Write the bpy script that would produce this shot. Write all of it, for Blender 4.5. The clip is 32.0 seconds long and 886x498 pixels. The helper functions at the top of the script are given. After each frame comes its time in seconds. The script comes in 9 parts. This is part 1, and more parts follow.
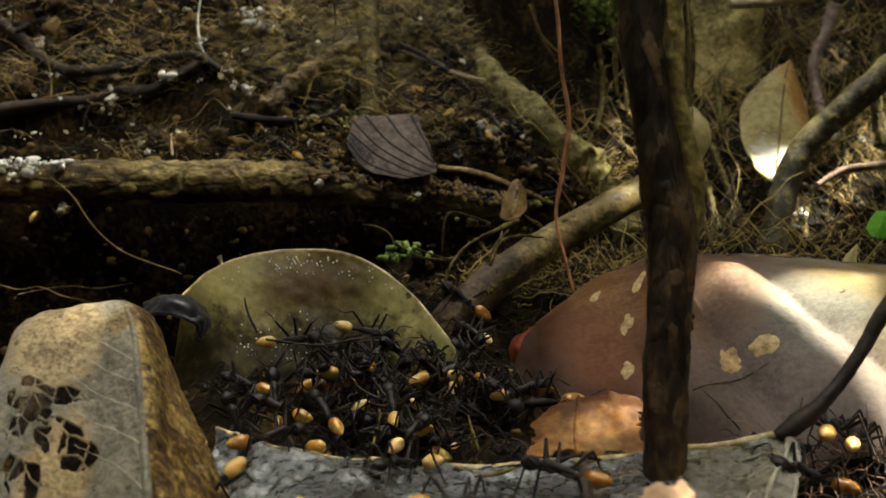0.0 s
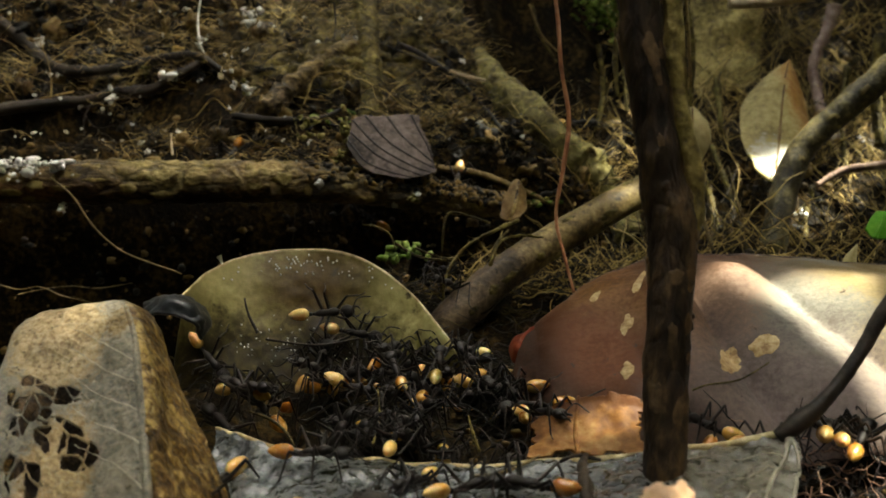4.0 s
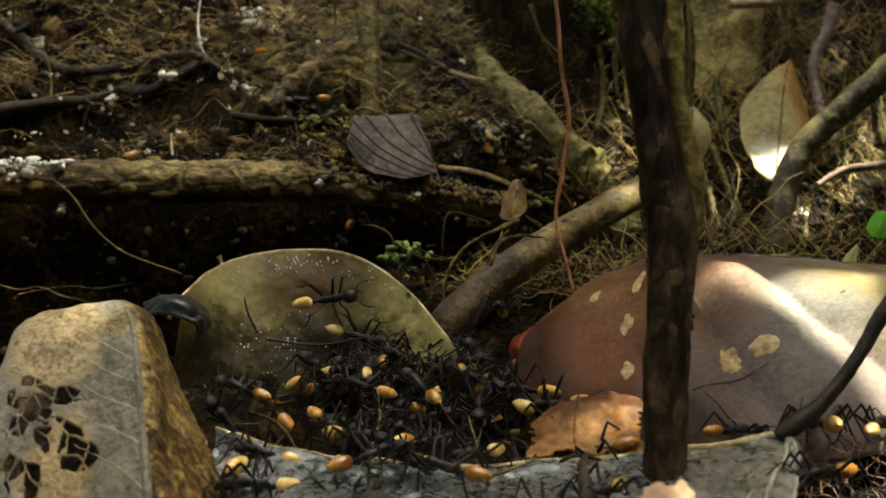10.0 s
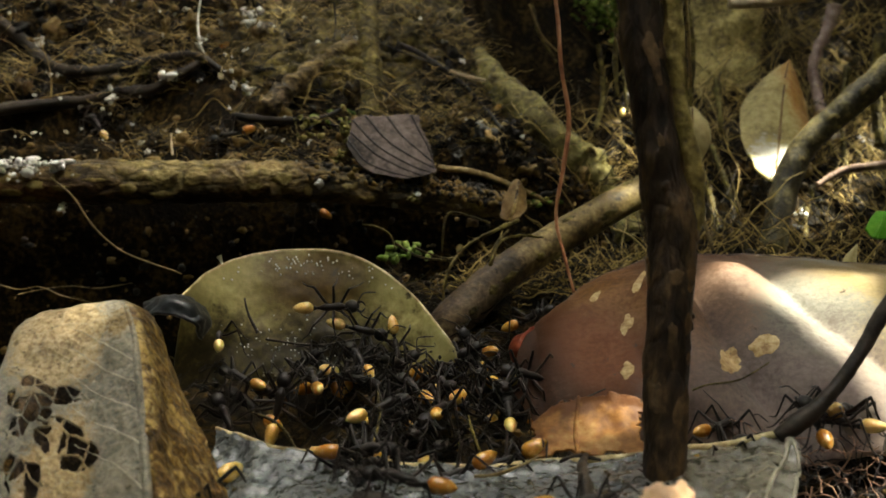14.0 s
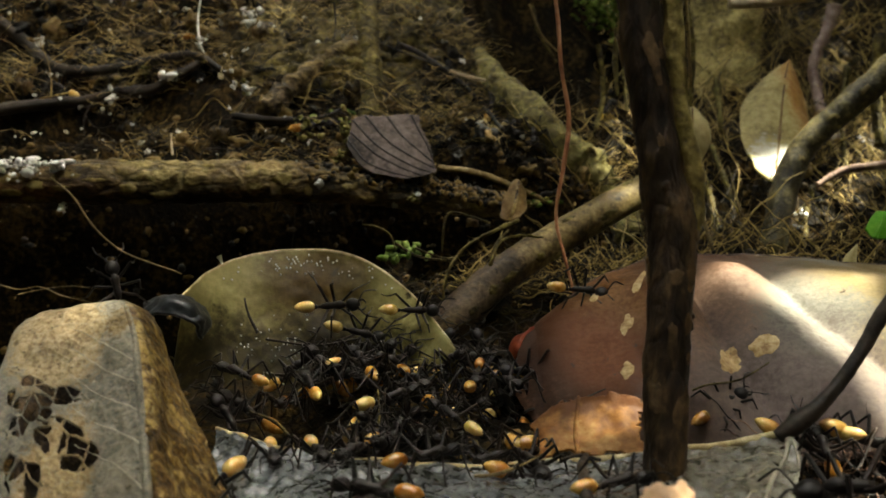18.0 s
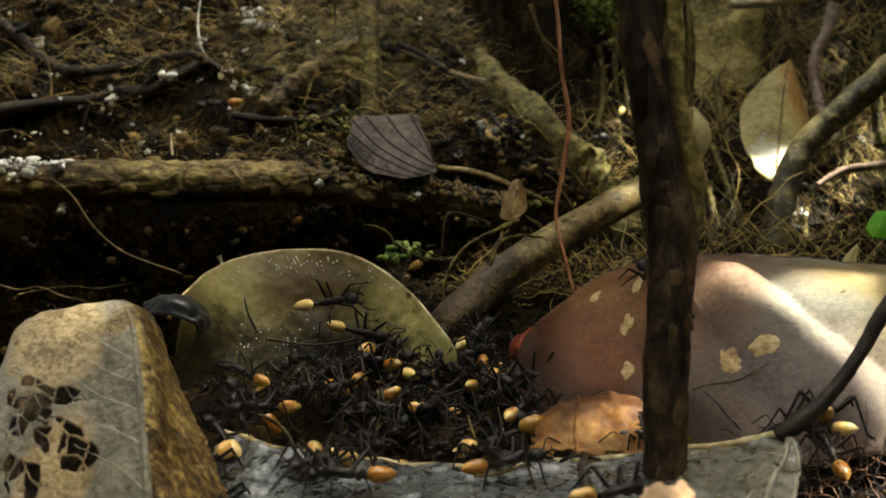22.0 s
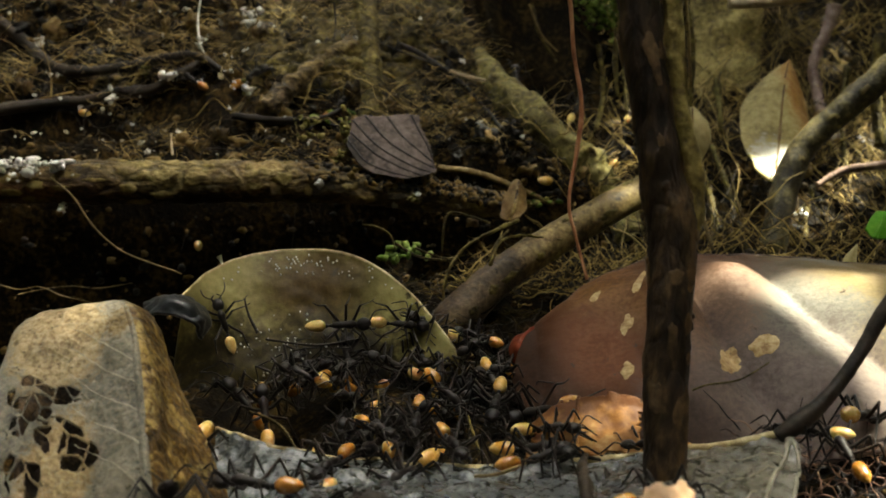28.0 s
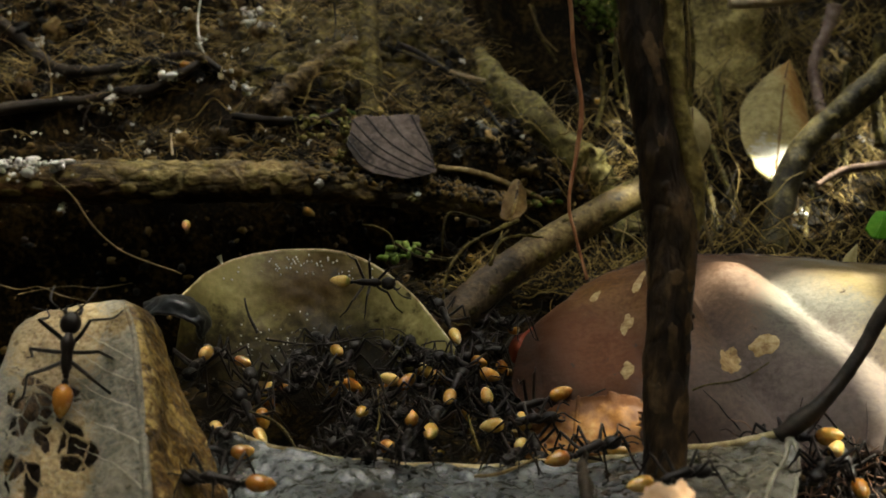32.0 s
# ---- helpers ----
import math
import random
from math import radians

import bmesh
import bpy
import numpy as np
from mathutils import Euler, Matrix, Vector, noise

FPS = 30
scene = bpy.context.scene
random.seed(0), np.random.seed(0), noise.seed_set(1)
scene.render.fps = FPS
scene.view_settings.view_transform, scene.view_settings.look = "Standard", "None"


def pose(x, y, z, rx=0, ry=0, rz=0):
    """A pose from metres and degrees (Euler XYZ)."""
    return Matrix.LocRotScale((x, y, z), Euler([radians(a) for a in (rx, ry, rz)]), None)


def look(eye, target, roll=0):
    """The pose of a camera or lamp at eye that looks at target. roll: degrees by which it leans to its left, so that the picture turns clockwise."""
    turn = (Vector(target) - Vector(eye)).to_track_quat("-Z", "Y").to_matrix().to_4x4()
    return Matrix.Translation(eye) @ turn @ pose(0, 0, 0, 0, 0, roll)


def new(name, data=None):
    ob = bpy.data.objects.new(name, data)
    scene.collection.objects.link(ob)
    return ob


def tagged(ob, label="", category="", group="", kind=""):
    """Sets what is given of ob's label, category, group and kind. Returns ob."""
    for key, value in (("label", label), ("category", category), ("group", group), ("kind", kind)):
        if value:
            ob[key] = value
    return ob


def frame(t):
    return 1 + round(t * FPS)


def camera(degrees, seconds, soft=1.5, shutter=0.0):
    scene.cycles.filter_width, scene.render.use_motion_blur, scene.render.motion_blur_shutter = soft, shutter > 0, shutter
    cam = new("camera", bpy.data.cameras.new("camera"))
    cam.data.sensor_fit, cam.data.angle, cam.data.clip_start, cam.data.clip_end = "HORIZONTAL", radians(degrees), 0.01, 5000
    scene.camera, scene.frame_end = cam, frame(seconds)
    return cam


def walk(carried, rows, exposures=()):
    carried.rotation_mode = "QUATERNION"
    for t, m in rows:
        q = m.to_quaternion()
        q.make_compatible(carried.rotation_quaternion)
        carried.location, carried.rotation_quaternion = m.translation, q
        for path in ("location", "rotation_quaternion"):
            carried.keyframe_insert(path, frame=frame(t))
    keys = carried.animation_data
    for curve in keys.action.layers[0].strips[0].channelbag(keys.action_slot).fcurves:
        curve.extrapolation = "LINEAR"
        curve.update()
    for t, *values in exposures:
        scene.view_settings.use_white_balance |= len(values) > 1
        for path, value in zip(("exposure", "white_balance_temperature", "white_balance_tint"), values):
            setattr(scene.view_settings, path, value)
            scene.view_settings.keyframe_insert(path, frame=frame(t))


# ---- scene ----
# A hollow in rainforest leaf litter, seen by a camera on the ground. Lengths below are in millimetres.
MM = 0.001
cam = camera(46, 32.0, soft=1.7)
STAND = look((0, 0, 0.035), (0, 0.0965926, 0.0091181))
walk(cam, [(0.0, STAND), (32.0, STAND)], [(t, stops + 0.63, 7550, -2) for t, stops in ((0.0, 3.26), (6.0, 3.28), (9.0, 3.32), (13.0, 3.38), (19.0, 3.26), (24.0, 3.32), (30.0, 3.26), (31.0, 3.2), (32.0, 2.96))])
cam.data.dof.use_dof = True
cam.data.dof.focus_distance = 0.087
cam.data.dof.aperture_fstop = 80.0

# ---- light ----
SUN_FROM = Vector((0.42, 0.16, 0.89)).normalized()
world = bpy.data.worlds.new("forest_sky")
scene.world = world
world.use_nodes = True
sky = world.node_tree.nodes.new("ShaderNodeTexSky")
sky.sky_type, sky.sun_disc = "NISHITA", False
sky.sun_elevation = math.asin(SUN_FROM.z)
sky.sun_rotation = math.atan2(SUN_FROM.x, SUN_FROM.y)
sky.air_density, sky.dust_density, sky.ozone_density = 0.6, 6.0, 0.5
back = world.node_tree.nodes["Background"]
world.node_tree.links.new(sky.outputs[0], back.inputs[0])
back.inputs[1].default_value = 0.15
sun = new("sun", bpy.data.lights.new("sun", "SUN"))
sun.data.energy, sun.data.angle, sun.data.color = 2.0, radians(0.5), (1.0, 0.97, 0.92)
sun.matrix_world = look(SUN_FROM * 2, (0, 0, 0))


# ---- materials ----
def material(name, colours, scale=300.0, rough=0.7, bump=0.3, fine=1800.0, spread=0.25, spec=0.25, see=0.0, metal=0.0,
             spots=None, island=0.0, fade=None, cracks=None, stretch=(1, 1, 1), coat=0.0, sub=0.0, zones=(), net=(), differ=0.0):
    """Procedural surface. colours: three tones from dark to light; scale: patches per metre; see: light that shines
    through;
    spots: (colour, patches per metre, size, sharpness); island: variation from piece to piece; fade: how the tone
    drifts along the thing (x, y, z, offset);
    net: fine pale veins, rows of (cells per metre, width, colour, amount);
    zones: ragged patches of other tones, for stains and for painted light or shade (centre and radii in mm, three
    tones, softness)."""
    m = bpy.data.materials.new(name)
    m.use_nodes = True
    nt = m.node_tree
    N, L = nt.nodes, nt.links
    bsdf = N["Principled BSDF"]
    tex = N.new("ShaderNodeTexCoord")
    mp = N.new("ShaderNodeMapping")
    mp.inputs["Scale"].default_value = stretch
    L.new(tex.outputs["Object"], mp.inputs[0])
    big, small = N.new("ShaderNodeTexNoise"), N.new("ShaderNodeTexNoise")
    for n, s, d in ((big, scale, 6.0), (small, fine, 4.0)):
        L.new(mp.outputs[0], n.inputs["Vector"])
        n.inputs["Scale"].default_value, n.inputs["Detail"].default_value = s, d
        n.inputs["Roughness"].default_value = 0.62
    mixf = N.new("ShaderNodeMath")
    mixf.operation = "MULTIPLY_ADD"
    L.new(small.outputs["Fac"], mixf.inputs[0])
    mixf.inputs[1].default_value = spread * 1.6
    L.new(big.outputs["Fac"], mixf.inputs[2])
    shift = N.new("ShaderNodeMath")
    shift.operation = "SUBTRACT"
    L.new(mixf.outputs[0], shift.inputs[0])
    shift.inputs[1].default_value = spread * 0.8
    fac = shift.outputs[0]
    if island:
        geo = N.new("ShaderNodeNewGeometry")
        isl = N.new("ShaderNodeMath")
        isl.operation = "MULTIPLY_ADD"
        L.new(geo.outputs["Random Per Island"], isl.inputs[0])
        isl.inputs[1].default_value = island
        sub2 = N.new("ShaderNodeMath")
        sub2.operation = "SUBTRACT"
        L.new(fac, sub2.inputs[0])
        sub2.inputs[1].default_value = island / 2
        L.new(sub2.outputs[0], isl.inputs[2])
        fac = isl.outputs[0]
    if differ:
        info = N.new("ShaderNodeObjectInfo")
        vary = N.new("ShaderNodeMath")
        vary.operation = "MULTIPLY_ADD"
        L.new(info.outputs["Random"], vary.inputs[0])
        vary.inputs[1].default_value = differ
        low = N.new("ShaderNodeMath")
        low.operation = "SUBTRACT"
        L.new(fac, low.inputs[0])
        low.inputs[1].default_value = differ / 2
        L.new(low.outputs[0], vary.inputs[2])
        fac = vary.outputs[0]
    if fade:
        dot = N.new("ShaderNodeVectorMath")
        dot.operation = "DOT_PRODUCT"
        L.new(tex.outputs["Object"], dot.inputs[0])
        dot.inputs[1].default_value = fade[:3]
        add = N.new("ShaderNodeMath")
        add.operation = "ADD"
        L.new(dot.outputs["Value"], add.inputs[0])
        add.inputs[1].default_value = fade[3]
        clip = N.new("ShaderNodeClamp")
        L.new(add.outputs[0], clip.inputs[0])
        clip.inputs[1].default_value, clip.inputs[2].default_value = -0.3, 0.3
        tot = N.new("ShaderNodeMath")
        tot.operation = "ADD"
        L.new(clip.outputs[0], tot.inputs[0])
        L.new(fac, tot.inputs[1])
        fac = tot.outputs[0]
    ramp = N.new("ShaderNodeValToRGB")
    el = ramp.color_ramp.elements
    el[0].position, el[0].color = 0.3, (*colours[0], 1)
    el[1].position, el[1].color = 0.72, (*colours[2], 1)
    mid = el.new(0.5)
    mid.color = (*colours[1], 1)
    L.new(fac, ramp.inputs[0])
    col = ramp.outputs[0]
    for at, radii, tones, soft in zones:
        off = N.new("ShaderNodeVectorMath")
        off.operation = "SUBTRACT"
        L.new(tex.outputs["Object"], off.inputs[0])
        off.inputs[1].default_value = Vector(at) * MM
        div = N.new("ShaderNodeVectorMath")
        div.operation = "DIVIDE"
        L.new(off.outputs[0], div.inputs[0])
        div.inputs[1].default_value = Vector(radii) * MM
        ln = N.new("ShaderNodeVectorMath")
        ln.operation = "LENGTH"
        L.new(div.outputs[0], ln.inputs[0])
        wav = N.new("ShaderNodeMath")
        wav.operation = "MULTIPLY_ADD"
        L.new(mixf.outputs[0], wav.inputs[0])
        wav.inputs[1].default_value = 1.6
        L.new(ln.outputs["Value"], wav.inputs[2])
        edge = N.new("ShaderNodeMapRange")
        edge.interpolation_type = "SMOOTHSTEP"
        L.new(wav.outputs[0], edge.inputs[0])
        rim0 = 1.0 + 0.8 * (1 + spread * 1.6)
        edge.inputs[1].default_value, edge.inputs[2].default_value = rim0 - soft, rim0 + soft
        edge.inputs[3].default_value, edge.inputs[4].default_value = 1.0, 0.0
        tone = N.new("ShaderNodeValToRGB")
        te = tone.color_ramp.elements
        te[0].position, te[0].color = 0.3, (*tones[0], 1)
        te[1].position, te[1].color = 0.7, (*tones[2], 1)
        te.new(0.5).color = (*tones[1], 1)
        L.new(fac, tone.inputs[0])
        zm = N.new("ShaderNodeMix")
        zm.data_type = "RGBA"
        L.new(edge.outputs[0], zm.inputs[0])
        L.new(col, zm.inputs[6])
        L.new(tone.outputs[0], zm.inputs[7])
        col = zm.outputs[2]
    for colour, freq, size, soft in spots or ():
        v = N.new("ShaderNodeTexVoronoi")
        v.inputs["Scale"].default_value = freq
        wob = N.new("ShaderNodeMix")
        wob.data_type = "VECTOR"
        wob.inputs[0].default_value = 0.0015
        L.new(tex.outputs["Object"], wob.inputs[4])
        L.new(small.outputs["Color"], wob.inputs[5])
        L.new(wob.outputs[1], v.inputs["Vector"])
        r2 = N.new("ShaderNodeMapRange")
        L.new(v.outputs["Distance"], r2.inputs[0])
        r2.inputs[1].default_value, r2.inputs[2].default_value = size * (1 - soft), size
        r2.inputs[3].default_value, r2.inputs[4].default_value = 1.0, 0.0
        mx = N.new("ShaderNodeMix")
        mx.data_type = "RGBA"
        L.new(r2.outputs[0], mx.inputs[0])
        L.new(col, mx.inputs[6])
        mx.inputs[7].default_value = (*colour, 1)
        col = mx.outputs[2]
    height_out = mixf.outputs[0]
    for freq, width, colour, amount in net:
        nw = N.new("ShaderNodeMix")
        nw.data_type = "VECTOR"
        nw.inputs[0].default_value = 0.3 / freq
        L.new(tex.outputs["Object"], nw.inputs[4])
        L.new(small.outputs["Color"], nw.inputs[5])
        nv = N.new("ShaderNodeTexVoronoi")
        nv.feature = "DISTANCE_TO_EDGE"
        nv.inputs["Scale"].default_value = freq
        L.new(nw.outputs[1], nv.inputs["Vector"])
        nr = N.new("ShaderNodeMapRange")
        L.new(nv.outputs["Distance"], nr.inputs[0])
        nr.inputs[2].default_value = width
        nr.inputs[3].default_value, nr.inputs[4].default_value = amount, 0.0
        nm = N.new("ShaderNodeMix")
        nm.data_type = "RGBA"
        L.new(nr.outputs[0], nm.inputs[0])
        L.new(col, nm.inputs[6])
        nm.inputs[7].default_value = (*colour, 1)
        col = nm.outputs[2]
        nh = N.new("ShaderNodeMath")
        nh.operation = "MULTIPLY_ADD"
        L.new(nr.outputs[0], nh.inputs[0])
        nh.inputs[1].default_value = 0.3
        L.new(height_out, nh.inputs[2])
        height_out = nh.outputs[0]
    if cracks:
        # cracks: (cells per metre, width, strength)
        cw = N.new("ShaderNodeMix")
        cw.data_type = "VECTOR"
        cw.inputs[0].default_value = 0.35 / cracks[0]
        L.new(mp.outputs[0], cw.inputs[4])
        L.new(big.outputs["Color"], cw.inputs[5])
        cv = N.new("ShaderNodeTexVoronoi")
        cv.feature = "DISTANCE_TO_EDGE"
        cv.inputs["Scale"].default_value = cracks[0]
        L.new(cw.outputs[1], cv.inputs["Vector"])
        cr = N.new("ShaderNodeMapRange")
        L.new(cv.outputs["Distance"], cr.inputs[0])
        cr.inputs[2].default_value = cracks[1]
        cr.inputs[3].default_value = 1 - cracks[2]
        cm = N.new("ShaderNodeMix")
        cm.data_type, cm.blend_type = "RGBA", "MULTIPLY"
        cm.inputs[0].default_value = 1.0
        L.new(col, cm.inputs[6])
        L.new(cr.outputs[0], cm.inputs[7])
        col = cm.outputs[2]
        ch = N.new("ShaderNodeMath")
        ch.operation = "ADD"
        L.new(height_out, ch.inputs[0])
        L.new(cr.outputs[0], ch.inputs[1])
        height_out = ch.outputs[0]
    L.new(col, bsdf.inputs["Base Color"])
    bsdf.inputs["Roughness"].default_value = rough
    bsdf.inputs["Metallic"].default_value = metal
    bsdf.inputs["Specular IOR Level"].default_value = spec
    bsdf.inputs["Coat Weight"].default_value = coat
    bsdf.inputs["Coat Roughness"].default_value = 0.25
    if sub:
        bsdf.inputs["Subsurface Weight"].default_value = sub
        bsdf.inputs["Subsurface Radius"].default_value = (1.0, 0.6, 0.3)
        bsdf.inputs["Subsurface Scale"].default_value = 0.0004
    rr = N.new("ShaderNodeMapRange")
    L.new(small.outputs["Fac"], rr.inputs[0])
    rr.inputs[3].default_value, rr.inputs[4].default_value = max(0.05, rough - 0.18), min(1, rough + 0.18)
    L.new(rr.outputs[0], bsdf.inputs["Roughness"])
    if bump:
        b = N.new("ShaderNodeBump")
        b.inputs["Strength"].default_value = bump
        b.inputs["Distance"].default_value = 0.0003
        L.new(height_out, b.inputs["Height"])
        L.new(b.outputs[0], bsdf.inputs["Normal"])
    if see:
        tr = N.new("ShaderNodeBsdfTranslucent")
        L.new(col, tr.inputs[0])
        ms = N.new("ShaderNodeMixShader")
        ms.inputs[0].default_value = see
        L.new(bsdf.outputs[0], ms.inputs[1])
        L.new(tr.outputs[0], ms.inputs[2])
        L.new(ms.outputs[0], N["Material Output"].inputs[0])
    return m


SOIL = material("damp_soil", [(0.0018, 0.0012, 0.0004), (0.007, 0.0045, 0.0015), (0.055, 0.034, 0.0097)], 230, 0.85, 1.0, 1500, 0.65, spec=0.08)
BANK_FIBRE = material("root_fibre", [(0.008, 0.005, 0.002), (0.053, 0.034, 0.012), (0.42, 0.31, 0.125)], 150, 0.6, 0.3, 1500, 0.2, island=1.0)
REDDISH_FIBRE = material("reddish_fibre", [(0.008, 0.005, 0.005), (0.035, 0.02, 0.018), (0.3, 0.17, 0.11)], 200, 0.45, 0.3, 1500, 0.2, island=0.9)
OLIVE_FIBRE = material("olive_fibre", [(0.018, 0.012, 0.0043), (0.155, 0.104, 0.034), (0.55, 0.4, 0.144)], 150, 0.6, 0.3, 1500, 0.2, island=0.95)
CRUMB = material("soil_crumb", [(0.003, 0.002, 0.0008), (0.02, 0.012, 0.004), (0.17, 0.11, 0.0336)], 300, 0.6, 1.0, 1600, 0.4, island=0.85, spec=0.25)
BLACK_ROOT = material("black_root", [(0.006, 0.005, 0.004), (0.018, 0.013, 0.009), (0.055, 0.038, 0.024)], 300, 0.6, 0.7, 1500)
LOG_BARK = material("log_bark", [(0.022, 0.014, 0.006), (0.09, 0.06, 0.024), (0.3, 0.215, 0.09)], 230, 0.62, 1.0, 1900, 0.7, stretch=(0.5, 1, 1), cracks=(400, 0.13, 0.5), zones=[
    # pale top zones paint sun dapples; the long low zone paints underside shade
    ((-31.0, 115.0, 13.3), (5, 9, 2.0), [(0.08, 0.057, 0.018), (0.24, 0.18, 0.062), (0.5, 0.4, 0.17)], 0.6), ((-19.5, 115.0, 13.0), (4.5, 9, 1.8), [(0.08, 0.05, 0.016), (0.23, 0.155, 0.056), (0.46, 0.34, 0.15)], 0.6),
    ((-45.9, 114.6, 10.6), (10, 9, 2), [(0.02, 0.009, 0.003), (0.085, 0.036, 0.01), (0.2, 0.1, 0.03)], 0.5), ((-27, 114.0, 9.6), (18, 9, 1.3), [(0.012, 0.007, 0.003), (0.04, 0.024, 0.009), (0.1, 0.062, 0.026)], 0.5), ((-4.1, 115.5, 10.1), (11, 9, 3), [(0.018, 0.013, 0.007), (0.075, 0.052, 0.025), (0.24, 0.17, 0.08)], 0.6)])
LOG_FLAKE = material("bark_flake", [(0.05, 0.03, 0.0105), (0.14, 0.1, 0.0338), (0.34, 0.26, 0.09)], 260, 0.6, 0.8, 1500, 0.35, island=0.4)
TWIG_FLAKE = material("twig_flake", [(0.02, 0.012, 0.007), (0.06, 0.037, 0.018), (0.16, 0.1, 0.048)], 260, 0.6, 0.8, 1500, 0.35, island=0.5)
# zone: darker towards the stick's lower end
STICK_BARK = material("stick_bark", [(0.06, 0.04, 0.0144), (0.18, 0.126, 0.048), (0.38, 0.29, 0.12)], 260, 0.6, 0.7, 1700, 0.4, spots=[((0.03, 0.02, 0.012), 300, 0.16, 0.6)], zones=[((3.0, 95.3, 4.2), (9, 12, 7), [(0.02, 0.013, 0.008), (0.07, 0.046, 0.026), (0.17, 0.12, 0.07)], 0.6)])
TWIG_BARK = material("twig_bark", [(0.01, 0.006, 0.004), (0.036, 0.022, 0.012), (0.13, 0.08, 0.036)], 170, 0.6, 1.0, 1300, 0.6, stretch=(1, 1, 0.35), cracks=(900, 0.1, 0.15))
MOSSY_ROOT = material("mossy_root", [(0.02, 0.014, 0.003), (0.08, 0.059, 0.0142), (0.23, 0.185, 0.0525)], 160, 0.75, 1.0, 1200, 0.5, cracks=(500, 0.12, 0.4))
MOSS_BARK = material("mossy_bark", [(0.05, 0.04, 0.012), (0.16, 0.132, 0.0413), (0.36, 0.31, 0.1125)], 200, 0.7, 1.0, 1400, 0.5, spots=[((0.02, 0.015, 0.007), 320, 0.2, 0.6)])
RED_ROOT = material("red_rootlet", [(0.12, 0.04, 0.02), (0.32, 0.13, 0.06), (0.5, 0.26, 0.14)], 300, 0.5, 0.3, 1500)
PALE_ROOT = material("pale_rootlet", [(0.2, 0.14, 0.08), (0.42, 0.32, 0.2), (0.68, 0.58, 0.42)], 300, 0.55, 0.2, 1500, island=0.4)
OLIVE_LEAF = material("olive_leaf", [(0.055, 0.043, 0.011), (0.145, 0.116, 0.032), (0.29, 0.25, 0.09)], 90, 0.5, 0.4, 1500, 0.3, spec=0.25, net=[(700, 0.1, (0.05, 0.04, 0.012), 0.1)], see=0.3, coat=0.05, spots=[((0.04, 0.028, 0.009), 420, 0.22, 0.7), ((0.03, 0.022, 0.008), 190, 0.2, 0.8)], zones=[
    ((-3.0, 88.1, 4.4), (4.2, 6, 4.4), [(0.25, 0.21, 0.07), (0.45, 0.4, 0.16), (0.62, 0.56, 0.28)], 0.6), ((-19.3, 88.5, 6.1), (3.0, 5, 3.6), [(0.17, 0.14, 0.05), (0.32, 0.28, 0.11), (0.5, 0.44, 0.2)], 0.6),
    # last two zones: black mould plus the shade at the leaf's foot, painted in
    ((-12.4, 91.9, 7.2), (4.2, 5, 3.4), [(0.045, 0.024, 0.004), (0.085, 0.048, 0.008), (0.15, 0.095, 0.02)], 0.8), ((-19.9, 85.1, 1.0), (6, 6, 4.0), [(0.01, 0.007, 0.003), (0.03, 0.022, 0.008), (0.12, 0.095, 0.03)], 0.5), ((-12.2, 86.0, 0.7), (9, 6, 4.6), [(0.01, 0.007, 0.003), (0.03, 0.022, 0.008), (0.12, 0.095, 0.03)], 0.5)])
RIM_TAN = material("leaf_rim_tan", [(0.2, 0.14, 0.06), (0.46, 0.36, 0.18), (0.7, 0.6, 0.36)], 400, 0.5, 0.6, 1500, 0.5)
FLANK_LEAF = material("orange_brown_leaf", [(0.03, 0.015, 0.004), (0.15, 0.085, 0.022), (0.5, 0.36, 0.13)], 300, 0.35, 1.0, 2200, 0.7, stretch=(1, 1, 0.45), see=0.15, coat=0.35, spots=[((0.62, 0.5, 0.26), 620, 0.2, 0.6)], net=[(520, 0.06, (0.03, 0.016, 0.006), 0.5)])
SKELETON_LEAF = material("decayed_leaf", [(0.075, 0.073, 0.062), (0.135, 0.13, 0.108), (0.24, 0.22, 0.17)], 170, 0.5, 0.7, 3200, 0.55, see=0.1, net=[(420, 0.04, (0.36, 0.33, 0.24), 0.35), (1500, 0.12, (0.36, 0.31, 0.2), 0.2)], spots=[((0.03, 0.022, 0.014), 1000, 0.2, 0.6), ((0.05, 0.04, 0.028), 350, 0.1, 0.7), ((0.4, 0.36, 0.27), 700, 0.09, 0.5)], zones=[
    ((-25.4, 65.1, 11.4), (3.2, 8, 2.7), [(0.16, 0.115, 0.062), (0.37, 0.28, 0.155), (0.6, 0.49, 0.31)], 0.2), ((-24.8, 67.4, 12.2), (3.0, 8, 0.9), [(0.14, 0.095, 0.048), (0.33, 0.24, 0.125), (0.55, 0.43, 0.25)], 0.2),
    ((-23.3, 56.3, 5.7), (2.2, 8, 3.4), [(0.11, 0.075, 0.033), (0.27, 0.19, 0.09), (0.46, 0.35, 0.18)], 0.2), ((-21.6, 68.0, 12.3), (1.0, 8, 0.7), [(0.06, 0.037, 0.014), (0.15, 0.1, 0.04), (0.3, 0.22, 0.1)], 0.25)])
GREY_LEAF = material("grey_leaf", [(0.02, 0.022, 0.024), (0.06, 0.065, 0.068), (0.2, 0.21, 0.215)], 130, 0.28, 0.7, 1500, 0.35, spec=0.5, coat=0.4, spots=[((0.012, 0.012, 0.01), 330, 0.14, 0.6)], net=[(330, 0.035, (0.22, 0.21, 0.17), 0.3), (1100, 0.08, (0.16, 0.16, 0.13), 0.22)], zones=[((19.5, 60.5, 4.2), (4.5, 6, 4), [(0.05, 0.043, 0.03), (0.12, 0.102, 0.07), (0.26, 0.23, 0.16)], 0.5)])
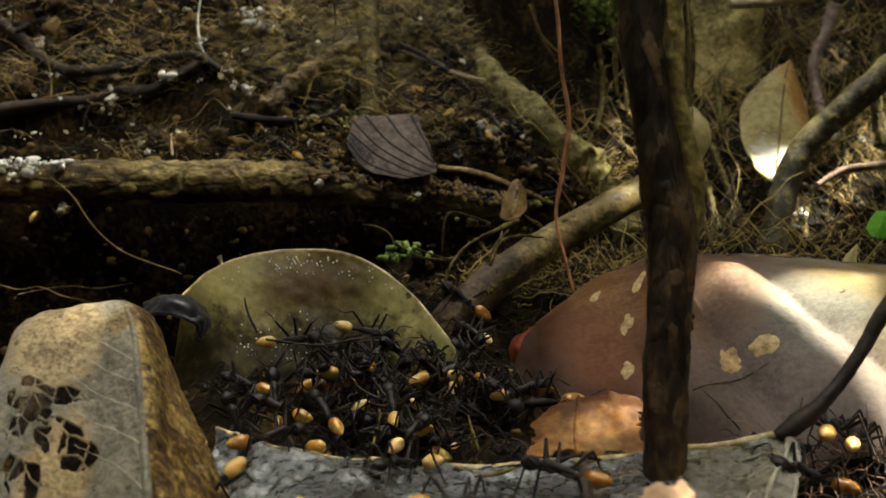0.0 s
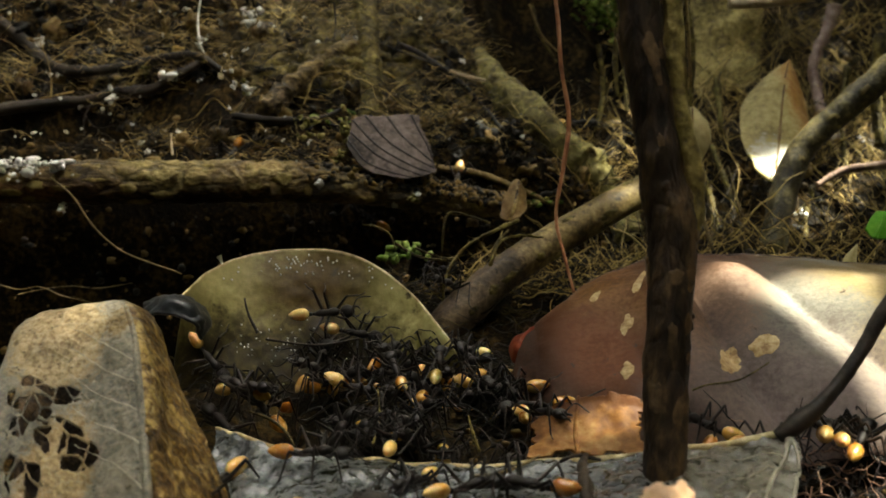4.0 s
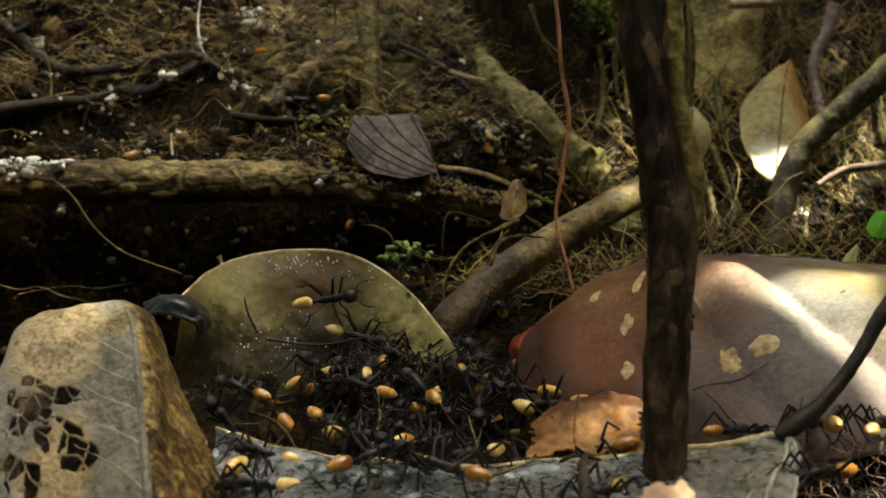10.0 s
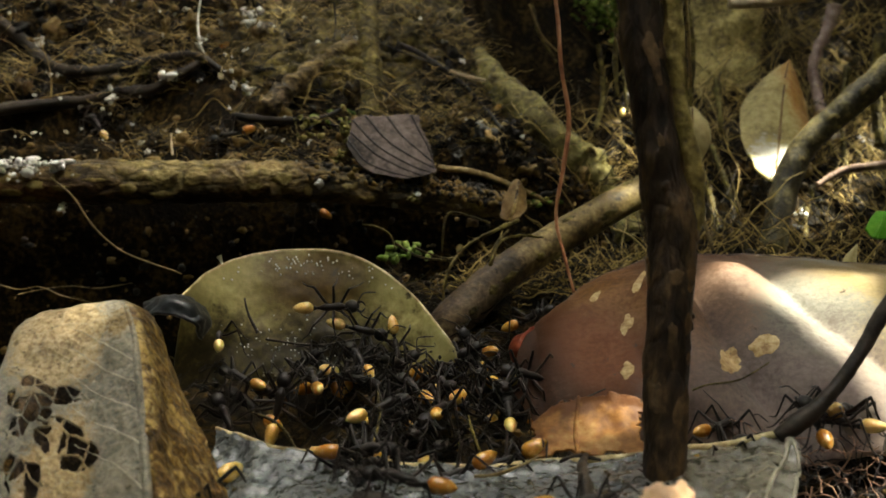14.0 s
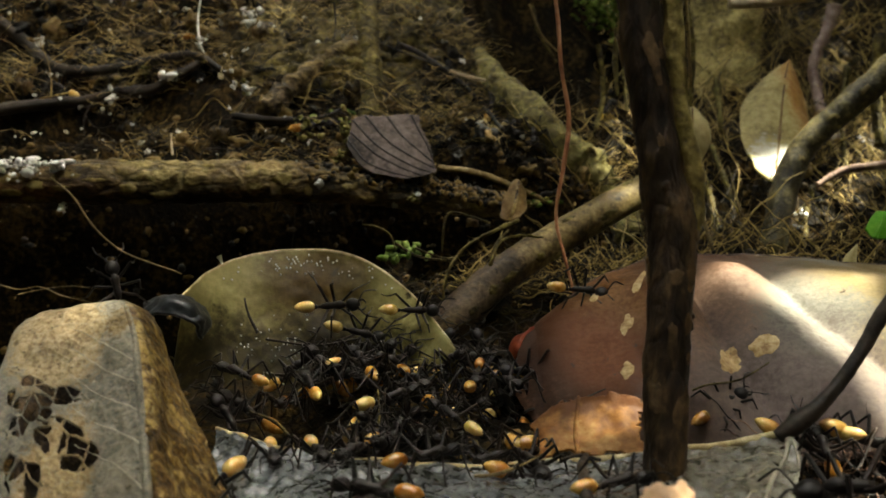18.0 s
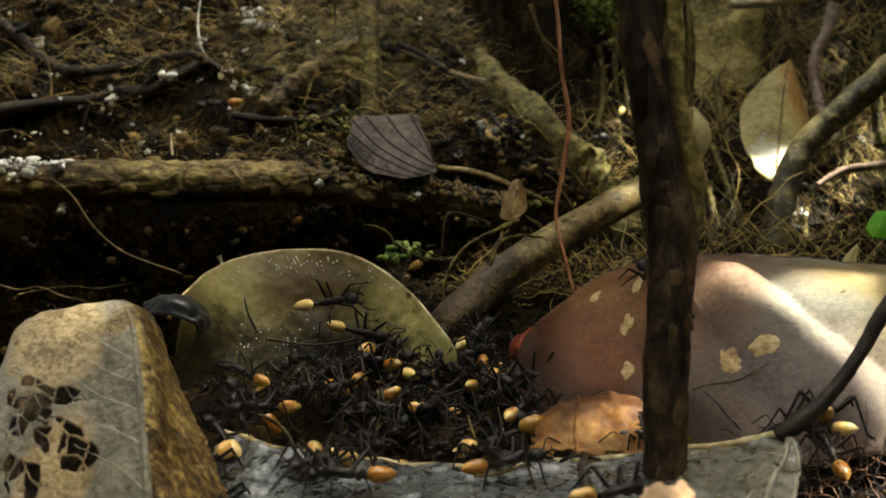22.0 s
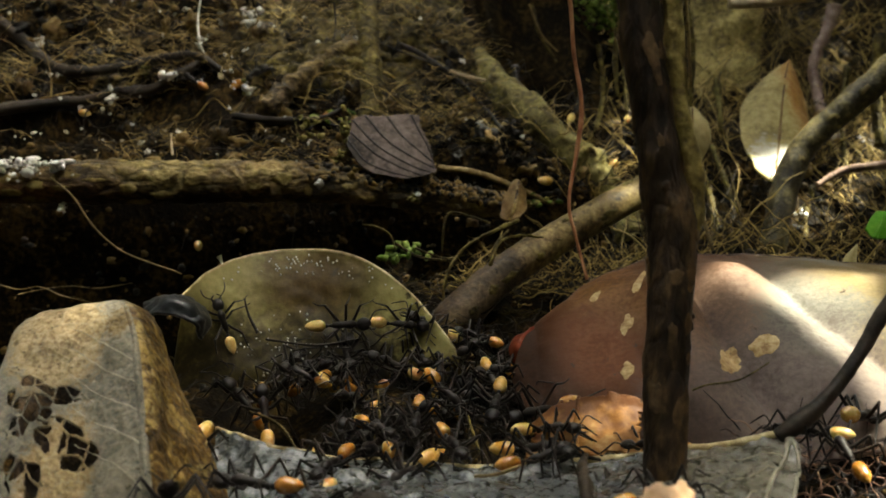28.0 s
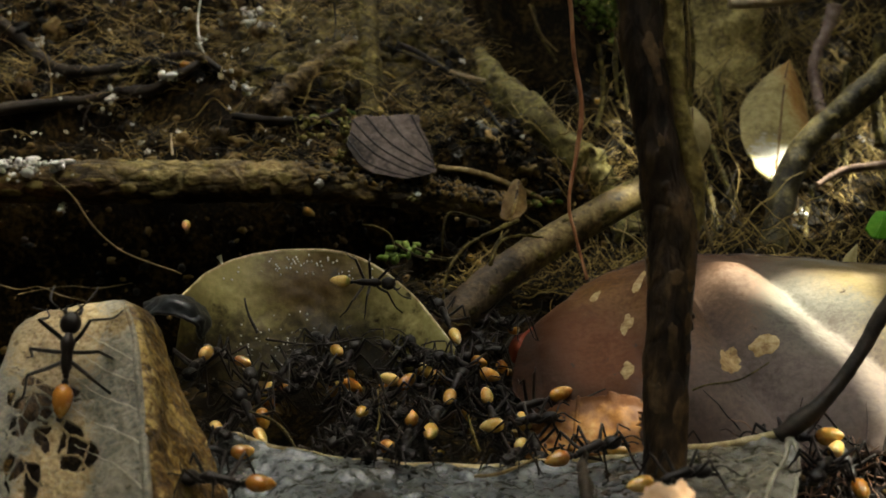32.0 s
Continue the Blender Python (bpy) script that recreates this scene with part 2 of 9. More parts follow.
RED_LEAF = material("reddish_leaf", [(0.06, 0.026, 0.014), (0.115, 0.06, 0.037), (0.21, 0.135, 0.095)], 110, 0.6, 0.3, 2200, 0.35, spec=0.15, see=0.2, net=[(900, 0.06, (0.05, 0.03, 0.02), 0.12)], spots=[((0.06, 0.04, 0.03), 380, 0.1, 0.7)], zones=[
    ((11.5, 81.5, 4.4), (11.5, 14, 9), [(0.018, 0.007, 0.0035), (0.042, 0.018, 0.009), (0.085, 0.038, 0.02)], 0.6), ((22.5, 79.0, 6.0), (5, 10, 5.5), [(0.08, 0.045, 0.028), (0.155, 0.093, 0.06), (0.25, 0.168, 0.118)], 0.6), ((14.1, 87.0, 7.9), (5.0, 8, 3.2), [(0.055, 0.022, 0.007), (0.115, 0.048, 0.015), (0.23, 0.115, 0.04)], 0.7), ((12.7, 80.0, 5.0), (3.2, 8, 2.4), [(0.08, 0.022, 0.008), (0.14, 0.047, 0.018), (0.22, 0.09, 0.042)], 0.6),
    # pale zones: bleached blade, with the sunlit band painted into its colour
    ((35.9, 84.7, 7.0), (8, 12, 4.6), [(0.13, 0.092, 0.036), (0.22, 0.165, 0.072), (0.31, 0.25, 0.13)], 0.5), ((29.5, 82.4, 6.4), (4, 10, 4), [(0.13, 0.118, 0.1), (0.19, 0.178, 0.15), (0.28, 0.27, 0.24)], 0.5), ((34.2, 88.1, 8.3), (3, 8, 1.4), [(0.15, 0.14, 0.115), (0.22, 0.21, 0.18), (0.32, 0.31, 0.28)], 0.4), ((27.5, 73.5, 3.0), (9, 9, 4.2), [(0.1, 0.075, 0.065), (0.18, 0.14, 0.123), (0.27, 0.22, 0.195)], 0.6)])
PALE_LEAF = material("pale_leaf", [(0.3, 0.24, 0.1), (0.5, 0.42, 0.2), (0.66, 0.6, 0.36)], 130, 0.55, 0.3, 1200, 0.25, see=0.2)
PALE_WARM = material("yellow_orange_leaf", [(0.2, 0.155, 0.055), (0.38, 0.305, 0.115), (0.52, 0.44, 0.2)], 170, 0.55, 0.4, 1200, 0.5, spots=[((0.1, 0.06, 0.02), 260, 0.14, 0.7)], see=0.2, zones=[
    # second zone paints the sun spot at the leaf's foot near-white
    ((46.6, 137.5, 19.0), (2.0, 12, 8), [(0.3, 0.14, 0.035), (0.42, 0.22, 0.06), (0.5, 0.3, 0.1)], 0.6), ((40.9, 128.1, 10.9), (3.6, 8, 2.8), [(0.55, 0.52, 0.42), (0.66, 0.63, 0.53), (0.75, 0.73, 0.66)], 0.25)])
VEIN_LEAF = material("brown_veined_leaf", [(0.028, 0.018, 0.014), (0.085, 0.06, 0.05), (0.16, 0.12, 0.1)], 300, 0.65, 0.6, 1500, 0.5, zones=[((-10.1, 115.5, 14.0), (2.2, 8, 2.5), [(0.008, 0.005, 0.004), (0.025, 0.016, 0.01), (0.09, 0.06, 0.035)], 0.5)])
VEIN_DARK = material("dark_vein", [(0.006, 0.004, 0.003), (0.012, 0.008, 0.006), (0.03, 0.02, 0.015)], 300, 0.6, 0.3, 1500)
ORANGE_LEAF = material("orange_leaf", [(0.06, 0.03, 0.009), (0.16, 0.095, 0.03), (0.32, 0.21, 0.09)], 200, 0.55, 0.5, 1300, 0.35, see=0.15)
# fade paints the sunlit lower edge into the colour, redder upwards
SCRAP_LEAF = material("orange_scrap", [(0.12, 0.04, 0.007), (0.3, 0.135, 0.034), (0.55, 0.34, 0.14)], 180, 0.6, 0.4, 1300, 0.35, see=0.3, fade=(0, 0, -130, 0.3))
TIP_LEAF = material("pale_orange_leaf", [(0.35, 0.19, 0.1), (0.52, 0.33, 0.2), (0.68, 0.48, 0.33)], 250, 0.55, 0.4, 1300, 0.35, see=0.15)
PINK_ROOT = material("pinkish_root", [(0.1, 0.06, 0.043), (0.25, 0.165, 0.125), (0.45, 0.34, 0.28)], 300, 0.6, 0.5, 1500)
GREEN_LEAF = material("fresh_green", [(0.04, 0.16, 0.01), (0.1, 0.34, 0.02), (0.2, 0.5, 0.05)], 250, 0.4, 0.2, 1200, see=0.3)
MOSS = material("moss", [(0.05, 0.085, 0.01), (0.12, 0.19, 0.025), (0.3, 0.4, 0.1)], 400, 0.7, 0.3, 1500, island=0.6, see=0.15)
LICHEN = material("yellow_lichen", [(0.08, 0.07, 0.014), (0.19, 0.165, 0.04), (0.38, 0.34, 0.13)], 400, 0.7, 0.4, 1500, island=0.6, see=0.1)
# kept near-white so bits on the bank also stand in for sun glints
FUNGUS = material("white_fungus", [(0.6, 0.6, 0.57), (0.78, 0.78, 0.75), (0.9, 0.9, 0.88)], 300, 0.7, 0.5, 1500, island=0.4)
LICHEN_PATCH = material("pale_patch", [(0.24, 0.14, 0.055), (0.4, 0.27, 0.12), (0.55, 0.42, 0.22)], 500, 0.6, 0.4, 2400, 0.6)
CURLED = material("black_leaf", [(0.008, 0.009, 0.01), (0.02, 0.022, 0.025), (0.06, 0.065, 0.07)], 300, 0.35, 0.4, 1500, coat=0.3)
SLAB = material("rotten_wood", [(0.014, 0.01, 0.0023), (0.07, 0.05, 0.0135), (0.22, 0.17, 0.051)], 240, 0.75, 1.0, 1300, 0.6, cracks=(230, 0.1, 0.5))
# for the unseen leaves that are added to block the sky and sun
SCREEN_LEAF = material("screen_leaf", [(0.04, 0.05, 0.01), (0.06, 0.08, 0.018), (0.1, 0.11, 0.03)], 30, 0.5, 0.0, 200, see=0.3)
BENT_ROOT = material("olive_root_bark", [(0.016, 0.012, 0.006), (0.05, 0.04, 0.016), (0.16, 0.13, 0.05)], 260, 0.55, 0.8, 1600, 0.5, spots=[((0.28, 0.24, 0.12), 350, 0.1, 0.6)])
OLIVE_SLAB = material("olive_bark", [(0.06, 0.043, 0.012), (0.2, 0.15, 0.042), (0.4, 0.32, 0.11)], 160, 0.7, 1.0, 1300, 0.6)
PALE_VEIN = material("pale_vein", [(0.22, 0.2, 0.15), (0.36, 0.33, 0.25), (0.55, 0.5, 0.38)], 400, 0.55, 0.3, 1500)
ANT_DARK = material("ant_cuticle", [(0.004, 0.003, 0.003), (0.008, 0.005, 0.004), (0.02, 0.012, 0.008)], 500, 0.5, 0.3, 2500, spec=0.3)
ANT_LEG = material("ant_leg_cuticle", [(0.005, 0.004, 0.003), (0.012, 0.008, 0.006), (0.04, 0.024, 0.015)], 500, 0.5, 0.2, 2500, spec=0.3)
ANT_GASTER = material("ant_gaster_cuticle", [(0.36, 0.15, 0.025), (0.6, 0.34, 0.08), (0.76, 0.54, 0.2)], 420, 0.25, 0.12, 2000, 0.2, spec=0.5, sub=0.3, coat=0.5, differ=0.5)


# ---- shapes ----
def mesh(name, verts, faces, mats, smooth=True, index=None):
    me = bpy.data.meshes.new(name)
    v = np.asarray(verts, dtype=float) * MM
    me.from_pydata(v.tolist(), [], [tuple(int(i) for i in f) for f in faces])
    for m in mats if isinstance(mats, (list, tuple)) else [mats]:
        me.materials.append(m)
    if smooth:
        me.polygons.foreach_set("use_smooth", [True] * len(me.polygons))
    if index is not None:
        me.polygons.foreach_set("material_index", list(index))
    me.update()
    return me


def thing(name, label, category, group="", kind="", verts=None, faces=None, mats=None):
    """A top-level thing: a mesh where verts are given, else an empty that carries its parts."""
    ob = new(name, mesh(name, verts, faces, mats) if verts is not None else None)
    return tagged(ob, label, category, group, kind)


def part(name, verts, faces, mats, parent, label="", kind=""):
    ob = new(name, mesh(name, verts, faces, mats))
    ob.parent = parent
    return tagged(ob, label, kind=kind)


def spline(points, n):
    """n points on a smooth curve through the points."""
    p = np.asarray(points, float)
    p = np.vstack([2 * p[0] - p[1], p, 2 * p[-1] - p[-2]])
    t = np.linspace(0, len(p) - 3 - 1e-9, n)
    i = t.astype(int)
    f = (t - i)[:, None]
    a, b, c, d = p[i], p[i + 1], p[i + 2], p[i + 3]
    return 0.5 * (2 * b + (c - a) * f + (2 * a - 5 * b + 4 * c - d) * f ** 2 + (3 * b - a - 3 * c + d) * f ** 3)


def tube(points, radii, n=24, sides=10, rough=0.0, freq=0.4, seed=0.0, caps=True):
    """Vertices and faces of a round form along a curve; radii run along it; rough roughens it."""
    c = spline(points, n)
    r = np.interp(np.linspace(0, 1, n), np.linspace(0, 1, len(radii)), radii)
    verts, faces = [], []
    tang = np.gradient(c, axis=0)
    tang /= np.linalg.norm(tang, axis=1)[:, None] + 1e-9
    ref = np.array([0.3, 0.2, 1.0]) if abs(tang[0][2]) < 0.8 else np.array([1.0, 0.2, 0.0])
    for i in range(n):
        u = np.cross(tang[i], ref)
        u /= np.linalg.norm(u) + 1e-9
        w = np.cross(tang[i], u)
        for j in range(sides):
            a = 2 * math.pi * j / sides
            q = c[i] + (u * math.cos(a) + w * math.sin(a)) * r[i]
            if rough:
                k = noise.noise(Vector(q) * freq + Vector((seed, 0, 0))) + 0.5 * noise.noise(Vector(q) * freq * 2.7)
                q = c[i] + (q - c[i]) * (1 + rough * k)
            verts.append(q)
    for i in range(n - 1):
        for j in range(sides):
            k = (j + 1) % sides
            faces.append((i * sides + j, i * sides + k, (i + 1) * sides + k, (i + 1) * sides + j))
    if caps:
        faces.append(tuple(range(sides))[::-1])
        faces.append(tuple(range((n - 1) * sides, n * sides)))
    return verts, faces


def joined(pieces):
    verts, faces = [], []
    for v, f in pieces:
        k = len(verts)
        verts.extend(v)
        faces.extend(tuple(i + k for i in g) for g in f)
    return verts, faces


def patch(grid, nu=60, nv=60):
    """A smooth sheet through a net of points (rows of points), as an array nv x nu x 3."""
    rows = np.array([spline(r, nu) for r in grid])
    return np.stack([spline(rows[:, i], nv) for i in range(nu)], axis=1)


def sheet(pts, thick=0.15, wave=0.0, freq=0.5, seed=0.0, keep=None):
    """A leaf blade with two faces and an edge from a net of points; keep(u, v) may open holes in it."""
    nv, nu, _ = pts.shape
    du, dv = np.gradient(pts, axis=1), np.gradient(pts, axis=0)
    nrm = np.cross(du, dv)
    nrm /= np.linalg.norm(nrm, axis=2)[:, :, None] + 1e-9
    if wave:
        w = np.array([[noise.noise(Vector(p) * freq + Vector((seed, 3, 0))) + 0.4 * noise.noise(Vector(p) * freq * 3) for p in row] for row in pts])
        pts = pts + nrm * (w * wave)[:, :, None]
    top, low = pts + nrm * thick / 2, pts - nrm * thick / 2
    verts = np.vstack([top.reshape(-1, 3), low.reshape(-1, 3)])
    n = nu * nv
    ok = np.ones((nv - 1, nu - 1), bool)
    if keep is not None:
        for j in range(nv - 1):
            for i in range(nu - 1):
                ok[j, i] = keep((i + 0.5) / (nu - 1), (j + 0.5) / (nv - 1))
    faces = []
    for j in range(nv - 1):
        for i in range(nu - 1):
            if not ok[j, i]:
                continue
            a, b, c, d = j * nu + i, j * nu + i + 1, (j + 1) * nu + i + 1, (j + 1) * nu + i
            faces += [(a, b, c, d), (a + n, d + n, c + n, b + n)]
            if j == 0 or not ok[j - 1, i]:
                faces.append((b, a, a + n, b + n))
            if j == nv - 2 or not ok[j + 1, i]:
                faces.append((d, c, c + n, d + n))
            if i == 0 or not ok[j, i - 1]:
                faces.append((a, d, d + n, a + n))
            if i == nu - 2 or not ok[j, i + 1]:
                faces.append((c, b, b + n, c + n))
    return verts, faces


def rumple(pts, wave, freq=0.4, seed=0.0):
    """Waves the net of a blade along its normals."""
    nrm = np.cross(np.gradient(pts, axis=1), np.gradient(pts, axis=0))
    nrm /= np.linalg.norm(nrm, axis=2)[:, :, None] + 1e-9
    w = np.array([[noise.noise(Vector(p) * freq + Vector((seed, 3, 0))) + 0.4 * noise.noise(Vector(p) * freq * 3) for p in row] for row in pts])
    return pts + nrm * (w * wave)[:, :, None]


def nearest_uv(pts, target):
    d = ((pts - np.array(target)) ** 2).sum(axis=2)
    j, i = np.unravel_index(np.argmin(d), d.shape)
    return i / (pts.shape[1] - 1), j / (pts.shape[0] - 1)


def blotch(pts, u, v, ru, rv, seed, lift=0.13):
    """A thin ragged patch that lies on a blade."""
    ring, n, verts, faces = 22, 4, [], []
    nv, nu, _ = pts.shape
    nrm = np.cross(np.gradient(pts, axis=1), np.gradient(pts, axis=0))
    nrm /= np.linalg.norm(nrm, axis=2)[:, :, None] + 1e-9
    side = -1.0 if (nrm[:, :, 1] - 0.6 * nrm[:, :, 2]).mean() > 0 else 1.0

    def at(a, b, h):
        a, b = min(0.999, max(0, a)) * (nu - 1), min(0.999, max(0, b)) * (nv - 1)
        i, j, f, g = int(a), int(b), a % 1, b % 1
        p = (pts[j, i] * (1 - f) + pts[j, i + 1] * f) * (1 - g) + (pts[j + 1, i] * (1 - f) + pts[j + 1, i + 1] * f) * g
        return p + nrm[j, i] * side * h
    verts.append(at(u, v, lift + 0.04))
    for k in range(1, n + 1):
        for m in range(ring):
            a = 2 * math.pi * m / ring
            r = k / n * (1 + 0.5 * noise.noise(Vector((math.cos(a) * 1.6, math.sin(a) * 1.6, seed))) + 0.16 * noise.noise(Vector((math.cos(a) * 4, math.sin(a) * 4, seed))))
            verts.append(at(u + math.cos(a) * r * ru, v + math.sin(a) * r * rv, lift + (0.04 if k < n else -0.04)))
    for m in range(ring):
        faces.append((0, 1 + m, 1 + (m + 1) % ring))
        for k in range(n - 1):
            a, b = 1 + k * ring + m, 1 + k * ring + (m + 1) % ring
            faces.append((a, a + ring, b + ring, b))
    return verts, faces


def on_sheet(pts, u, v, lift=0.0):
    nv, nu, _ = pts.shape
    j, i = min(nv - 2, max(0, int(v * (nv - 1)))), min(nu - 2, max(0, int(u * (nu - 1))))
    p = pts[j, i]
    n = np.cross(pts[j, i + 1] - p, pts[j + 1, i] - p)
    n = -n if n[1] - 0.4 * n[2] > 0 else n
    return p + n / (np.linalg.norm(n) + 1e-9) * lift


def ball(centre, radii, seg=10, rings=7, rough=0.0, seed=0.0):
    verts, faces = [(0, 0, -1)], []
    for i in range(1, rings):
        a = -math.pi / 2 + math.pi * i / rings
        verts += [(math.cos(a) * math.cos(2 * math.pi * j / seg), math.cos(a) * math.sin(2 * math.pi * j / seg), math.sin(a)) for j in range(seg)]
    verts.append((0, 0, 1))
    for j in range(seg):
        faces.append((0, 1 + (j + 1) % seg, 1 + j))
        faces.append((len(verts) - 1, 1 + (rings - 2) * seg + j, 1 + (rings - 2) * seg + (j + 1) % seg))
    for i in range(rings - 2):
        for j in range(seg):
            a, b = 1 + i * seg + j, 1 + i * seg + (j + 1) % seg
            faces.append((a, b, b + seg, a + seg))
    out = []
    for v in verts:
        k = 1 + (rough * noise.noise(Vector(v) * 1.7 + Vector((seed, seed * 2, 0))) if rough else 0)
        out.append((centre[0] + v[0] * radii[0] * k, centre[1] + v[1] * radii[1] * k, centre[2] + v[2] * radii[2] * k))
    return out, faces


def smooth01(a, b, x):
    t = min(1.0, max(0.0, (x - a) / (b - a)))
    return t * t * (3 - 2 * t)


# ---- ground ----
LEFT = [(-40, -6), (40, -5), (60, -1.5), (72, 0.2), (90, 0.5), (97, 2.8), (101, 3.7), (104, 3.2), (108, 0), (118, 0), (119.5, 6), (121, 12.5), (126, 15.5), (140, 24), (150, 31), (176, 47), (260, 52), (3000, 60)]
RIGHT = [(-40, -6), (40, -5), (60, -1.5), (72, 0.0), (95, 0.5), (108, 2.2), (121, 4), (140, 7), (165, 13), (185, 24), (215, 42), (300, 50), (3000, 60)]


def height(x, y):
    a = np.interp(y, [p[0] for p in LEFT], [p[1] for p in LEFT])
    b = np.interp(y, [p[0] for p in RIGHT], [p[1] for p in RIGHT])
    z = a + (b - a) * smooth01(6, 24, x - 0.15 * (y - 110))
    z -= 34 * math.exp(-((x - 14.5) / 9.5) ** 2 - ((y - 157) / 15) ** 2) + 6 * math.exp(-((x + 50) / 18) ** 2 - ((y - 129) / 3.5) ** 2) + 5 * math.exp(-((x + 62) / 9) ** 2 - ((y - 143) / 5) ** 2)
    # a pit behind the folded leaf
    z -= 4 * math.exp(-((x + 14) / 5) ** 2 - ((y - 78) / 6) ** 2)
    # a deep dark gap under the log
    z -= 13 * smooth01(-11, -20, x) * smooth01(86, 93, y) * (1 - smooth01(115, 119, y))
    p = Vector((x, y, 0))
    rug = 0.5 + 1.2 * smooth01(95, 125, y)
    z += rug * (1.6 * noise.noise(p * 0.11) + 1.2 * noise.noise(p * 0.27) + 0.7 * noise.noise(p * 0.6) + 0.35 * noise.noise(p * 1.3))
    return z


def build_ground():
    grow = [1.14 ** i for i in range(1, 34)]
    xs = [-72 - 3 * (g - 1) * 10 for g in grow[::-1]] + list(np.arange(-72, 80.1, 0.7)) + [80 + 3 * (g - 1) * 10 for g in grow]
    ys = [32 - 3 * (g - 1) * 10 for g in grow[::-1]] + list(np.arange(32, 200.1, 0.7)) + [200 + 3 * (g - 1) * 10 for g in grow]
    verts = [(x, y, height(x, y)) for y in ys for x in xs]
    n = len(xs)
    faces = [(j * n + i, j * n + i + 1, (j + 1) * n + i + 1, (j + 1) * n + i) for j in range(len(ys) - 1) for i in range(n - 1)]
    return thing("ground", "dark damp forest soil rising into a crumbly bank", "ground", kind="structure", verts=verts, faces=faces, mats=SOIL)


build_ground()


# ---- fallen wood ----
def stem(name, label, category, pts, radii, mat, n=60, sides=16, rough=0.16, freq=0.5, seed=0.0, flakes=0, flakemat=None, size=1.0):
    """A piece of wood: its body, and loose flakes of bark on the side that shows."""
    ob = thing(name, label, category)
    v, f = tube(pts, radii, n, sides, rough, freq, seed)
    part("wood", v, f, mat, ob)
    net = np.array(v).reshape(n, sides, 3)
    mid = net.mean(axis=1)
    out = net - mid[:, None]
    # the half that faces the open side
    k0 = int(np.argmax((out * np.array([0.0, -0.8, 0.6])).sum(axis=2).mean(axis=0)))
    half = np.stack([net[:, (k0 + d) % sides] for d in range(-sides // 3, sides // 3 + 1)], axis=1)
    rnd = random.Random(seed + 1)
    length = np.linalg.norm(np.diff(mid, axis=0), axis=1).sum()
    girth = 2 * math.pi * float(np.mean(radii)) * 0.66
    for k in range(flakes):
        u, w = rnd.uniform(0.05, 0.95), rnd.uniform(0.05, 0.95)
        ru, rv = rnd.uniform(0.25, 0.7) * size / girth, rnd.uniform(0.5, 1.5) * size / length
        part("bark_flake", *blotch(half, u, w, ru, rv, seed * 3 + k * 1.7, rnd.uniform(0.06, 0.14)), flakemat or mat, ob)
    return ob


LOG = [(-53.9, 115.9, 11.6), (-40.5, 115.9, 11.8), (-28.0, 115.9, 11.8), (-15.6, 115.9, 11.8), (-6.0, 115.7, 10.8), (1.0, 116.4, 9.7), (7.5, 117.1, 8.3)]
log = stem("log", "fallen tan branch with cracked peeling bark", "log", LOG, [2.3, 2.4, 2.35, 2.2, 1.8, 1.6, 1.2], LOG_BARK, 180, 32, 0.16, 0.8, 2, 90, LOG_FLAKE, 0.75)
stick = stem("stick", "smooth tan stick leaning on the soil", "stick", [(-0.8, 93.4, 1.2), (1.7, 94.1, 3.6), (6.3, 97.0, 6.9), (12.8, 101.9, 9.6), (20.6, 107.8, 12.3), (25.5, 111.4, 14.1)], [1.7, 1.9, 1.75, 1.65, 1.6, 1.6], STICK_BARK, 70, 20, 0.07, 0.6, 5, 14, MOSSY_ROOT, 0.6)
root = stem("root", "mossy root running down the bank", "root", [(4.7, 144.8, 22.7), (7.6, 133.6, 19.8), (12.2, 127.4, 15.9), (17.0, 125.9, 12.1), (20.0, 124.6, 8.5), (22.3, 118.9, 4.6)], [1.8, 2.3, 2.5, 2.6, 2.3, 1.7], MOSS_BARK, 110, 28, 0.35, 0.4, 8, 24, SLAB, 1.0)
stem("root", "bent olive-brown root standing in litter", "root", [(57.5, 126.4, 27.6), (52.6, 125.2, 23.1), (46.7, 123.9, 18.2), (42.4, 122.7, 14.0), (39.7, 119.4, 9.2), (37.1, 113.8, 3.9)], [1.7, 1.65, 1.55, 1.6, 1.6, 1.5], BENT_ROOT, 70, 20, 0.14, 0.4, 11, 10, LOG_FLAKE, 0.5)
twig = stem("twig", "dark upright twig with rough bark", "twig", [(12.4, 68.9, 34.0), (12.8, 67.9, 30.0), (13.5, 67.0, 26.1), (14.2, 66.2, 21.8), (14.8, 65.6, 19.0), (14.8, 64.8, 16.2), (14.5, 63.4, 12.0), (14.3, 62.2, 7.8), (14.3, 60.9, 2.9)], [1.4, 1.35, 1.3, 1.45, 1.68, 1.5, 1.45, 1.4, 1.42], TWIG_BARK, 150, 28, 0.11, 0.45, 3, 36, TWIG_FLAKE, 0.7)


for at, r in (((15.8, 63.7, 12.9), 0.38), ((16.0, 63.9, 13.4), 0.25), ((14.1, 64.9, 21.7), 0.4)):
    part("knot", *ball(at, (r, r * 0.8, r * 1.1), 10, 7, 0.6, r * 9), TWIG_BARK, twig)
# paler tone of the strip paints in the twig's lit right edge
part("bark_strip", *tube([(14.6, 68.6, 34.2), (14.8, 67.7, 30.0), (15.2, 66.9, 26.5), (16.0, 66.2, 22.9), (16.3, 65.5, 20.1), (15.9, 64.6, 17.4)], [0.66, 0.62, 0.56, 0.66, 0.52, 0.3], 70, 14, 0.25, 0.7, 4), OLIVE_SLAB, twig, "pale olive strip of live bark")
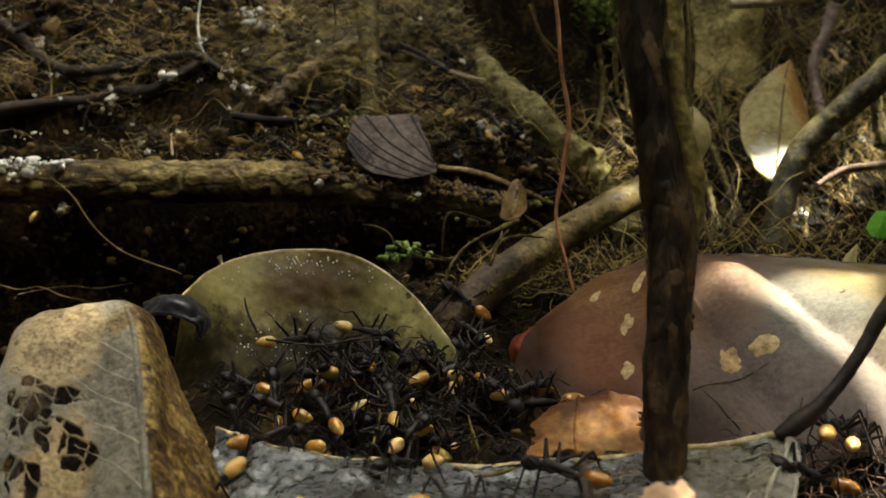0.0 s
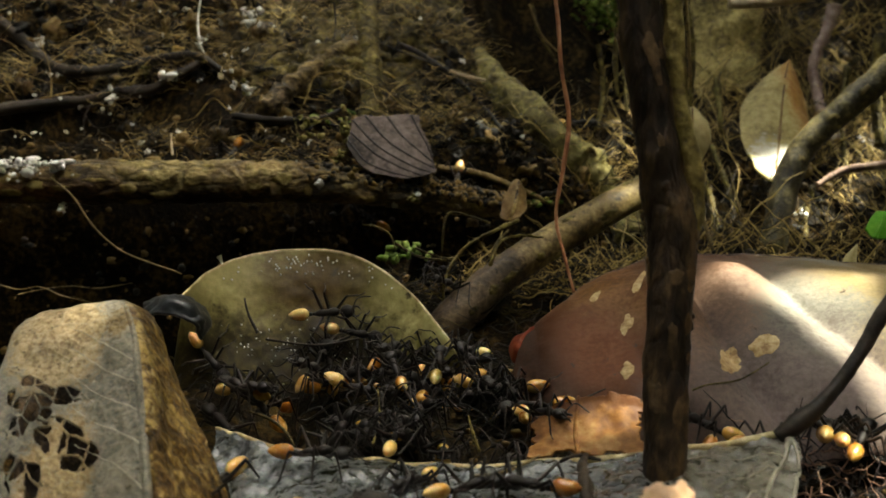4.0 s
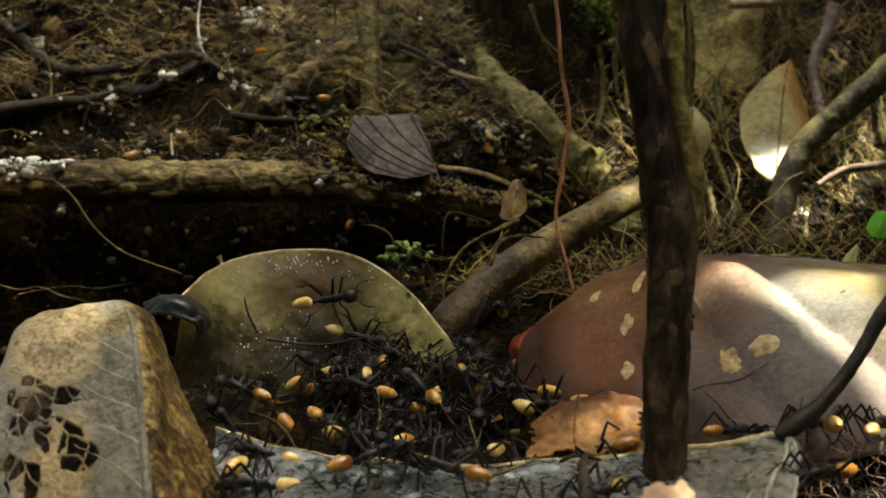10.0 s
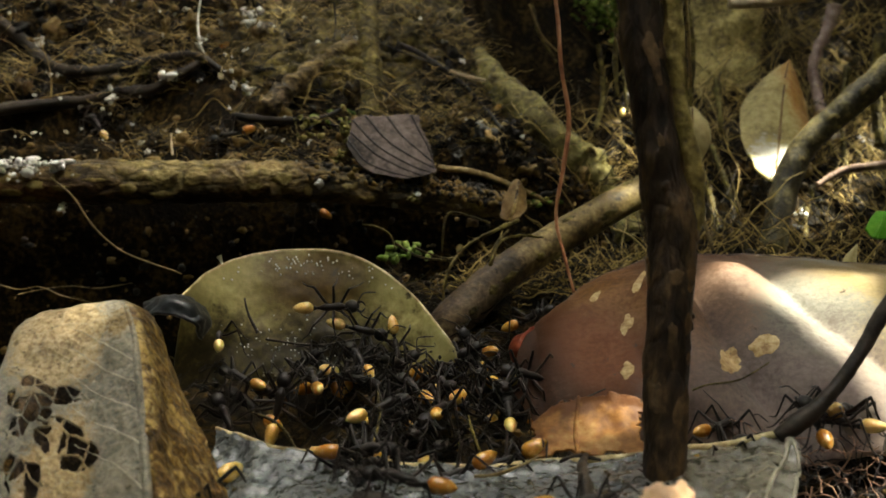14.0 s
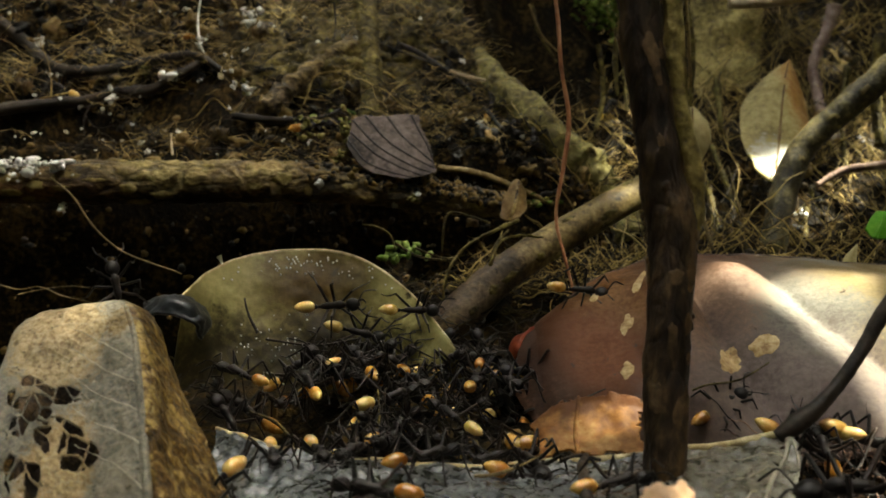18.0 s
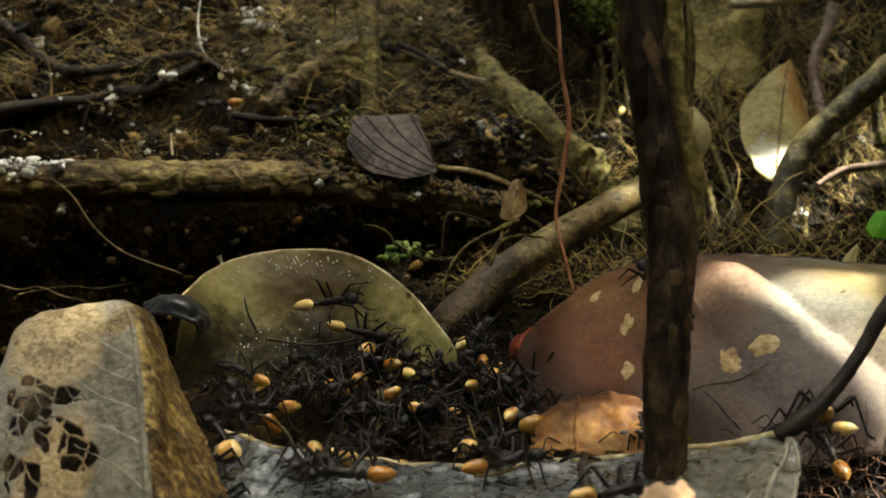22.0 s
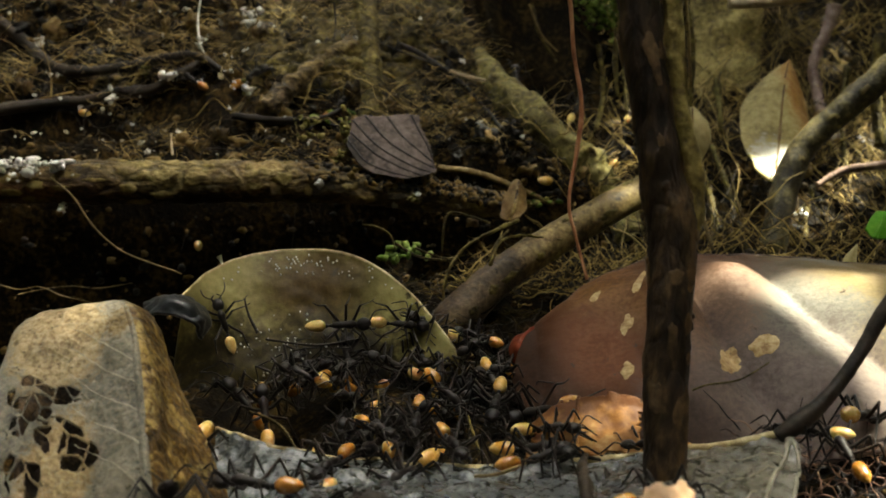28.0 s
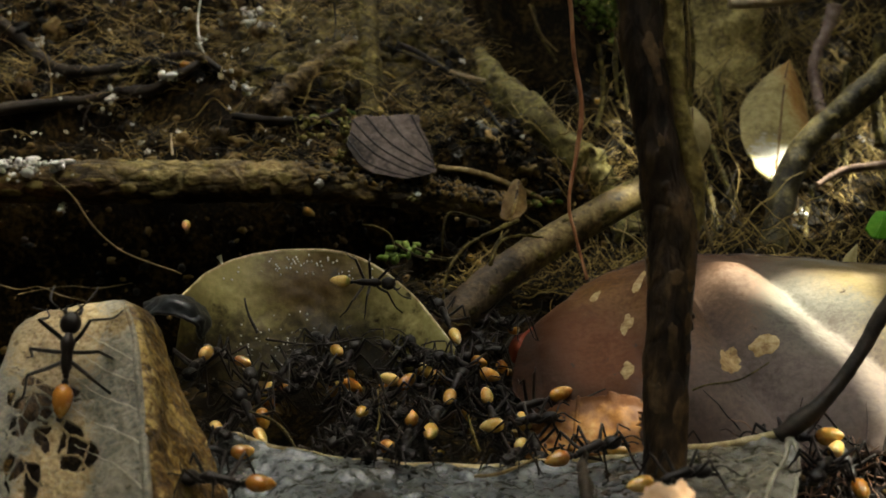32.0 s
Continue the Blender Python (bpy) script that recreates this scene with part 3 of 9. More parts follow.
part("bare_strip", *tube([(15.5, 63.7, 15.0), (15.2, 63.4, 13.6), (14.9, 62.9, 12.2), (14.5, 62.4, 10.5), (14.3, 62.1, 8.9)], [0.1, 0.32, 0.36, 0.3, 0.1], 40, 10, 0.3, 0.9, 6), STICK_BARK, twig, "tan strip of bare wood")

# ---- large leaves ----
def cells(seed, n):
    rnd = random.Random(seed)
    return np.array([(rnd.random(), rnd.random()) for _ in range(n)])


def skeleton_leaf():
    """A standing dead leaf, folded at its midrib, eaten to a net of veins in one patch."""
    grid = [
        [(-26.8, 53.6, 3.2), (-23.7, 54.0, 2.9), (-20.6, 54.5, 2.7), (-16.8, 53.6, 3.2), (-15.2, 55.4, 2.1), (-12.6, 59.0, 0.0)],
        [(-28.0, 58.6, 6.4), (-25.1, 58.6, 6.4), (-21.6, 58.6, 6.4), (-18.0, 57.7, 6.9), (-16.7, 59.5, 6.0), (-15.2, 62.3, 4.6)],
        [(-28.6, 62.5, 9.3), (-26.3, 62.5, 9.3), (-23.0, 62.5, 9.3), (-19.2, 61.5, 9.7), (-18.2, 63.4, 8.9), (-17.8, 66.1, 7.4)],
        [(-28.7, 65.6, 11.2), (-26.7, 65.1, 11.5), (-23.7, 65.2, 11.6), (-20.2, 64.6, 11.6), (-19.5, 66.0, 10.9), (-19.4, 68.3, 9.8)],
        [(-28.6, 68.2, 11.5), (-26.9, 68.0, 12.3), (-24.5, 68.1, 12.7), (-21.8, 68.1, 12.8), (-20.8, 68.9, 12.1), (-20.4, 70.2, 11.0)],
        [(-29.3, 71.0, 10.1), (-27.9, 71.2, 10.9), (-25.7, 71.8, 11.2), (-23.2, 71.8, 11.2), (-21.9, 71.7, 10.8), (-21.5, 72.4, 9.8)]]
    pts = rumple(patch(grid, 230, 250), 0.25, 0.55, 1)
    eaten = [(nearest_uv(pts, at), ra, rb) for at, ra, rb in (
        ((-26.5, 61.8, 8.9), 0.1, 0.05), ((-25.8, 60.9, 7.9), 0.07, 0.03), ((-26.4, 59.8, 7.1), 0.06, 0.045), ((-24.1, 59.8, 7.1), 0.09, 0.04), ((-22.9, 58.6, 6.3), 0.09, 0.035), ((-26.3, 58.3, 6.0), 0.06, 0.03), ((-25.2, 56.8, 5.5), 0.07, 0.04), ((-24.3, 61.8, 8.9), 0.06, 0.028))]
    pt = cells(7, 300)
    whole = cells(8, 300)[:, 0] < 0.18
    asp = np.array([20.0, 22.0])

    def keep(u, v):
        zone = max(1 - math.hypot((u - a) / ra / 1.2, (v - b) / rb / 1.2) for (a, b), ra, rb in eaten)
        zone += 0.35 * noise.noise(Vector((u * 9, v * 9, 1)))
        if zone < 0.08:
            return True
        wob = Vector((u * 22, v * 22, 5))
        q = (u + 0.012 * noise.noise(wob), v + 0.012 * noise.noise(wob + Vector((9, 0, 0))))
        far = (((pt - q) * asp) ** 2).sum(axis=1)
        if whole[int(np.argmin(far))]:
            return True
        d = np.sort(far)[:2] ** 0.5
        return d[1] - d[0] < 0.085

    leaf = thing("dead_leaf", "curled brown dead leaf, eaten to lace, standing upright", "leaf")
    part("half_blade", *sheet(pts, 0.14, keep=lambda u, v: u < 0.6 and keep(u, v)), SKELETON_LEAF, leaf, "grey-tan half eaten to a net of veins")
    part("half_blade", *sheet(pts, 0.14, keep=lambda u, v: u >= 0.6), FLANK_LEAF, leaf, "orange-brown half folded back")
    rear = [
        [(-28.5, 61.6, -1.6), (-25.5, 63.4, -2.6), (-21.7, 63.4, -2.6), (-17.2, 62.5, -2.1)],
        [(-29.8, 67.2, 3.9), (-27.0, 69.1, 3.1), (-23.3, 69.1, 3.1), (-19.8, 68.2, 3.5)],
        [(-30.6, 71.3, 7.4), (-28.0, 73.3, 7.1), (-24.7, 73.3, 7.1), (-21.2, 71.8, 7.2)],
        [(-29.6, 71.9, 9.7), (-27.9, 72.6, 10.4), (-24.0, 72.7, 10.6), (-21.6, 72.4, 9.6)]]
    # rear sheet added behind the holes; its dark brown paints the shade inside
    part("rear_curl", *sheet(rumple(patch(rear, 40, 50), 0.3, 0.5, 2), 0.14), TWIG_BARK, leaf, "dark brown rear side of the curl")
    rib = [on_sheet(pts, 0.6, v, 0.05) for v in np.linspace(0.0, 0.84, 9)]
    part("midrib", *tube(rib, [0.32, 0.26, 0.16], 40, 8, 0.1), SKELETON_LEAF, leaf, "raised tan midrib")
    part("rim", *tube([pts[-1, i] for i in range(0, 230, 6)], [0.09, 0.1, 0.09], 90, 6, 0.2), RIM_TAN, leaf, "thin pale leaf edge")
    for k, v0 in enumerate((0.12, 0.22, 0.32, 0.42, 0.52)):
        part("vein", *tube([on_sheet(pts, 0.6 - s * 0.5, v0 + 0.26 * s - 0.02 + 0.012 * math.sin(9 * s + k), 0.075) for s in np.linspace(0.02, 0.5, 16)], [0.05, 0.02], 48, 6, 0.3, 2.0), PALE_VEIN, leaf)
        part("vein", *tube([on_sheet(pts, 0.6 + s * 0.38, v0 + 0.1 * s - 0.06, 0.075) for s in np.linspace(0.02, 1, 14)], [0.06, 0.035], 40, 6), FLANK_LEAF, leaf)
    return leaf


skeleton_leaf()


def olive_leaf():
    """A half leaf standing on its edge behind the ants, bowed like a shell."""
    grid = [
        [(-23.3, 82.7, -0.1), (-18.8, 83.9, -1.4), (-13.1, 84.8, -2.0), (-7.1, 84.8, -2.0), (-2.2, 84.4, -1.6), (1.7, 82.9, 0.4)],
        [(-22.7, 83.7, 3.6), (-19.1, 86.6, 2.6), (-13.4, 88.0, 2.0), (-7.3, 88.0, 2.0), (-2.7, 86.3, 1.6), (1.3, 83.4, 2.5)],
        [(-22.4, 85.0, 7.0), (-19.4, 89.1, 6.4), (-13.7, 91.2, 6.3), (-8.5, 91.1, 6.1), (-3.2, 88.8, 5.0), (1.1, 84.2, 3.4)],
        [(-22.3, 85.5, 8.0), (-20.8, 90.3, 8.8), (-16.5, 93.6, 9.5), (-9.1, 93.6, 9.5), (-3.5, 90.4, 7.1), (0.9, 84.8, 3.7)]]
    pts = rumple(patch(grid, 90, 60), 0.3, 0.3, 4)
    leaf = thing("dead_leaf", "olive-brown leathery dead leaf standing on edge", "leaf")
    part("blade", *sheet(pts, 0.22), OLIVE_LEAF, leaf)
    part("rim", *tube([pts[-1, i] for i in range(0, 90, 4)], [0.13, 0.15, 0.13], 90, 8, 0.15), RIM_TAN, leaf, "thin pale leaf edge")
    rnd = random.Random(3)
    specks = []
    for _ in range(150):
        u, v = (rnd.gauss(0.5, 0.1), rnd.uniform(0.82, 0.97)) if rnd.random() < 0.4 else (rnd.gauss(0.38, 0.1), rnd.gauss(0.38, 0.1))
        p = on_sheet(pts, u, v, 0)
        r = rnd.uniform(0.05, 0.12)
        specks.append(ball((p[0], p[1] - 0.16, p[2]), (r, r * 0.6, r), 5, 4))
    part("specks", *joined(specks), FUNGUS, leaf, "tiny white spore specks", "stuff")
    return leaf, pts


olive, OLIVE = olive_leaf()


def red_leaf():
    """A large glossy reddish leaf lying against the slope, with a fold along its side veins."""
    grid = [
        [(5.6, 79.1, 1.9), (7.7, 74.6, 0.5), (11.8, 72.3, -0.3), (17.3, 70.2, -0.6), (25.3, 69.3, -0.1), (34.8, 68.7, 1.5)],
        [(6.0, 81.6, 3.4), (8.7, 78.6, 3.6), (12.7, 76.3, 3.1), (18.5, 74.4, 3.5), (26.2, 74.5, 3.9), (36.6, 73.9, 5.5)],
        [(7.0, 84.0, 4.6), (10.2, 82.2, 5.7), (14.0, 81.2, 5.6), (19.7, 79.7, 6.1), (27.7, 80.3, 6.4), (38.9, 79.7, 8.0)],
        [(8.2, 86.2, 5.1), (12.1, 86.8, 7.4), (16.0, 86.5, 8.3), (21.6, 85.7, 9.1), (29.5, 86.1, 8.7), (41.7, 86.2, 8.9)],
        [(9.3, 88.3, 5.2), (13.6, 90.5, 7.6), (18.3, 91.5, 9.3), (24.0, 91.6, 9.9), (31.5, 92.5, 9.3), (45.0, 93.2, 8.0)]]
    pts = patch(grid, 130, 100)
    v = np.linspace(0, 1, 100)[:, None]
    u = np.linspace(0, 1, 130)[None, :]
    # the blade bulges between its side veins, steeper towards the stalk's side
    q = 5.0 * u + 1.7 * v - 4.15
    c = q - np.floor(q)
    bulge = (np.sin(np.pi * c ** 1.25) ** 0.8) * np.clip((u - 0.42) * 5, 0.08, 1) * np.clip((1 - v) * 6, 0.1, 1)
    pts[:, :, 2] += 1.25 * bulge
    pts[:, :, 1] -= 1.5 * bulge
    pts = rumple(pts, 0.3, 0.22, 7)
    leaf = thing("dead_leaf", "large glossy reddish-brown dead leaf with pale spots", "leaf")
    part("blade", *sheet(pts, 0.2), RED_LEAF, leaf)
    part("rim", *tube([pts[-1, i] for i in range(0, 130, 6)], [0.14, 0.16, 0.16], 90, 8, 0.15), VEIN_LEAF, leaf)
    for at, ru, rv in (((13.1, 86.0, 8.2), 0.022, 0.04), ((15.4, 82.4, 6.2), 0.018, 0.05), ((21.9, 76.7, 4.6), 0.027, 0.055), ((26.0, 77.9, 5.1), 0.026, 0.045), ((15.0, 77.4, 3.1), 0.017, 0.04), ((17.3, 87.1, 8.6), 0.014, 0.09)):
        u, v = nearest_uv(pts, at)
        part("spot", *blotch(pts, u, v, ru, rv, at[0]), LICHEN_PATCH, leaf, "pale tan fungal spot")
    return leaf, pts


red, RED = red_leaf()


def front_leaf():
    """A grey leathery leaf lying in front of the hollow with its rim turned up, its stalk to one side."""
    grid = [
        [(-16.2, 54.9, 0.5), (-6.9, 50.5, 3.3), (1.1, 50.5, 3.3), (9.1, 50.5, 3.3), (15.9, 50.6, 3.6), (20.3, 51.6, 3.3)],
        [(-16.1, 60.4, 1.6), (-7.6, 56.3, 3.5), (1.2, 56.3, 3.5), (10.0, 56.4, 3.8), (17.3, 57.0, 4.2), (22.2, 58.1, 4.4)],
        [(-16.1, 65.7, 2.1), (-8.2, 61.8, 3.0), (1.3, 61.7, 2.6), (10.9, 61.8, 2.9), (18.6, 62.1, 3.9), (23.6, 62.7, 4.2)],
        [(-16.2, 69.1, 3.0), (-11.0, 65.5, 3.2), (-5.2, 65.7, 2.2), (2.6, 65.7, 1.9), (10.4, 65.7, 2.2), (16.8, 65.0, 3.4), (23.3, 64.4, 5.0)][:3] + [(4.5, 65.7, 1.9), (16.8, 65.0, 3.4), (23.5, 64.4, 5.0)]]
    pts = rumple(patch(grid, 240, 60), 0.5, 0.5, 9)
    leaf = thing("dead_leaf", "grey leathery dead leaf with a tan upturned rim", "leaf")
    part("blade", *sheet(pts, 0.22, keep=lambda u, v: u < np.interp(v, (0, 0.2, 0.5, 0.7), (0.946, 0.971, 0.992, 1.0)) + 0.006 * noise.noise(Vector((v * 12, 2, 0))) - 0.003), GREY_LEAF, leaf)
    part("rim", *tube([pts[-1, i] for i in range(0, 240, 10)], [0.16, 0.2, 0.24, 0.3], 90, 8, 0.2, 1.2), RIM_TAN, leaf, "tan leaf edge")
    part("stalk", *tube([(22.4, 64.3, 4.7), (23.7, 64.6, 5.5), (25.6, 65.4, 6.7), (27.5, 66.4, 8.5), (29.1, 67.5, 10.5), (31.0, 68.6, 13.0), (33.8, 70.4, 15.8)], [0.5, 0.72, 0.55, 0.45, 0.5, 0.6, 0.65], 90, 18, 0.16, 0.7), BLACK_ROOT, leaf, "dark bent leaf stalk")
    for way, r in (([(0.8, 0.0), (0.87, 0.2), (0.925, 0.5), (0.971, 0.8), (0.992, 0.97)], (0.13, 0.2)),
                   ([(0.941, 0.0), (0.966, 0.2), (0.984, 0.45), (0.99, 0.7), (0.99, 0.9)], (0.12, 0.14)),
                   ([(0.9, 0.36), (0.86, 0.32), (0.8, 0.22), (0.74, 0.12)], (0.09, 0.04)),
                   ([(0.93, 0.54), (0.88, 0.52), (0.82, 0.46), (0.77, 0.44)], (0.08, 0.03)),
                   ([(0.95, 0.68), (0.9, 0.7), (0.85, 0.68), (0.8, 0.7)], (0.06, 0.03))):
        ends = spline([(*q, 0) for q in way], 24)
        part("vein", *tube([on_sheet(pts, q[0], q[1], 0.12) for q in ends], r, 40, 7, 0.25, 1.5), PALE_VEIN, leaf, "pale raised vein")
    return leaf, pts


front, FRONT = front_leaf()


def plain_leaf(name, label, grid, mat, n=40, thick=0.15, wave=0.2, freq=0.4, seed=0, rib=None, ribmat=None, veins=0, ragged=0.0, slant=0.22):
    pts = rumple(patch(grid, n, n), wave, freq, seed)
    leaf = thing(name, label, "leaf")
    def whole(u, v):
        return min(u, v, 1 - u, 1 - v) > ragged * (0.5 + noise.noise(Vector((u * 5, v * 5, seed))) + 0.5 * noise.noise(Vector((u * 14, v * 14, seed))))
    part("blade", *sheet(pts, thick, keep=whole if ragged else None), mat, leaf)
    if rib:
        part("midrib", *tube([on_sheet(pts, rib, v, 0.1) for v in np.linspace(0, 0.97, 7)], [0.22, 0.12], 24, 7), ribmat or mat, leaf)
    for k in range(veins):
        a = (k + 0.7) / veins
        part("vein", *tube([on_sheet(pts, s, min(0.98, max(0.0, a + slant * (0.5 - s))), 0.09) for s in np.linspace(0.02, 0.98, 9)], [0.13, 0.1], 30, 6), ribmat or mat, leaf)
    return leaf


plain_leaf("dead_leaf", "small grey-brown dead leaf with parallel dark veins", [
    [(-10.9, 116.8, 15.9), (-9.1, 114.5, 13.6), (-5.9, 113.7, 12.8), (-3.9, 113.5, 12.6)],
    [(-10.7, 118.0, 17.1), (-7.7, 115.8, 14.9), (-4.5, 114.4, 13.5), (-2.3, 113.8, 12.9)],
    [(-10.2, 119.5, 18.7), (-6.8, 116.6, 15.7), (-3.2, 114.9, 14.0), (-0.8, 114.2, 13.2)],
    [(-7.0, 119.6, 18.8), (-4.9, 117.5, 16.6), (-2.7, 116.0, 15.1), (-0.9, 114.9, 13.9)],
    [(-2.8, 119.8, 18.9), (-2.3, 118.6, 17.6), (-1.6, 117.0, 16.1), (-1.1, 115.5, 14.5)]], VEIN_LEAF, 60, 0.2, 0.12, 0.5, 2, None, VEIN_DARK, 6, ragged=0.02, slant=0.0)
plain_leaf("dead_leaf", "pale yellow dead leaf standing in the litter", [
    [(37.3, 123.2, 11.9), (38.0, 121.9, 11.0), (39.7, 121.8, 10.6), (41.4, 123.0, 11.2)],
    [(37.4, 129.5, 14.3), (39.3, 128.3, 13.6), (42.1, 128.3, 13.4), (45.3, 130.0, 14.2)],
    [(38.9, 136.1, 17.7), (40.7, 134.1, 17.6), (44.1, 134.1, 17.9), (47.4, 136.0, 16.9)],
    [(41.5, 138.9, 20.3), (42.9, 138.0, 20.7), (45.3, 138.1, 21.1), (47.1, 138.9, 20.3)],
    [(45.9, 141.7, 23.0), (46.2, 141.8, 23.2), (46.5, 141.8, 23.4), (46.7, 141.7, 22.9)]], PALE_WARM, 44, 0.2, 0.4, 0.25, 5, 0.62, ORANGE_LEAF)
plain_leaf("dead_leaf", "round pale blotched leaf behind the twig", [
    [(27.4, 126.2, 11.3), (29.5, 126.1, 11.0), (31.3, 126.3, 11.6)],
    [(28.4, 128.2, 15.2), (30.3, 126.2, 15.1), (33.1, 128.1, 14.8)],
    [(29.3, 130.1, 18.1), (31.0, 130.1, 18.2), (32.8, 129.7, 16.7)]], PALE_LEAF, 30, 0.2, 0.4, 0.3, 9, 0.5, ORANGE_LEAF)
plain_leaf("dead_leaf", "small orange-brown leaf hanging over the soil", [
    [(5.8, 103.2, 10.7), (6.7, 103.1, 10.3), (7.8, 103.2, 10.7)],
    [(6.1, 104.6, 11.8), (7.4, 104.1, 11.8), (8.6, 104.4, 11.4)],
    [(7.1, 106.1, 13.6), (7.8, 106.2, 13.9), (8.5, 105.8, 12.5)]], ORANGE_LEAF, 26, 0.15, 0.2, 0.5, 12, 0.5, FLANK_LEAF)
plain_leaf("fresh_leaf", "small bright green seedling leaf", [
    [(42.1, 101.0, 10.0), (43.1, 100.7, 9.1), (45.9, 100.8, 9.2)],
    [(42.9, 102.2, 10.6), (43.9, 101.6, 10.3), (47.0, 102.1, 10.3)],
    [(44.0, 103.4, 11.2), (45.1, 103.4, 11.2), (47.4, 103.3, 11.1)]], GREEN_LEAF, 26, 0.2, 0.1, 0.4, 14, 0.5, GREEN_LEAF)
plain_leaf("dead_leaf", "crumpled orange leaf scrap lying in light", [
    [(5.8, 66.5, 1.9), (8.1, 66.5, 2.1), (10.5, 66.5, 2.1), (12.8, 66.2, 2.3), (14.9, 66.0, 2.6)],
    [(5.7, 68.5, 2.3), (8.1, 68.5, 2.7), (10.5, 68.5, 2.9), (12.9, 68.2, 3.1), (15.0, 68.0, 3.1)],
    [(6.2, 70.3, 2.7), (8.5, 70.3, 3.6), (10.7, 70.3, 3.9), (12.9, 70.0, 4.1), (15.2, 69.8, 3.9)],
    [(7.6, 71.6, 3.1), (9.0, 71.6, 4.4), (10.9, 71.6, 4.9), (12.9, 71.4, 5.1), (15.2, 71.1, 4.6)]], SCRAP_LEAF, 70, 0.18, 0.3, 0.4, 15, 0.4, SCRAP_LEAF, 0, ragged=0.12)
plain_leaf("dead_leaf", "torn orange leaf tip close to the ground", [
    [(8.8, 44.5, 8.0), (10.7, 44.5, 7.8), (13.2, 44.5, 8.0)],
    [(9.6, 47.3, 8.8), (11.3, 46.9, 9.2), (13.4, 47.3, 8.8)],
    [(10.3, 49.0, 9.1), (11.9, 49.1, 9.6), (13.2, 49.0, 9.1)]], TIP_LEAF, 50, 0.2, 0.5, 0.5, 18, ragged=0.14)
plain_leaf("dead_leaf", "dark red curled leaf tip", [
    [(5.9, 83.0, 2.9), (6.6, 82.4, 2.6), (7.5, 82.8, 2.2)],
    [(5.7, 83.8, 3.8), (6.3, 82.7, 4.2), (7.5, 83.3, 3.7)],
    [(6.1, 84.5, 4.5), (6.6, 83.8, 4.9), (7.7, 84.4, 4.6)],
    [(6.9, 85.1, 4.8), (7.3, 84.9, 5.2), (7.9, 85.2, 5.3)]], material("dark_red_leaf", [(0.09, 0.012, 0.005), (0.18, 0.028, 0.01), (0.3, 0.07, 0.025)], 250, 0.5, 0.5, 1500, see=0.25), 26, 0.15, 0.3, 0.5, 20)

plain_leaf("leaf_scrap", "black ragged scrap at the leaf's middle", [
    [(-6.2, 55.9, 3.9), (-4.5, 55.8, 3.7), (-2.7, 55.9, 3.9)],
    [(-5.9, 57.2, 4.1), (-4.4, 57.0, 4.4), (-2.9, 57.1, 4.1)],
    [(-5.6, 58.0, 4.2), (-4.6, 58.1, 4.4), (-3.3, 58.0, 4.1)]], BLACK_ROOT, 40, 0.2, 0.4, 0.5, 42, ragged=0.35)
thorn = thing("thorn", "pale pointed leaf tip standing in litter", "leaf")
part("blade", *tube([(38.7, 96.1, 7.2), (39.1, 96.4, 8.2), (39.7, 96.7, 9.6)], [0.9, 0.6, 0.05], 14, 8, 0.2), PALE_LEAF, thorn)

# ---- hanging rootlet that an ant pulls aside ----
hanging = thing("rootlet", "thin reddish rootlet hanging into the hollow", "root")
HANG = [(10.2, 100.2, 34.3), (10.7, 99.1, 30.2), (11.0, 98.1, 26.2), (11.7, 96.8, 21.6), (11.2, 95.3, 17.6), (10.4, 93.5, 13.2), (11.0, 91.6, 10.0), (11.8, 89.8, 6.9)]
part("strand", *tube(HANG, [0.22, 0.2, 0.2, 0.23, 0.18, 0.16, 0.15], 80, 8, 0.25, 1.2), RED_ROOT, hanging)


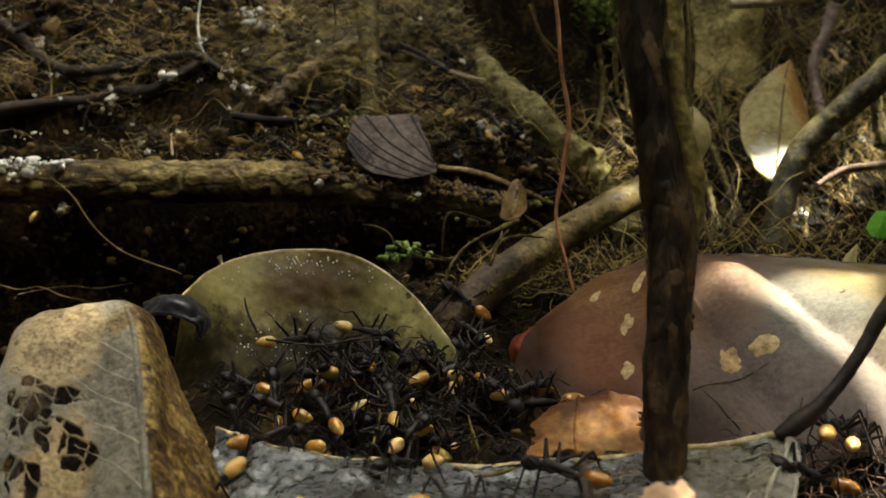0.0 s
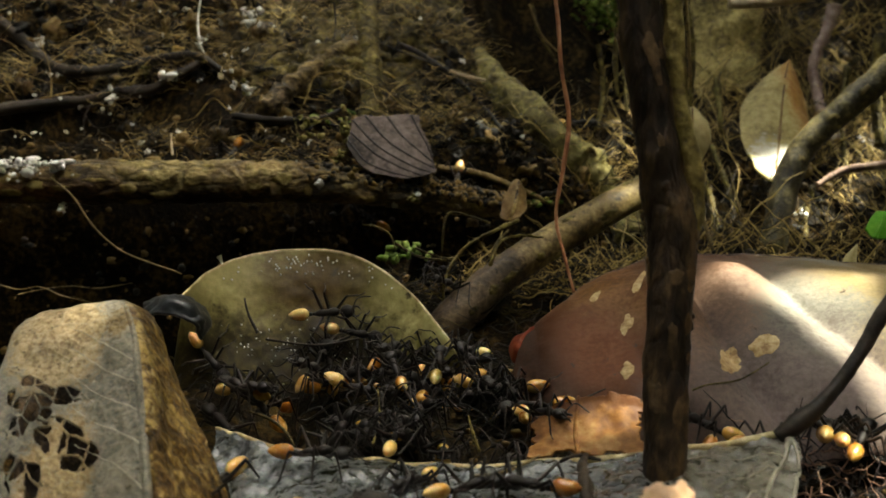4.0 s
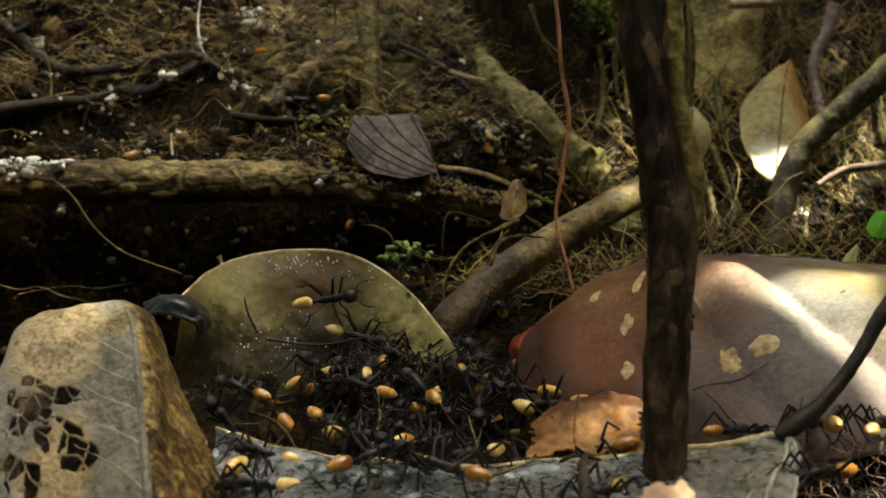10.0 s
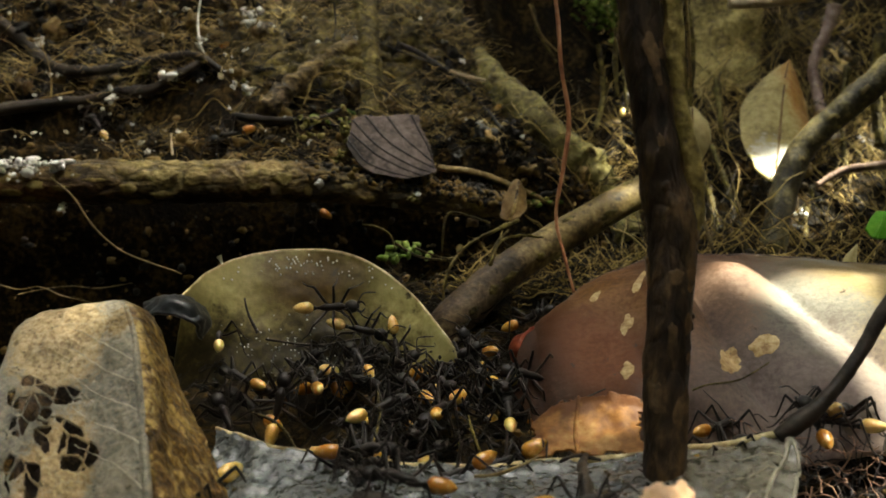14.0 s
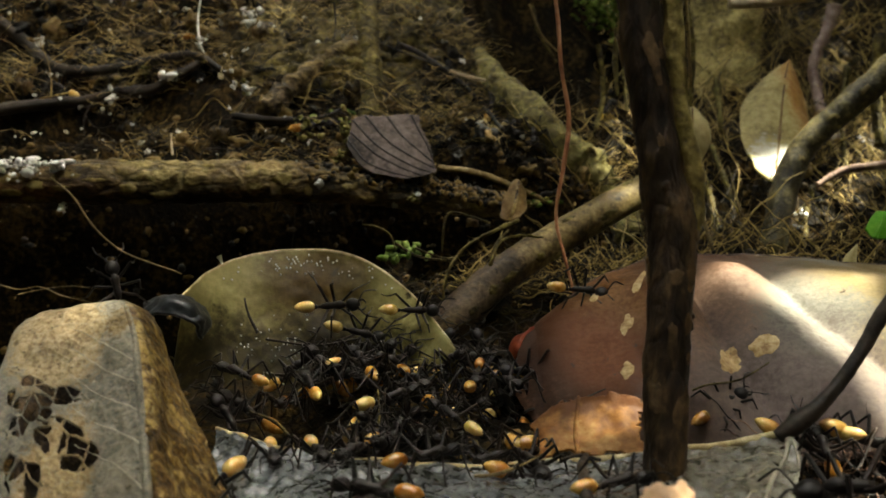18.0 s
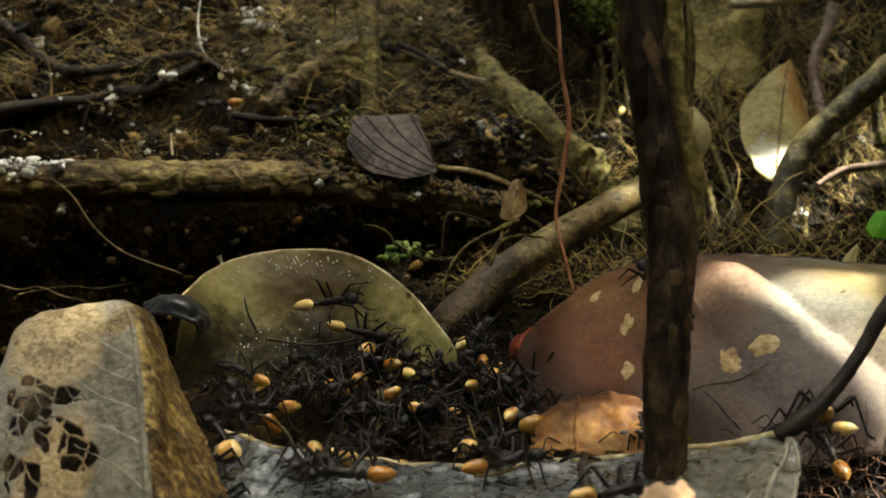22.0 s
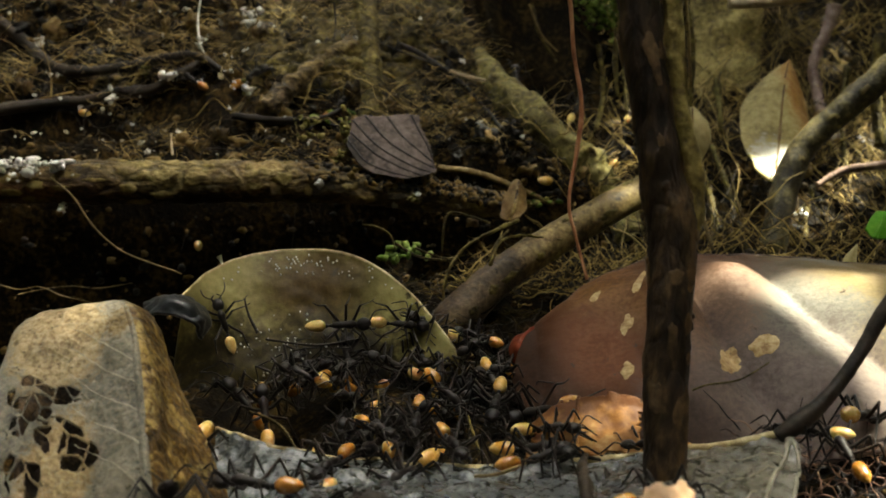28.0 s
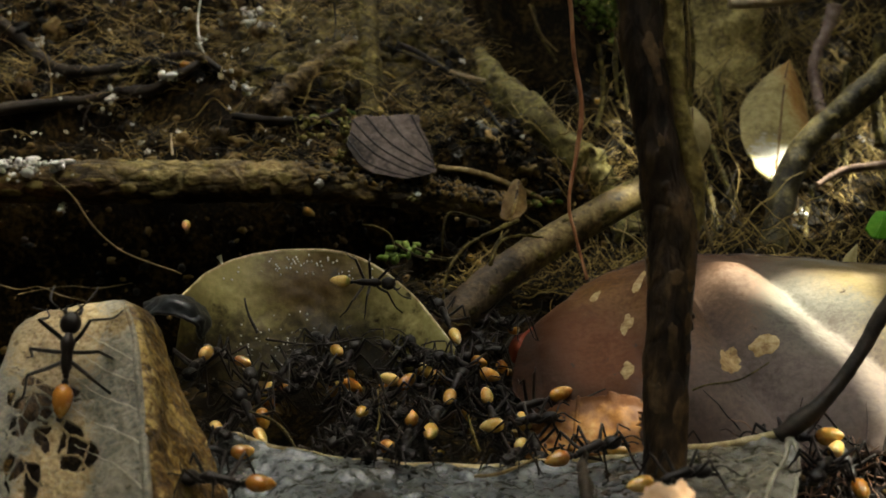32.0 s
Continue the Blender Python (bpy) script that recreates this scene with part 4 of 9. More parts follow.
# ---- unseen leaves, added to close the place and shape the sunlight ----
def add_leaf_screen():
    rnd = random.Random(4)
    mid = Vector((0, 90, 0))
    lit = [(Vector(p), r) for p, r in (
        ((24.2, 84.4, 9.2), 0.1), ((26.7, 84.3, 9.0), 0.7), ((28.2, 82.0, 8.0), 1.3), ((29.6, 79.6, 7.0), 1.5), ((31.0, 77.0, 6.0), 1.5), ((34.0, 75.0, 5.4), 1.8), ((34.6, 84.2, 8.7), 0.3), ((-25.9, 64.6, 11.2), 0.2), ((23.2, 88.4, 9.3), 0.3), ((39.2, 122.6, 11.8), 0.3), ((11.9, 48.9, 9.0), 0.7), ((11.7, 69.8, 2.2), 0.8),
        ((-32.3, 114.4, 13.7), 0.5), ((-21.0, 114.4, 13.7), 0.1), ((17.6, 105.5, 11.5), 0.8), ((-20.5, 146.8, 29.5), 1.5),
        ((65.9, 176.9, 20.0), 2.0), ((53.7, 135.7, 6.5), 2), ((62.7, 153.6, 12.1), 2), ((45.1, 125.5, 5.1), 1.5), ((18.5, 126.7, 10.5), 1.5), ((26.8, 156.7, 14.2), 1.5), ((52.0, 190.9, 27.8), 2), ((27.6, 62.6, 4.6), 2.2), ((31.5, 64.0, 4.8), 1.5), ((31.0, 124.0, 4.6), 1.2), ((56.0, 140.0, 9.0), 1.0), ((-38.0, 136.0, 24.0), 0.4), ((-44.0, 139.0, 25.5), 0.3), ((2.5, 121.5, 14.5), 0.2))]
    pieces = []

    def leaf(at, way, ln, wd):
        turn = way.to_track_quat("Z", "Y").to_matrix() @ Euler((rnd.uniform(-0.5, 0.5), rnd.uniform(-0.5, 0.5), rnd.uniform(0, 6.3))).to_matrix()
        shape = [(-ln / 2, 0, 0), (-ln / 5, -wd / 2, ln / 15), (ln / 5, -wd / 2.4, ln / 15), (ln / 2, 0, -ln / 12), (ln / 5, wd / 2.4, ln / 15), (-ln / 5, wd / 2, ln / 15)]
        pieces.append(([tuple(at + turn @ Vector(c)) for c in shape], [(0, 1, 2, 3), (0, 3, 4, 5)]))

    for k in range(15000):
        el, az = math.asin(rnd.uniform(-0.02, 1)), rnd.uniform(0, 2 * math.pi)
        way = Vector((math.cos(el) * math.cos(az), math.cos(el) * math.sin(az), math.sin(el)))
        at = mid + way * rnd.uniform(380, 470)
        # thin overhead, where the sky shines in
        gap = max(way.dot(Vector((0.1, 0.12, 0.95)).normalized()), 0)
        if rnd.random() < 0.95 * smooth01(0.72, 0.94, gap) or way.dot(SUN_FROM) > 0.96:
            continue
        leaf(at, way, rnd.uniform(26, 52), rnd.uniform(12, 22))
    # small leaves added across the sun, left open over the spots in lit
    side = SUN_FROM.cross(Vector((0, 1, 0))).normalized()
    other = SUN_FROM.cross(side)
    for k in range(9000):
        a, r = rnd.uniform(0, 2 * math.pi), 150 * math.sqrt(rnd.random())
        at = mid + SUN_FROM * rnd.uniform(320, 380) + side * math.cos(a) * r + other * math.sin(a) * r
        ln, wd = rnd.uniform(10, 20), rnd.uniform(5, 9)
        if any(((at - p) - SUN_FROM * (at - p).dot(SUN_FROM)).length < r0 + ln * 0.3 for p, r0 in lit):
            continue
        leaf(at, SUN_FROM, ln, wd)
    v, f = joined(pieces)
    thing("leaf_screen", "unseen leaves added overhead to shade and dapple the floor", "foliage", kind="stuff", verts=v, faces=f, mats=SCREEN_LEAF)


add_leaf_screen()


# ---- roots, straws and scraps on the bank ----
def strand(name, label, pts, r, mat, n=40, rough=0.25, sides=8):
    v, f = tube(pts, r, n, sides, rough, 0.9, len(pts) + r[0])
    return thing(name, label, "root", verts=v, faces=f, mats=mat)


strand("root", "thin black root looping over the bank", [(-63.4, 147.3, 29.4), (-57.5, 145.3, 25.8), (-50.4, 137.5, 22.6), (-43.1, 135.4, 22.5), (-36.7, 136.2, 23.8), (-31.4, 135.3, 24.3), (-27.7, 133.0, 22.5)], [0.9, 0.8, 0.75, 0.7, 0.6, 0.4], BLACK_ROOT, 70)
strand("root", "crooked black root above the log", [(-57.6, 130.7, 17.8), (-50.9, 132.0, 18.5), (-45.6, 133.1, 18.9), (-40.9, 133.4, 19.9), (-36.9, 133.5, 20.3), (-32.6, 134.1, 22.6), (-30.0, 136.3, 24.2)], [0.8, 0.75, 0.7, 0.75, 0.6, 0.4], BLACK_ROOT, 70)
strand("root", "short black root among the fibres", [(-25.8, 127.4, 17.7), (-21.0, 127.5, 17.2), (-15.5, 127.7, 17.2), (-12.2, 129.6, 18.5)], [0.5, 0.5, 0.4, 0.25], BLACK_ROOT)
strand("root", "thin dark root slanting over the bank", [(-7.1, 141.2, 26.0), (-1.8, 136.8, 23.8), (3.3, 133.0, 20.2), (7.1, 123.4, 16.6)], [0.35, 0.3, 0.25], BLACK_ROOT)
strand("root", "upright mossy root on the bank", [(-10.7, 152.4, 33.9), (-9.9, 140.9, 26.8), (-9.2, 135.5, 22.1), (-9.1, 127.7, 17.0)], [1.6, 1.5, 1.4, 1.2], MOSSY_ROOT, 50, 0.3, 14)
strand("bark_strip", "rotting curved strip of bark", [(-21.8, 128.0, 18.1), (-18.8, 132.4, 21.0), (-15.5, 135.4, 23.4), (-11.7, 137.9, 26.1)], [1.5, 1.4, 1.2, 0.9], LOG_BARK, 40, 0.4, 12)
strand("rootlet", "pale bent seedling stalk", [(-54.1, 142.4, 25.6), (-51.3, 137.2, 23.4), (-49.6, 133.1, 20.9), (-49.7, 131.8, 18.9), (-51.6, 132.2, 19.2)], [0.1, 0.09, 0.08, 0.06], OLIVE_FIBRE, 30, 0.2, 6)
strand("rootlet", "pale rootlet hanging before the dark gap", [(-42.1, 110.2, 13.4), (-39.3, 108.6, 11.6), (-36.9, 106.9, 8.9), (-33.9, 105.3, 6.8), (-30.4, 103.0, 6.1), (-26.3, 100.8, 5.4)], [0.13, 0.1, 0.09, 0.07], STICK_BARK, 50, 0.2, 6)
strand("rootlet", "white fungal thread hanging on the bank", [(-33.3, 148.7, 32.4), (-32.5, 141.8, 28.9), (-31.6, 137.7, 26.2), (-30.6, 135.7, 24.6)], [0.06, 0.1, 0.17, 0.08], FUNGUS, 30, 0.5, 7)
strand("rootlet", "grey rootlet spanning the dark gap", [(-44.8, 98.6, 5.2), (-42.0, 98.5, 4.5), (-39.6, 98.0, 4.9), (-37.2, 97.3, 4.2), (-34.1, 96.2, 3.9)], [0.07, 0.06, 0.06, 0.04], STICK_BARK, 40, 0.4, 6)
strand("rootlet", "thin grey rootlet over the dark gap", [(-41.6, 97.4, 4.3), (-39.1, 98.0, 4.7), (-36.5, 98.6, 4.8), (-34.2, 98.5, 4.6), (-30.9, 99.6, 4.8)], [0.05, 0.06, 0.05, 0.03], STICK_BARK, 40, 0.4, 6)
strand("sprout", "tiny white sprout behind the olive leaf", [(-20.3, 93.2, 8.0), (-20.6, 93.4, 8.8), (-20.8, 93.5, 9.3)], [0.12, 0.1, 0.24], FUNGUS, 20, 0.4, 8)
strand("twig", "broken black stalk standing on the grey leaf", [(8.6, 55.5, 4.6), (8.7, 58.2, 4.7), (8.9, 60.7, 4.4), (9.4, 62.7, 4.2)], [0.42, 0.36, 0.3, 0.16], BLACK_ROOT, 30, 0.6)
strand("twig", "thin black stalk across the leaf's rim", [(7.8, 63.0, 3.6), (8.8, 64.0, 3.5), (9.7, 64.0, 3.4), (10.4, 63.0, 3.7)], [0.14, 0.16, 0.15, 0.1], BLACK_ROOT, 24, 0.4, 6)
strand("twig", "thin forked stalk on the grey leaf", [(2.0, 60.5, 3.8), (3.5, 61.0, 3.7), (5.2, 62.5, 3.6), (6.5, 64.0, 3.5)], [0.1, 0.12, 0.1, 0.06], STICK_BARK, 24, 0.4, 6)
strand("straw", "tan straw lying past the veined leaf", [(-0.6, 121.1, 12.5), (4.4, 120.6, 11.8), (8.0, 120.5, 10.4), (13.0, 119.9, 8.3)], [0.38, 0.42, 0.36, 0.3], STICK_BARK, 40, 0.3)
strand("straw", "pale straw on the root", [(0.8, 132.8, 22.6), (3.3, 132.6, 21.9), (5.4, 132.3, 21.5)], [0.22, 0.25, 0.18], PALE_ROOT, 20)
strand("rootlet", "grey-brown rootlet arching over the hollow", [(7.6, 102.0, 10.7), (5.2, 100.5, 10.0), (2.5, 99.0, 8.9), (0.9, 97.0, 7.6), (0.1, 95.0, 5.9), (0.1, 93.5, 3.3)], [0.2, 0.19, 0.17, 0.13], MOSSY_ROOT, 50, 0.3, 7)
strand("rootlet", "grey-brown rootlet looping before the stick", [(11.7, 99.0, 9.4), (9.4, 98.5, 9.8), (7.6, 98.0, 10.1), (5.8, 97.5, 9.8), (4.7, 96.5, 8.5), (5.0, 95.5, 7.4), (6.8, 94.5, 5.2)], [0.1, 0.13, 0.12, 0.1], MOSSY_ROOT, 50, 0.3, 7)
strand("rootlet", "grey rootlet hooked out of the soil", [(4.7, 101.0, 10.6), (2.7, 101.0, 11.3), (0.9, 101.0, 11.7), (0.2, 100.5, 11.0), (0.0, 100.0, 9.4), (-0.1, 99.5, 8.1)], [0.1, 0.13, 0.14, 0.1], MOSSY_ROOT, 50, 0.3, 7)
strand("rootlet", "grey rootlet crossing the soil ledge", [(-2.7, 99.0, 8.6), (-1.3, 98.5, 8.1), (0.3, 98.0, 7.8), (2.1, 98.0, 8.1)], [0.12, 0.12, 0.08], MOSSY_ROOT, 50, 0.3, 7)
strand("rootlet", "grey rootlet standing on the soil ledge", [(-8.0, 100.0, 10.7), (-6.6, 100.0, 10.5), (-5.2, 99.5, 9.8), (-4.7, 99.0, 8.5)], [0.08, 0.1, 0.07], MOSSY_ROOT, 50, 0.3, 7)
strand("rootlet", "grey forked rootlet among the ants", [(-14.5, 72.2, 3.1), (-12.8, 71.6, 2.7), (-11.5, 70.0, 2.5), (-10.2, 66.9, 2.5)], [0.1, 0.13, 0.12, 0.08], MOSSY_ROOT, 30, 0.3, 6)
strand("rootlet", "pale rootlet sticking out of the hollow", [(-5.0, 67.9, 2.3), (-4.7, 71.2, 3.0), (-5.0, 74.5, 3.9)], [0.1, 0.1, 0.06], MOSSY_ROOT, 24, 0.3, 6)
strand("rootlet", "grey rootlet sticking out of the hollow", [(2.6, 67.8, 2.0), (2.1, 70.0, 2.7), (1.9, 72.1, 2.8)], [0.12, 0.1, 0.06], MOSSY_ROOT, 24, 0.3, 6)
strand("rootlet", "dark twiglet standing before the olive leaf", [(-16.0, 85.1, 4.7), (-16.9, 86.0, 6.2), (-17.3, 86.8, 7.3)], [0.14, 0.12, 0.08], BLACK_ROOT, 20, 0.3, 6)
strand("rootlet", "dark twiglet crossing the olive leaf", [(-15.3, 84.9, 4.2), (-10.9, 84.8, 3.7), (-7.1, 85.4, 4.1)], [0.1, 0.12, 0.08], BLACK_ROOT, 24, 0.3, 6)
strand("rootlet", "grey rootlet beside the stick", [(4.4, 93.3, 8.4), (5.1, 94.8, 10.2), (6.2, 96.1, 11.1)], [0.2, 0.18, 0.12], MOSSY_ROOT, 30)
strand("rootlet", "grey rootlet arching near the soil", [(-4.7, 99.6, 8.9), (-2.4, 98.3, 7.9), (0.3, 97.3, 7.8)], [0.15, 0.14, 0.1], MOSSY_ROOT, 30)
strand("rootlet", "hair-thin brown root bent across the reddish leaf", [(18.4, 71.7, 5.0), (19.6, 71.8, 5.4), (22.2, 72.8, 5.4), (25.0, 75.0, 5.9)], [0.09, 0.08, 0.05], MOSSY_ROOT, 30)
strand("root", "pinkish root crossing the litter", [(57.9, 126.5, 12.5), (52.4, 126.3, 11.6), (49.3, 127.1, 10.9), (46.2, 126.6, 9.2)], [0.6, 0.55, 0.5, 0.35], PINK_ROOT, 40, 0.3, 10)
strand("root", "pinkish pale root standing in the litter", [(60.1, 164.2, 29.7), (58.7, 163.1, 25.5), (56.1, 159.9, 21.5), (55.9, 155.4, 16.0), (55.8, 146.9, 11.5)], [1.2, 0.9, 0.8, 0.8, 0.7], PINK_ROOT, 50, 0.4, 10)
strand("stick", "pale stick lying far up the slope", [(46.6, 174.5, 29.5), (53.0, 174.6, 29.9), (60.4, 174.9, 30.9)], [0.9, 0.85, 0.8], PALE_ROOT, 30, 0.2, 10)
for a, b, c, r in (((26.3, 121.6, 32.9), (27.0, 119.8, 26.1), (27.3, 118.1, 19.9), 0.5), ((29.6, 128.1, 30.2), (29.9, 126.5, 24.3), (29.6, 125.1, 19.1), 0.35), ((36.7, 141.1, 20.8), (36.8, 139.2, 17.3), (36.8, 137.3, 14.4), 0.5), ((20.0, 122.5, 28.5), (19.8, 121.5, 24.7), (20.1, 120.5, 20.9), 0.35),
                   ((19.7, 134.2, 25.8), (20.3, 132.7, 20.2), (19.2, 130.4, 15.6), 0.4), ((11.5, 139.6, 30.5), (12.6, 138.6, 26.9), (14.8, 137.7, 23.3), 0.3), ((22.6, 131.0, 29.4), (22.2, 129.4, 23.4), (22.4, 127.0, 18.1), 0.3), ((56.7, 137.6, 27.0), (56.0, 135.7, 19.9), (56.0, 132.8, 13.0), 0.9),
                   ((58.1, 151.6, 21.4), (56.6, 148.0, 15.3), (54.0, 138.0, 9.1), 0.5), ((47.9, 132.5, 7.9), (45.1, 126.5, 4.8), (43.7, 120.6, 2.1), 0.4), ((36.1, 138.8, 12.0), (36.2, 129.4, 7.8), (34.8, 115.9, 4.0), 0.4), ((32.1, 128.1, 10.9), (32.6, 123.0, 7.1), (31.6, 115.8, 3.4), 0.5)):
    strand("rootlet", "pale thin root hanging in the open litter", [a, b, c], [r, r * 0.9, r * 0.7], MOSSY_ROOT, 30, 0.35, 8)

strand("rootlet", "pale hair-thin root hanging behind the twig", [(24.8, 110.0, 32.8), (25.4, 110.0, 28.6), (25.7, 110.0, 25.7), (26.1, 110.0, 23.1)], [0.2, 0.18, 0.15], STICK_BARK, 40, 0.3, 7)
strand("rootlet", "thin pale root curling before the dark hole", [(10.3, 128.0, 31.0), (11.3, 128.0, 28.5), (12.3, 128.0, 26.9), (13.9, 128.0, 25.4)], [0.14, 0.13, 0.09], STICK_BARK, 40, 0.3, 7)
strand("rootlet", "short pale root hanging over the litter", [(32.3, 125.0, 22.6), (32.7, 124.0, 19.9), (33.0, 123.0, 16.8)], [0.16, 0.27, 0.12], MOSS_BARK, 40, 0.3, 7)
strand("rootlet", "thin tan root leaning in the open litter", [(31.0, 112.0, 14.2), (31.4, 110.0, 11.9), (31.8, 108.0, 9.6)], [0.13, 0.12, 0.1], STICK_BARK, 40, 0.3, 7)
strand("rootlet", "thin tan root bent beside the twig", [(26.4, 106.0, 13.3), (26.8, 105.0, 10.5), (27.6, 103.0, 7.2)], [0.2, 0.22, 0.2], STICK_BARK, 40, 0.3, 7)
strand("rootlet", "slender dark rootlet hanging on the bank", [(-14.0, 138.0, 30.9), (-13.8, 137.0, 28.4), (-13.9, 135.0, 26.3)], [0.12, 0.11, 0.08], BLACK_ROOT, 40, 0.3, 7)
strand("rootlet", "thin brown rootlet arching on the bank", [(-7.8, 136.0, 25.8), (-4.6, 135.0, 24.6), (-0.6, 133.5, 23.3), (1.1, 132.5, 22.4)], [0.12, 0.12, 0.1], BLACK_ROOT, 40, 0.3, 7)
strand("rootlet", "short tan rootlet standing on the branch", [(-30.9, 118.0, 17.0), (-30.7, 117.0, 15.9), (-30.4, 116.0, 14.9)], [0.1, 0.13, 0.14], PALE_ROOT, 40, 0.3, 7)

plain_leaf("bark_slab", "grey-brown slab of rotten wood in the bank", [
    [(-27.1, 130.2, 16.6), (-20.3, 132.1, 18.2), (-13.2, 132.6, 18.8), (-5.9, 128.9, 16.8), (2.5, 126.3, 14.8)],
    [(-29.5, 138.0, 21.8), (-20.8, 136.8, 23.1), (-13.3, 134.9, 23.6), (-4.7, 138.0, 21.8), (4.8, 133.3, 18.7)],
    [(-32.2, 146.9, 27.9), (-21.8, 145.1, 28.0), (-12.5, 144.1, 28.1), (-4.1, 142.1, 27.4), (4.0, 145.9, 24.2)],
    [(-35.6, 160.4, 34.7), (-22.8, 153.6, 35.5), (-13.4, 155.9, 35.5), (-5.2, 155.4, 35.5), (1.3, 158.9, 33.9)]], SLAB, 90, 0.6, 1.0, 0.7, 30)
plain_leaf("bark_slab", "olive-brown slab of bark standing in the background", [
    [(39.8, 168.1, 13.1), (44.8, 166.9, 12.8), (50.8, 168.2, 13.6)],
    [(40.6, 174.6, 22.1), (45.9, 173.5, 21.7), (52.2, 174.6, 22.1)],
    [(41.7, 181.4, 31.9), (47.5, 180.3, 31.9), (53.9, 181.4, 31.9)]], OLIVE_SLAB, 30, 0.6, 0.8, 0.2, 33)
curl = thing("dead_leaf", "black shrivelled leaf curled beside the olive leaf", "leaf")
part("blade", *sheet(rumple(patch([
    [(-23.1, 75.9, 9.3), (-20.7, 75.0, 9.8), (-19.0, 74.9, 9.1), (-18.7, 75.5, 7.6)],
    [(-23.3, 77.1, 9.6), (-20.7, 76.3, 10.6), (-18.7, 76.1, 9.7), (-18.2, 76.7, 8.2)],
    [(-24.0, 80.0, 9.1), (-21.6, 80.2, 9.6), (-19.7, 80.0, 8.9), (-18.8, 79.7, 7.8)]], 40, 20), 0.3, 0.9, 3), 0.25), CURLED, curl)


def flakes(name, label, spots, mat, seed, size=(0.2, 0.5)):
    """Little crumbly lumps, each spot a loose handful."""
    rnd = random.Random(seed)
    pieces = []
    for (x, y, z), n, sx, sz in spots:
        for _ in range(n):
            r = rnd.uniform(*size)
            pieces.append(ball((x + rnd.gauss(0, sx), y + rnd.gauss(0, 0.4), z + rnd.gauss(0, sz)), (r * rnd.uniform(0.6, 1.5), r * 0.8, r * rnd.uniform(0.4, 1.2)), 6, 4, 0.9, rnd.random() * 50))
    v, f = joined(pieces)
    return thing(name, label, "fungus", kind="stuff", verts=v, faces=f, mats=mat)


flakes("white_fungus", "white crumbly fungus on bark and soil", [((-43.1, 114.0, 14.1), 14, 0.8, 0.25), ((-47.5, 114.2, 14.2), 22, 1.6, 0.3), ((-45.3, 113.7, 13.1), 8, 1.5, 0.2), ((-54.4, 143.2, 25.5), 5, 0.3, 0.3), ((-42.2, 133.3, 19.5), 7, 0.15, 0.5), ((-34.7, 133.6, 21.6), 8, 0.5, 0.25),
    ((-31.2, 137.6, 25.9), 8, 0.25, 0.4), ((-26.2, 146.4, 28.9), 8, 0.6, 0.5), ((-24.1, 129.9, 20.4), 6, 0.3, 0.5), ((-26.4, 131.8, 20.7), 3, 0.2, 0.2), ((-30.3, 144.6, 28.8), 4, 0.3, 0.4), ((-3.4, 114.5, 10.3), 5, 0.2, 0.3), ((-42.6, 114.2, 9.1), 5, 0.15, 0.4), 
    ((-5.3, 114.3, 9.6), 4, 0.3, 0.2), ((-13.9, 113.0, 12.2), 3, 0.3, 0.1), ((-51.8, 132.8, 19.5), 2, 0.3, 0.1), ((68.8, 189.7, 27.4), 10, 0.6, 0.5), ((61.6, 152.5, 11.0), 6, 0.6, 0.3), ((44.7, 127.4, 5.5), 4, 0.3, 0.15), ((11.4, 125.9, 16.2), 3, 0.4, 0.3)], FUNGUS, 1, (0.14, 0.42))
flakes("white_fungus", "thick white crust of fungus on the branch", [((-42.7, 114.0, 14.1), 9, 0.5, 0.2), ((-46.6, 114.2, 14.4), 8, 0.8, 0.2), ((-48.6, 114.0, 13.8), 7, 0.6, 0.3), ((-44.9, 113.8, 13.3), 4, 0.6, 0.1), ((-47.8, 113.7, 12.5), 3, 0.5, 0.2), ((-34.5, 133.4, 21.8), 6, 0.4, 0.3), ((-25.7, 143.0, 28.3), 5, 0.5, 0.5), ((-32.0, 140.0, 25.7), 4, 0.2, 0.5), ((-54.4, 143.0, 25.3), 4, 0.3, 0.3), ((-41.9, 132.4, 19.2), 4, 0.1, 0.4)], FUNGUS, 5, (0.25, 0.7))


def bank_rootlets(count=34, seed=21):
    """Curly roots that run over the bank, each one a thing."""
    rnd = random.Random(seed)
    for k in range(count):
        x, y, a = rnd.uniform(-58, 6), rnd.uniform(121, 152), rnd.uniform(-0.6, 0.6) + rnd.choice((0, math.pi))
        pts = []
        for i in range(rnd.randint(5, 8)):
            pts.append((x, y, height(x, y) + rnd.uniform(0.9, 2.0)))
            a += rnd.uniform(-0.9, 0.9)
            x, y = x + math.cos(a) * 2.6, y + math.sin(a) * 1.6
        r = rnd.uniform(0.05, 0.15)
        pale = rnd.random() < 0.45
        ob = strand("rootlet", "curly tan rootlet lying on the bank" if pale else "curly dark rootlet lying on the bank", pts, [r, r, r * 0.8, r * 0.4], OLIVE_FIBRE if pale else BLACK_ROOT, 36, 0.35, 6)
        tagged(ob, group="rootlets on the bank")


def scrap(at, ln, wd, turn, tilt, mat, label, seed):
    """A small curled piece of dead leaf that lies where it fell."""
    m = Matrix.Translation(at) @ pose(0, 0, 0, tilt, turn, turn * 3)
    grid = [[tuple(m @ Vector(((i - 1) * ln * (1 - 0.35 * abs(j - 1)), 0.4 * abs(i - 1), (j - 1) * wd))) for i in range(3)] for j in range(3)]
    plain_leaf("leaf_scrap", label, grid, mat, 34, 0.15, 0.35, 0.8, seed, 0.5, mat, ragged=0.22)


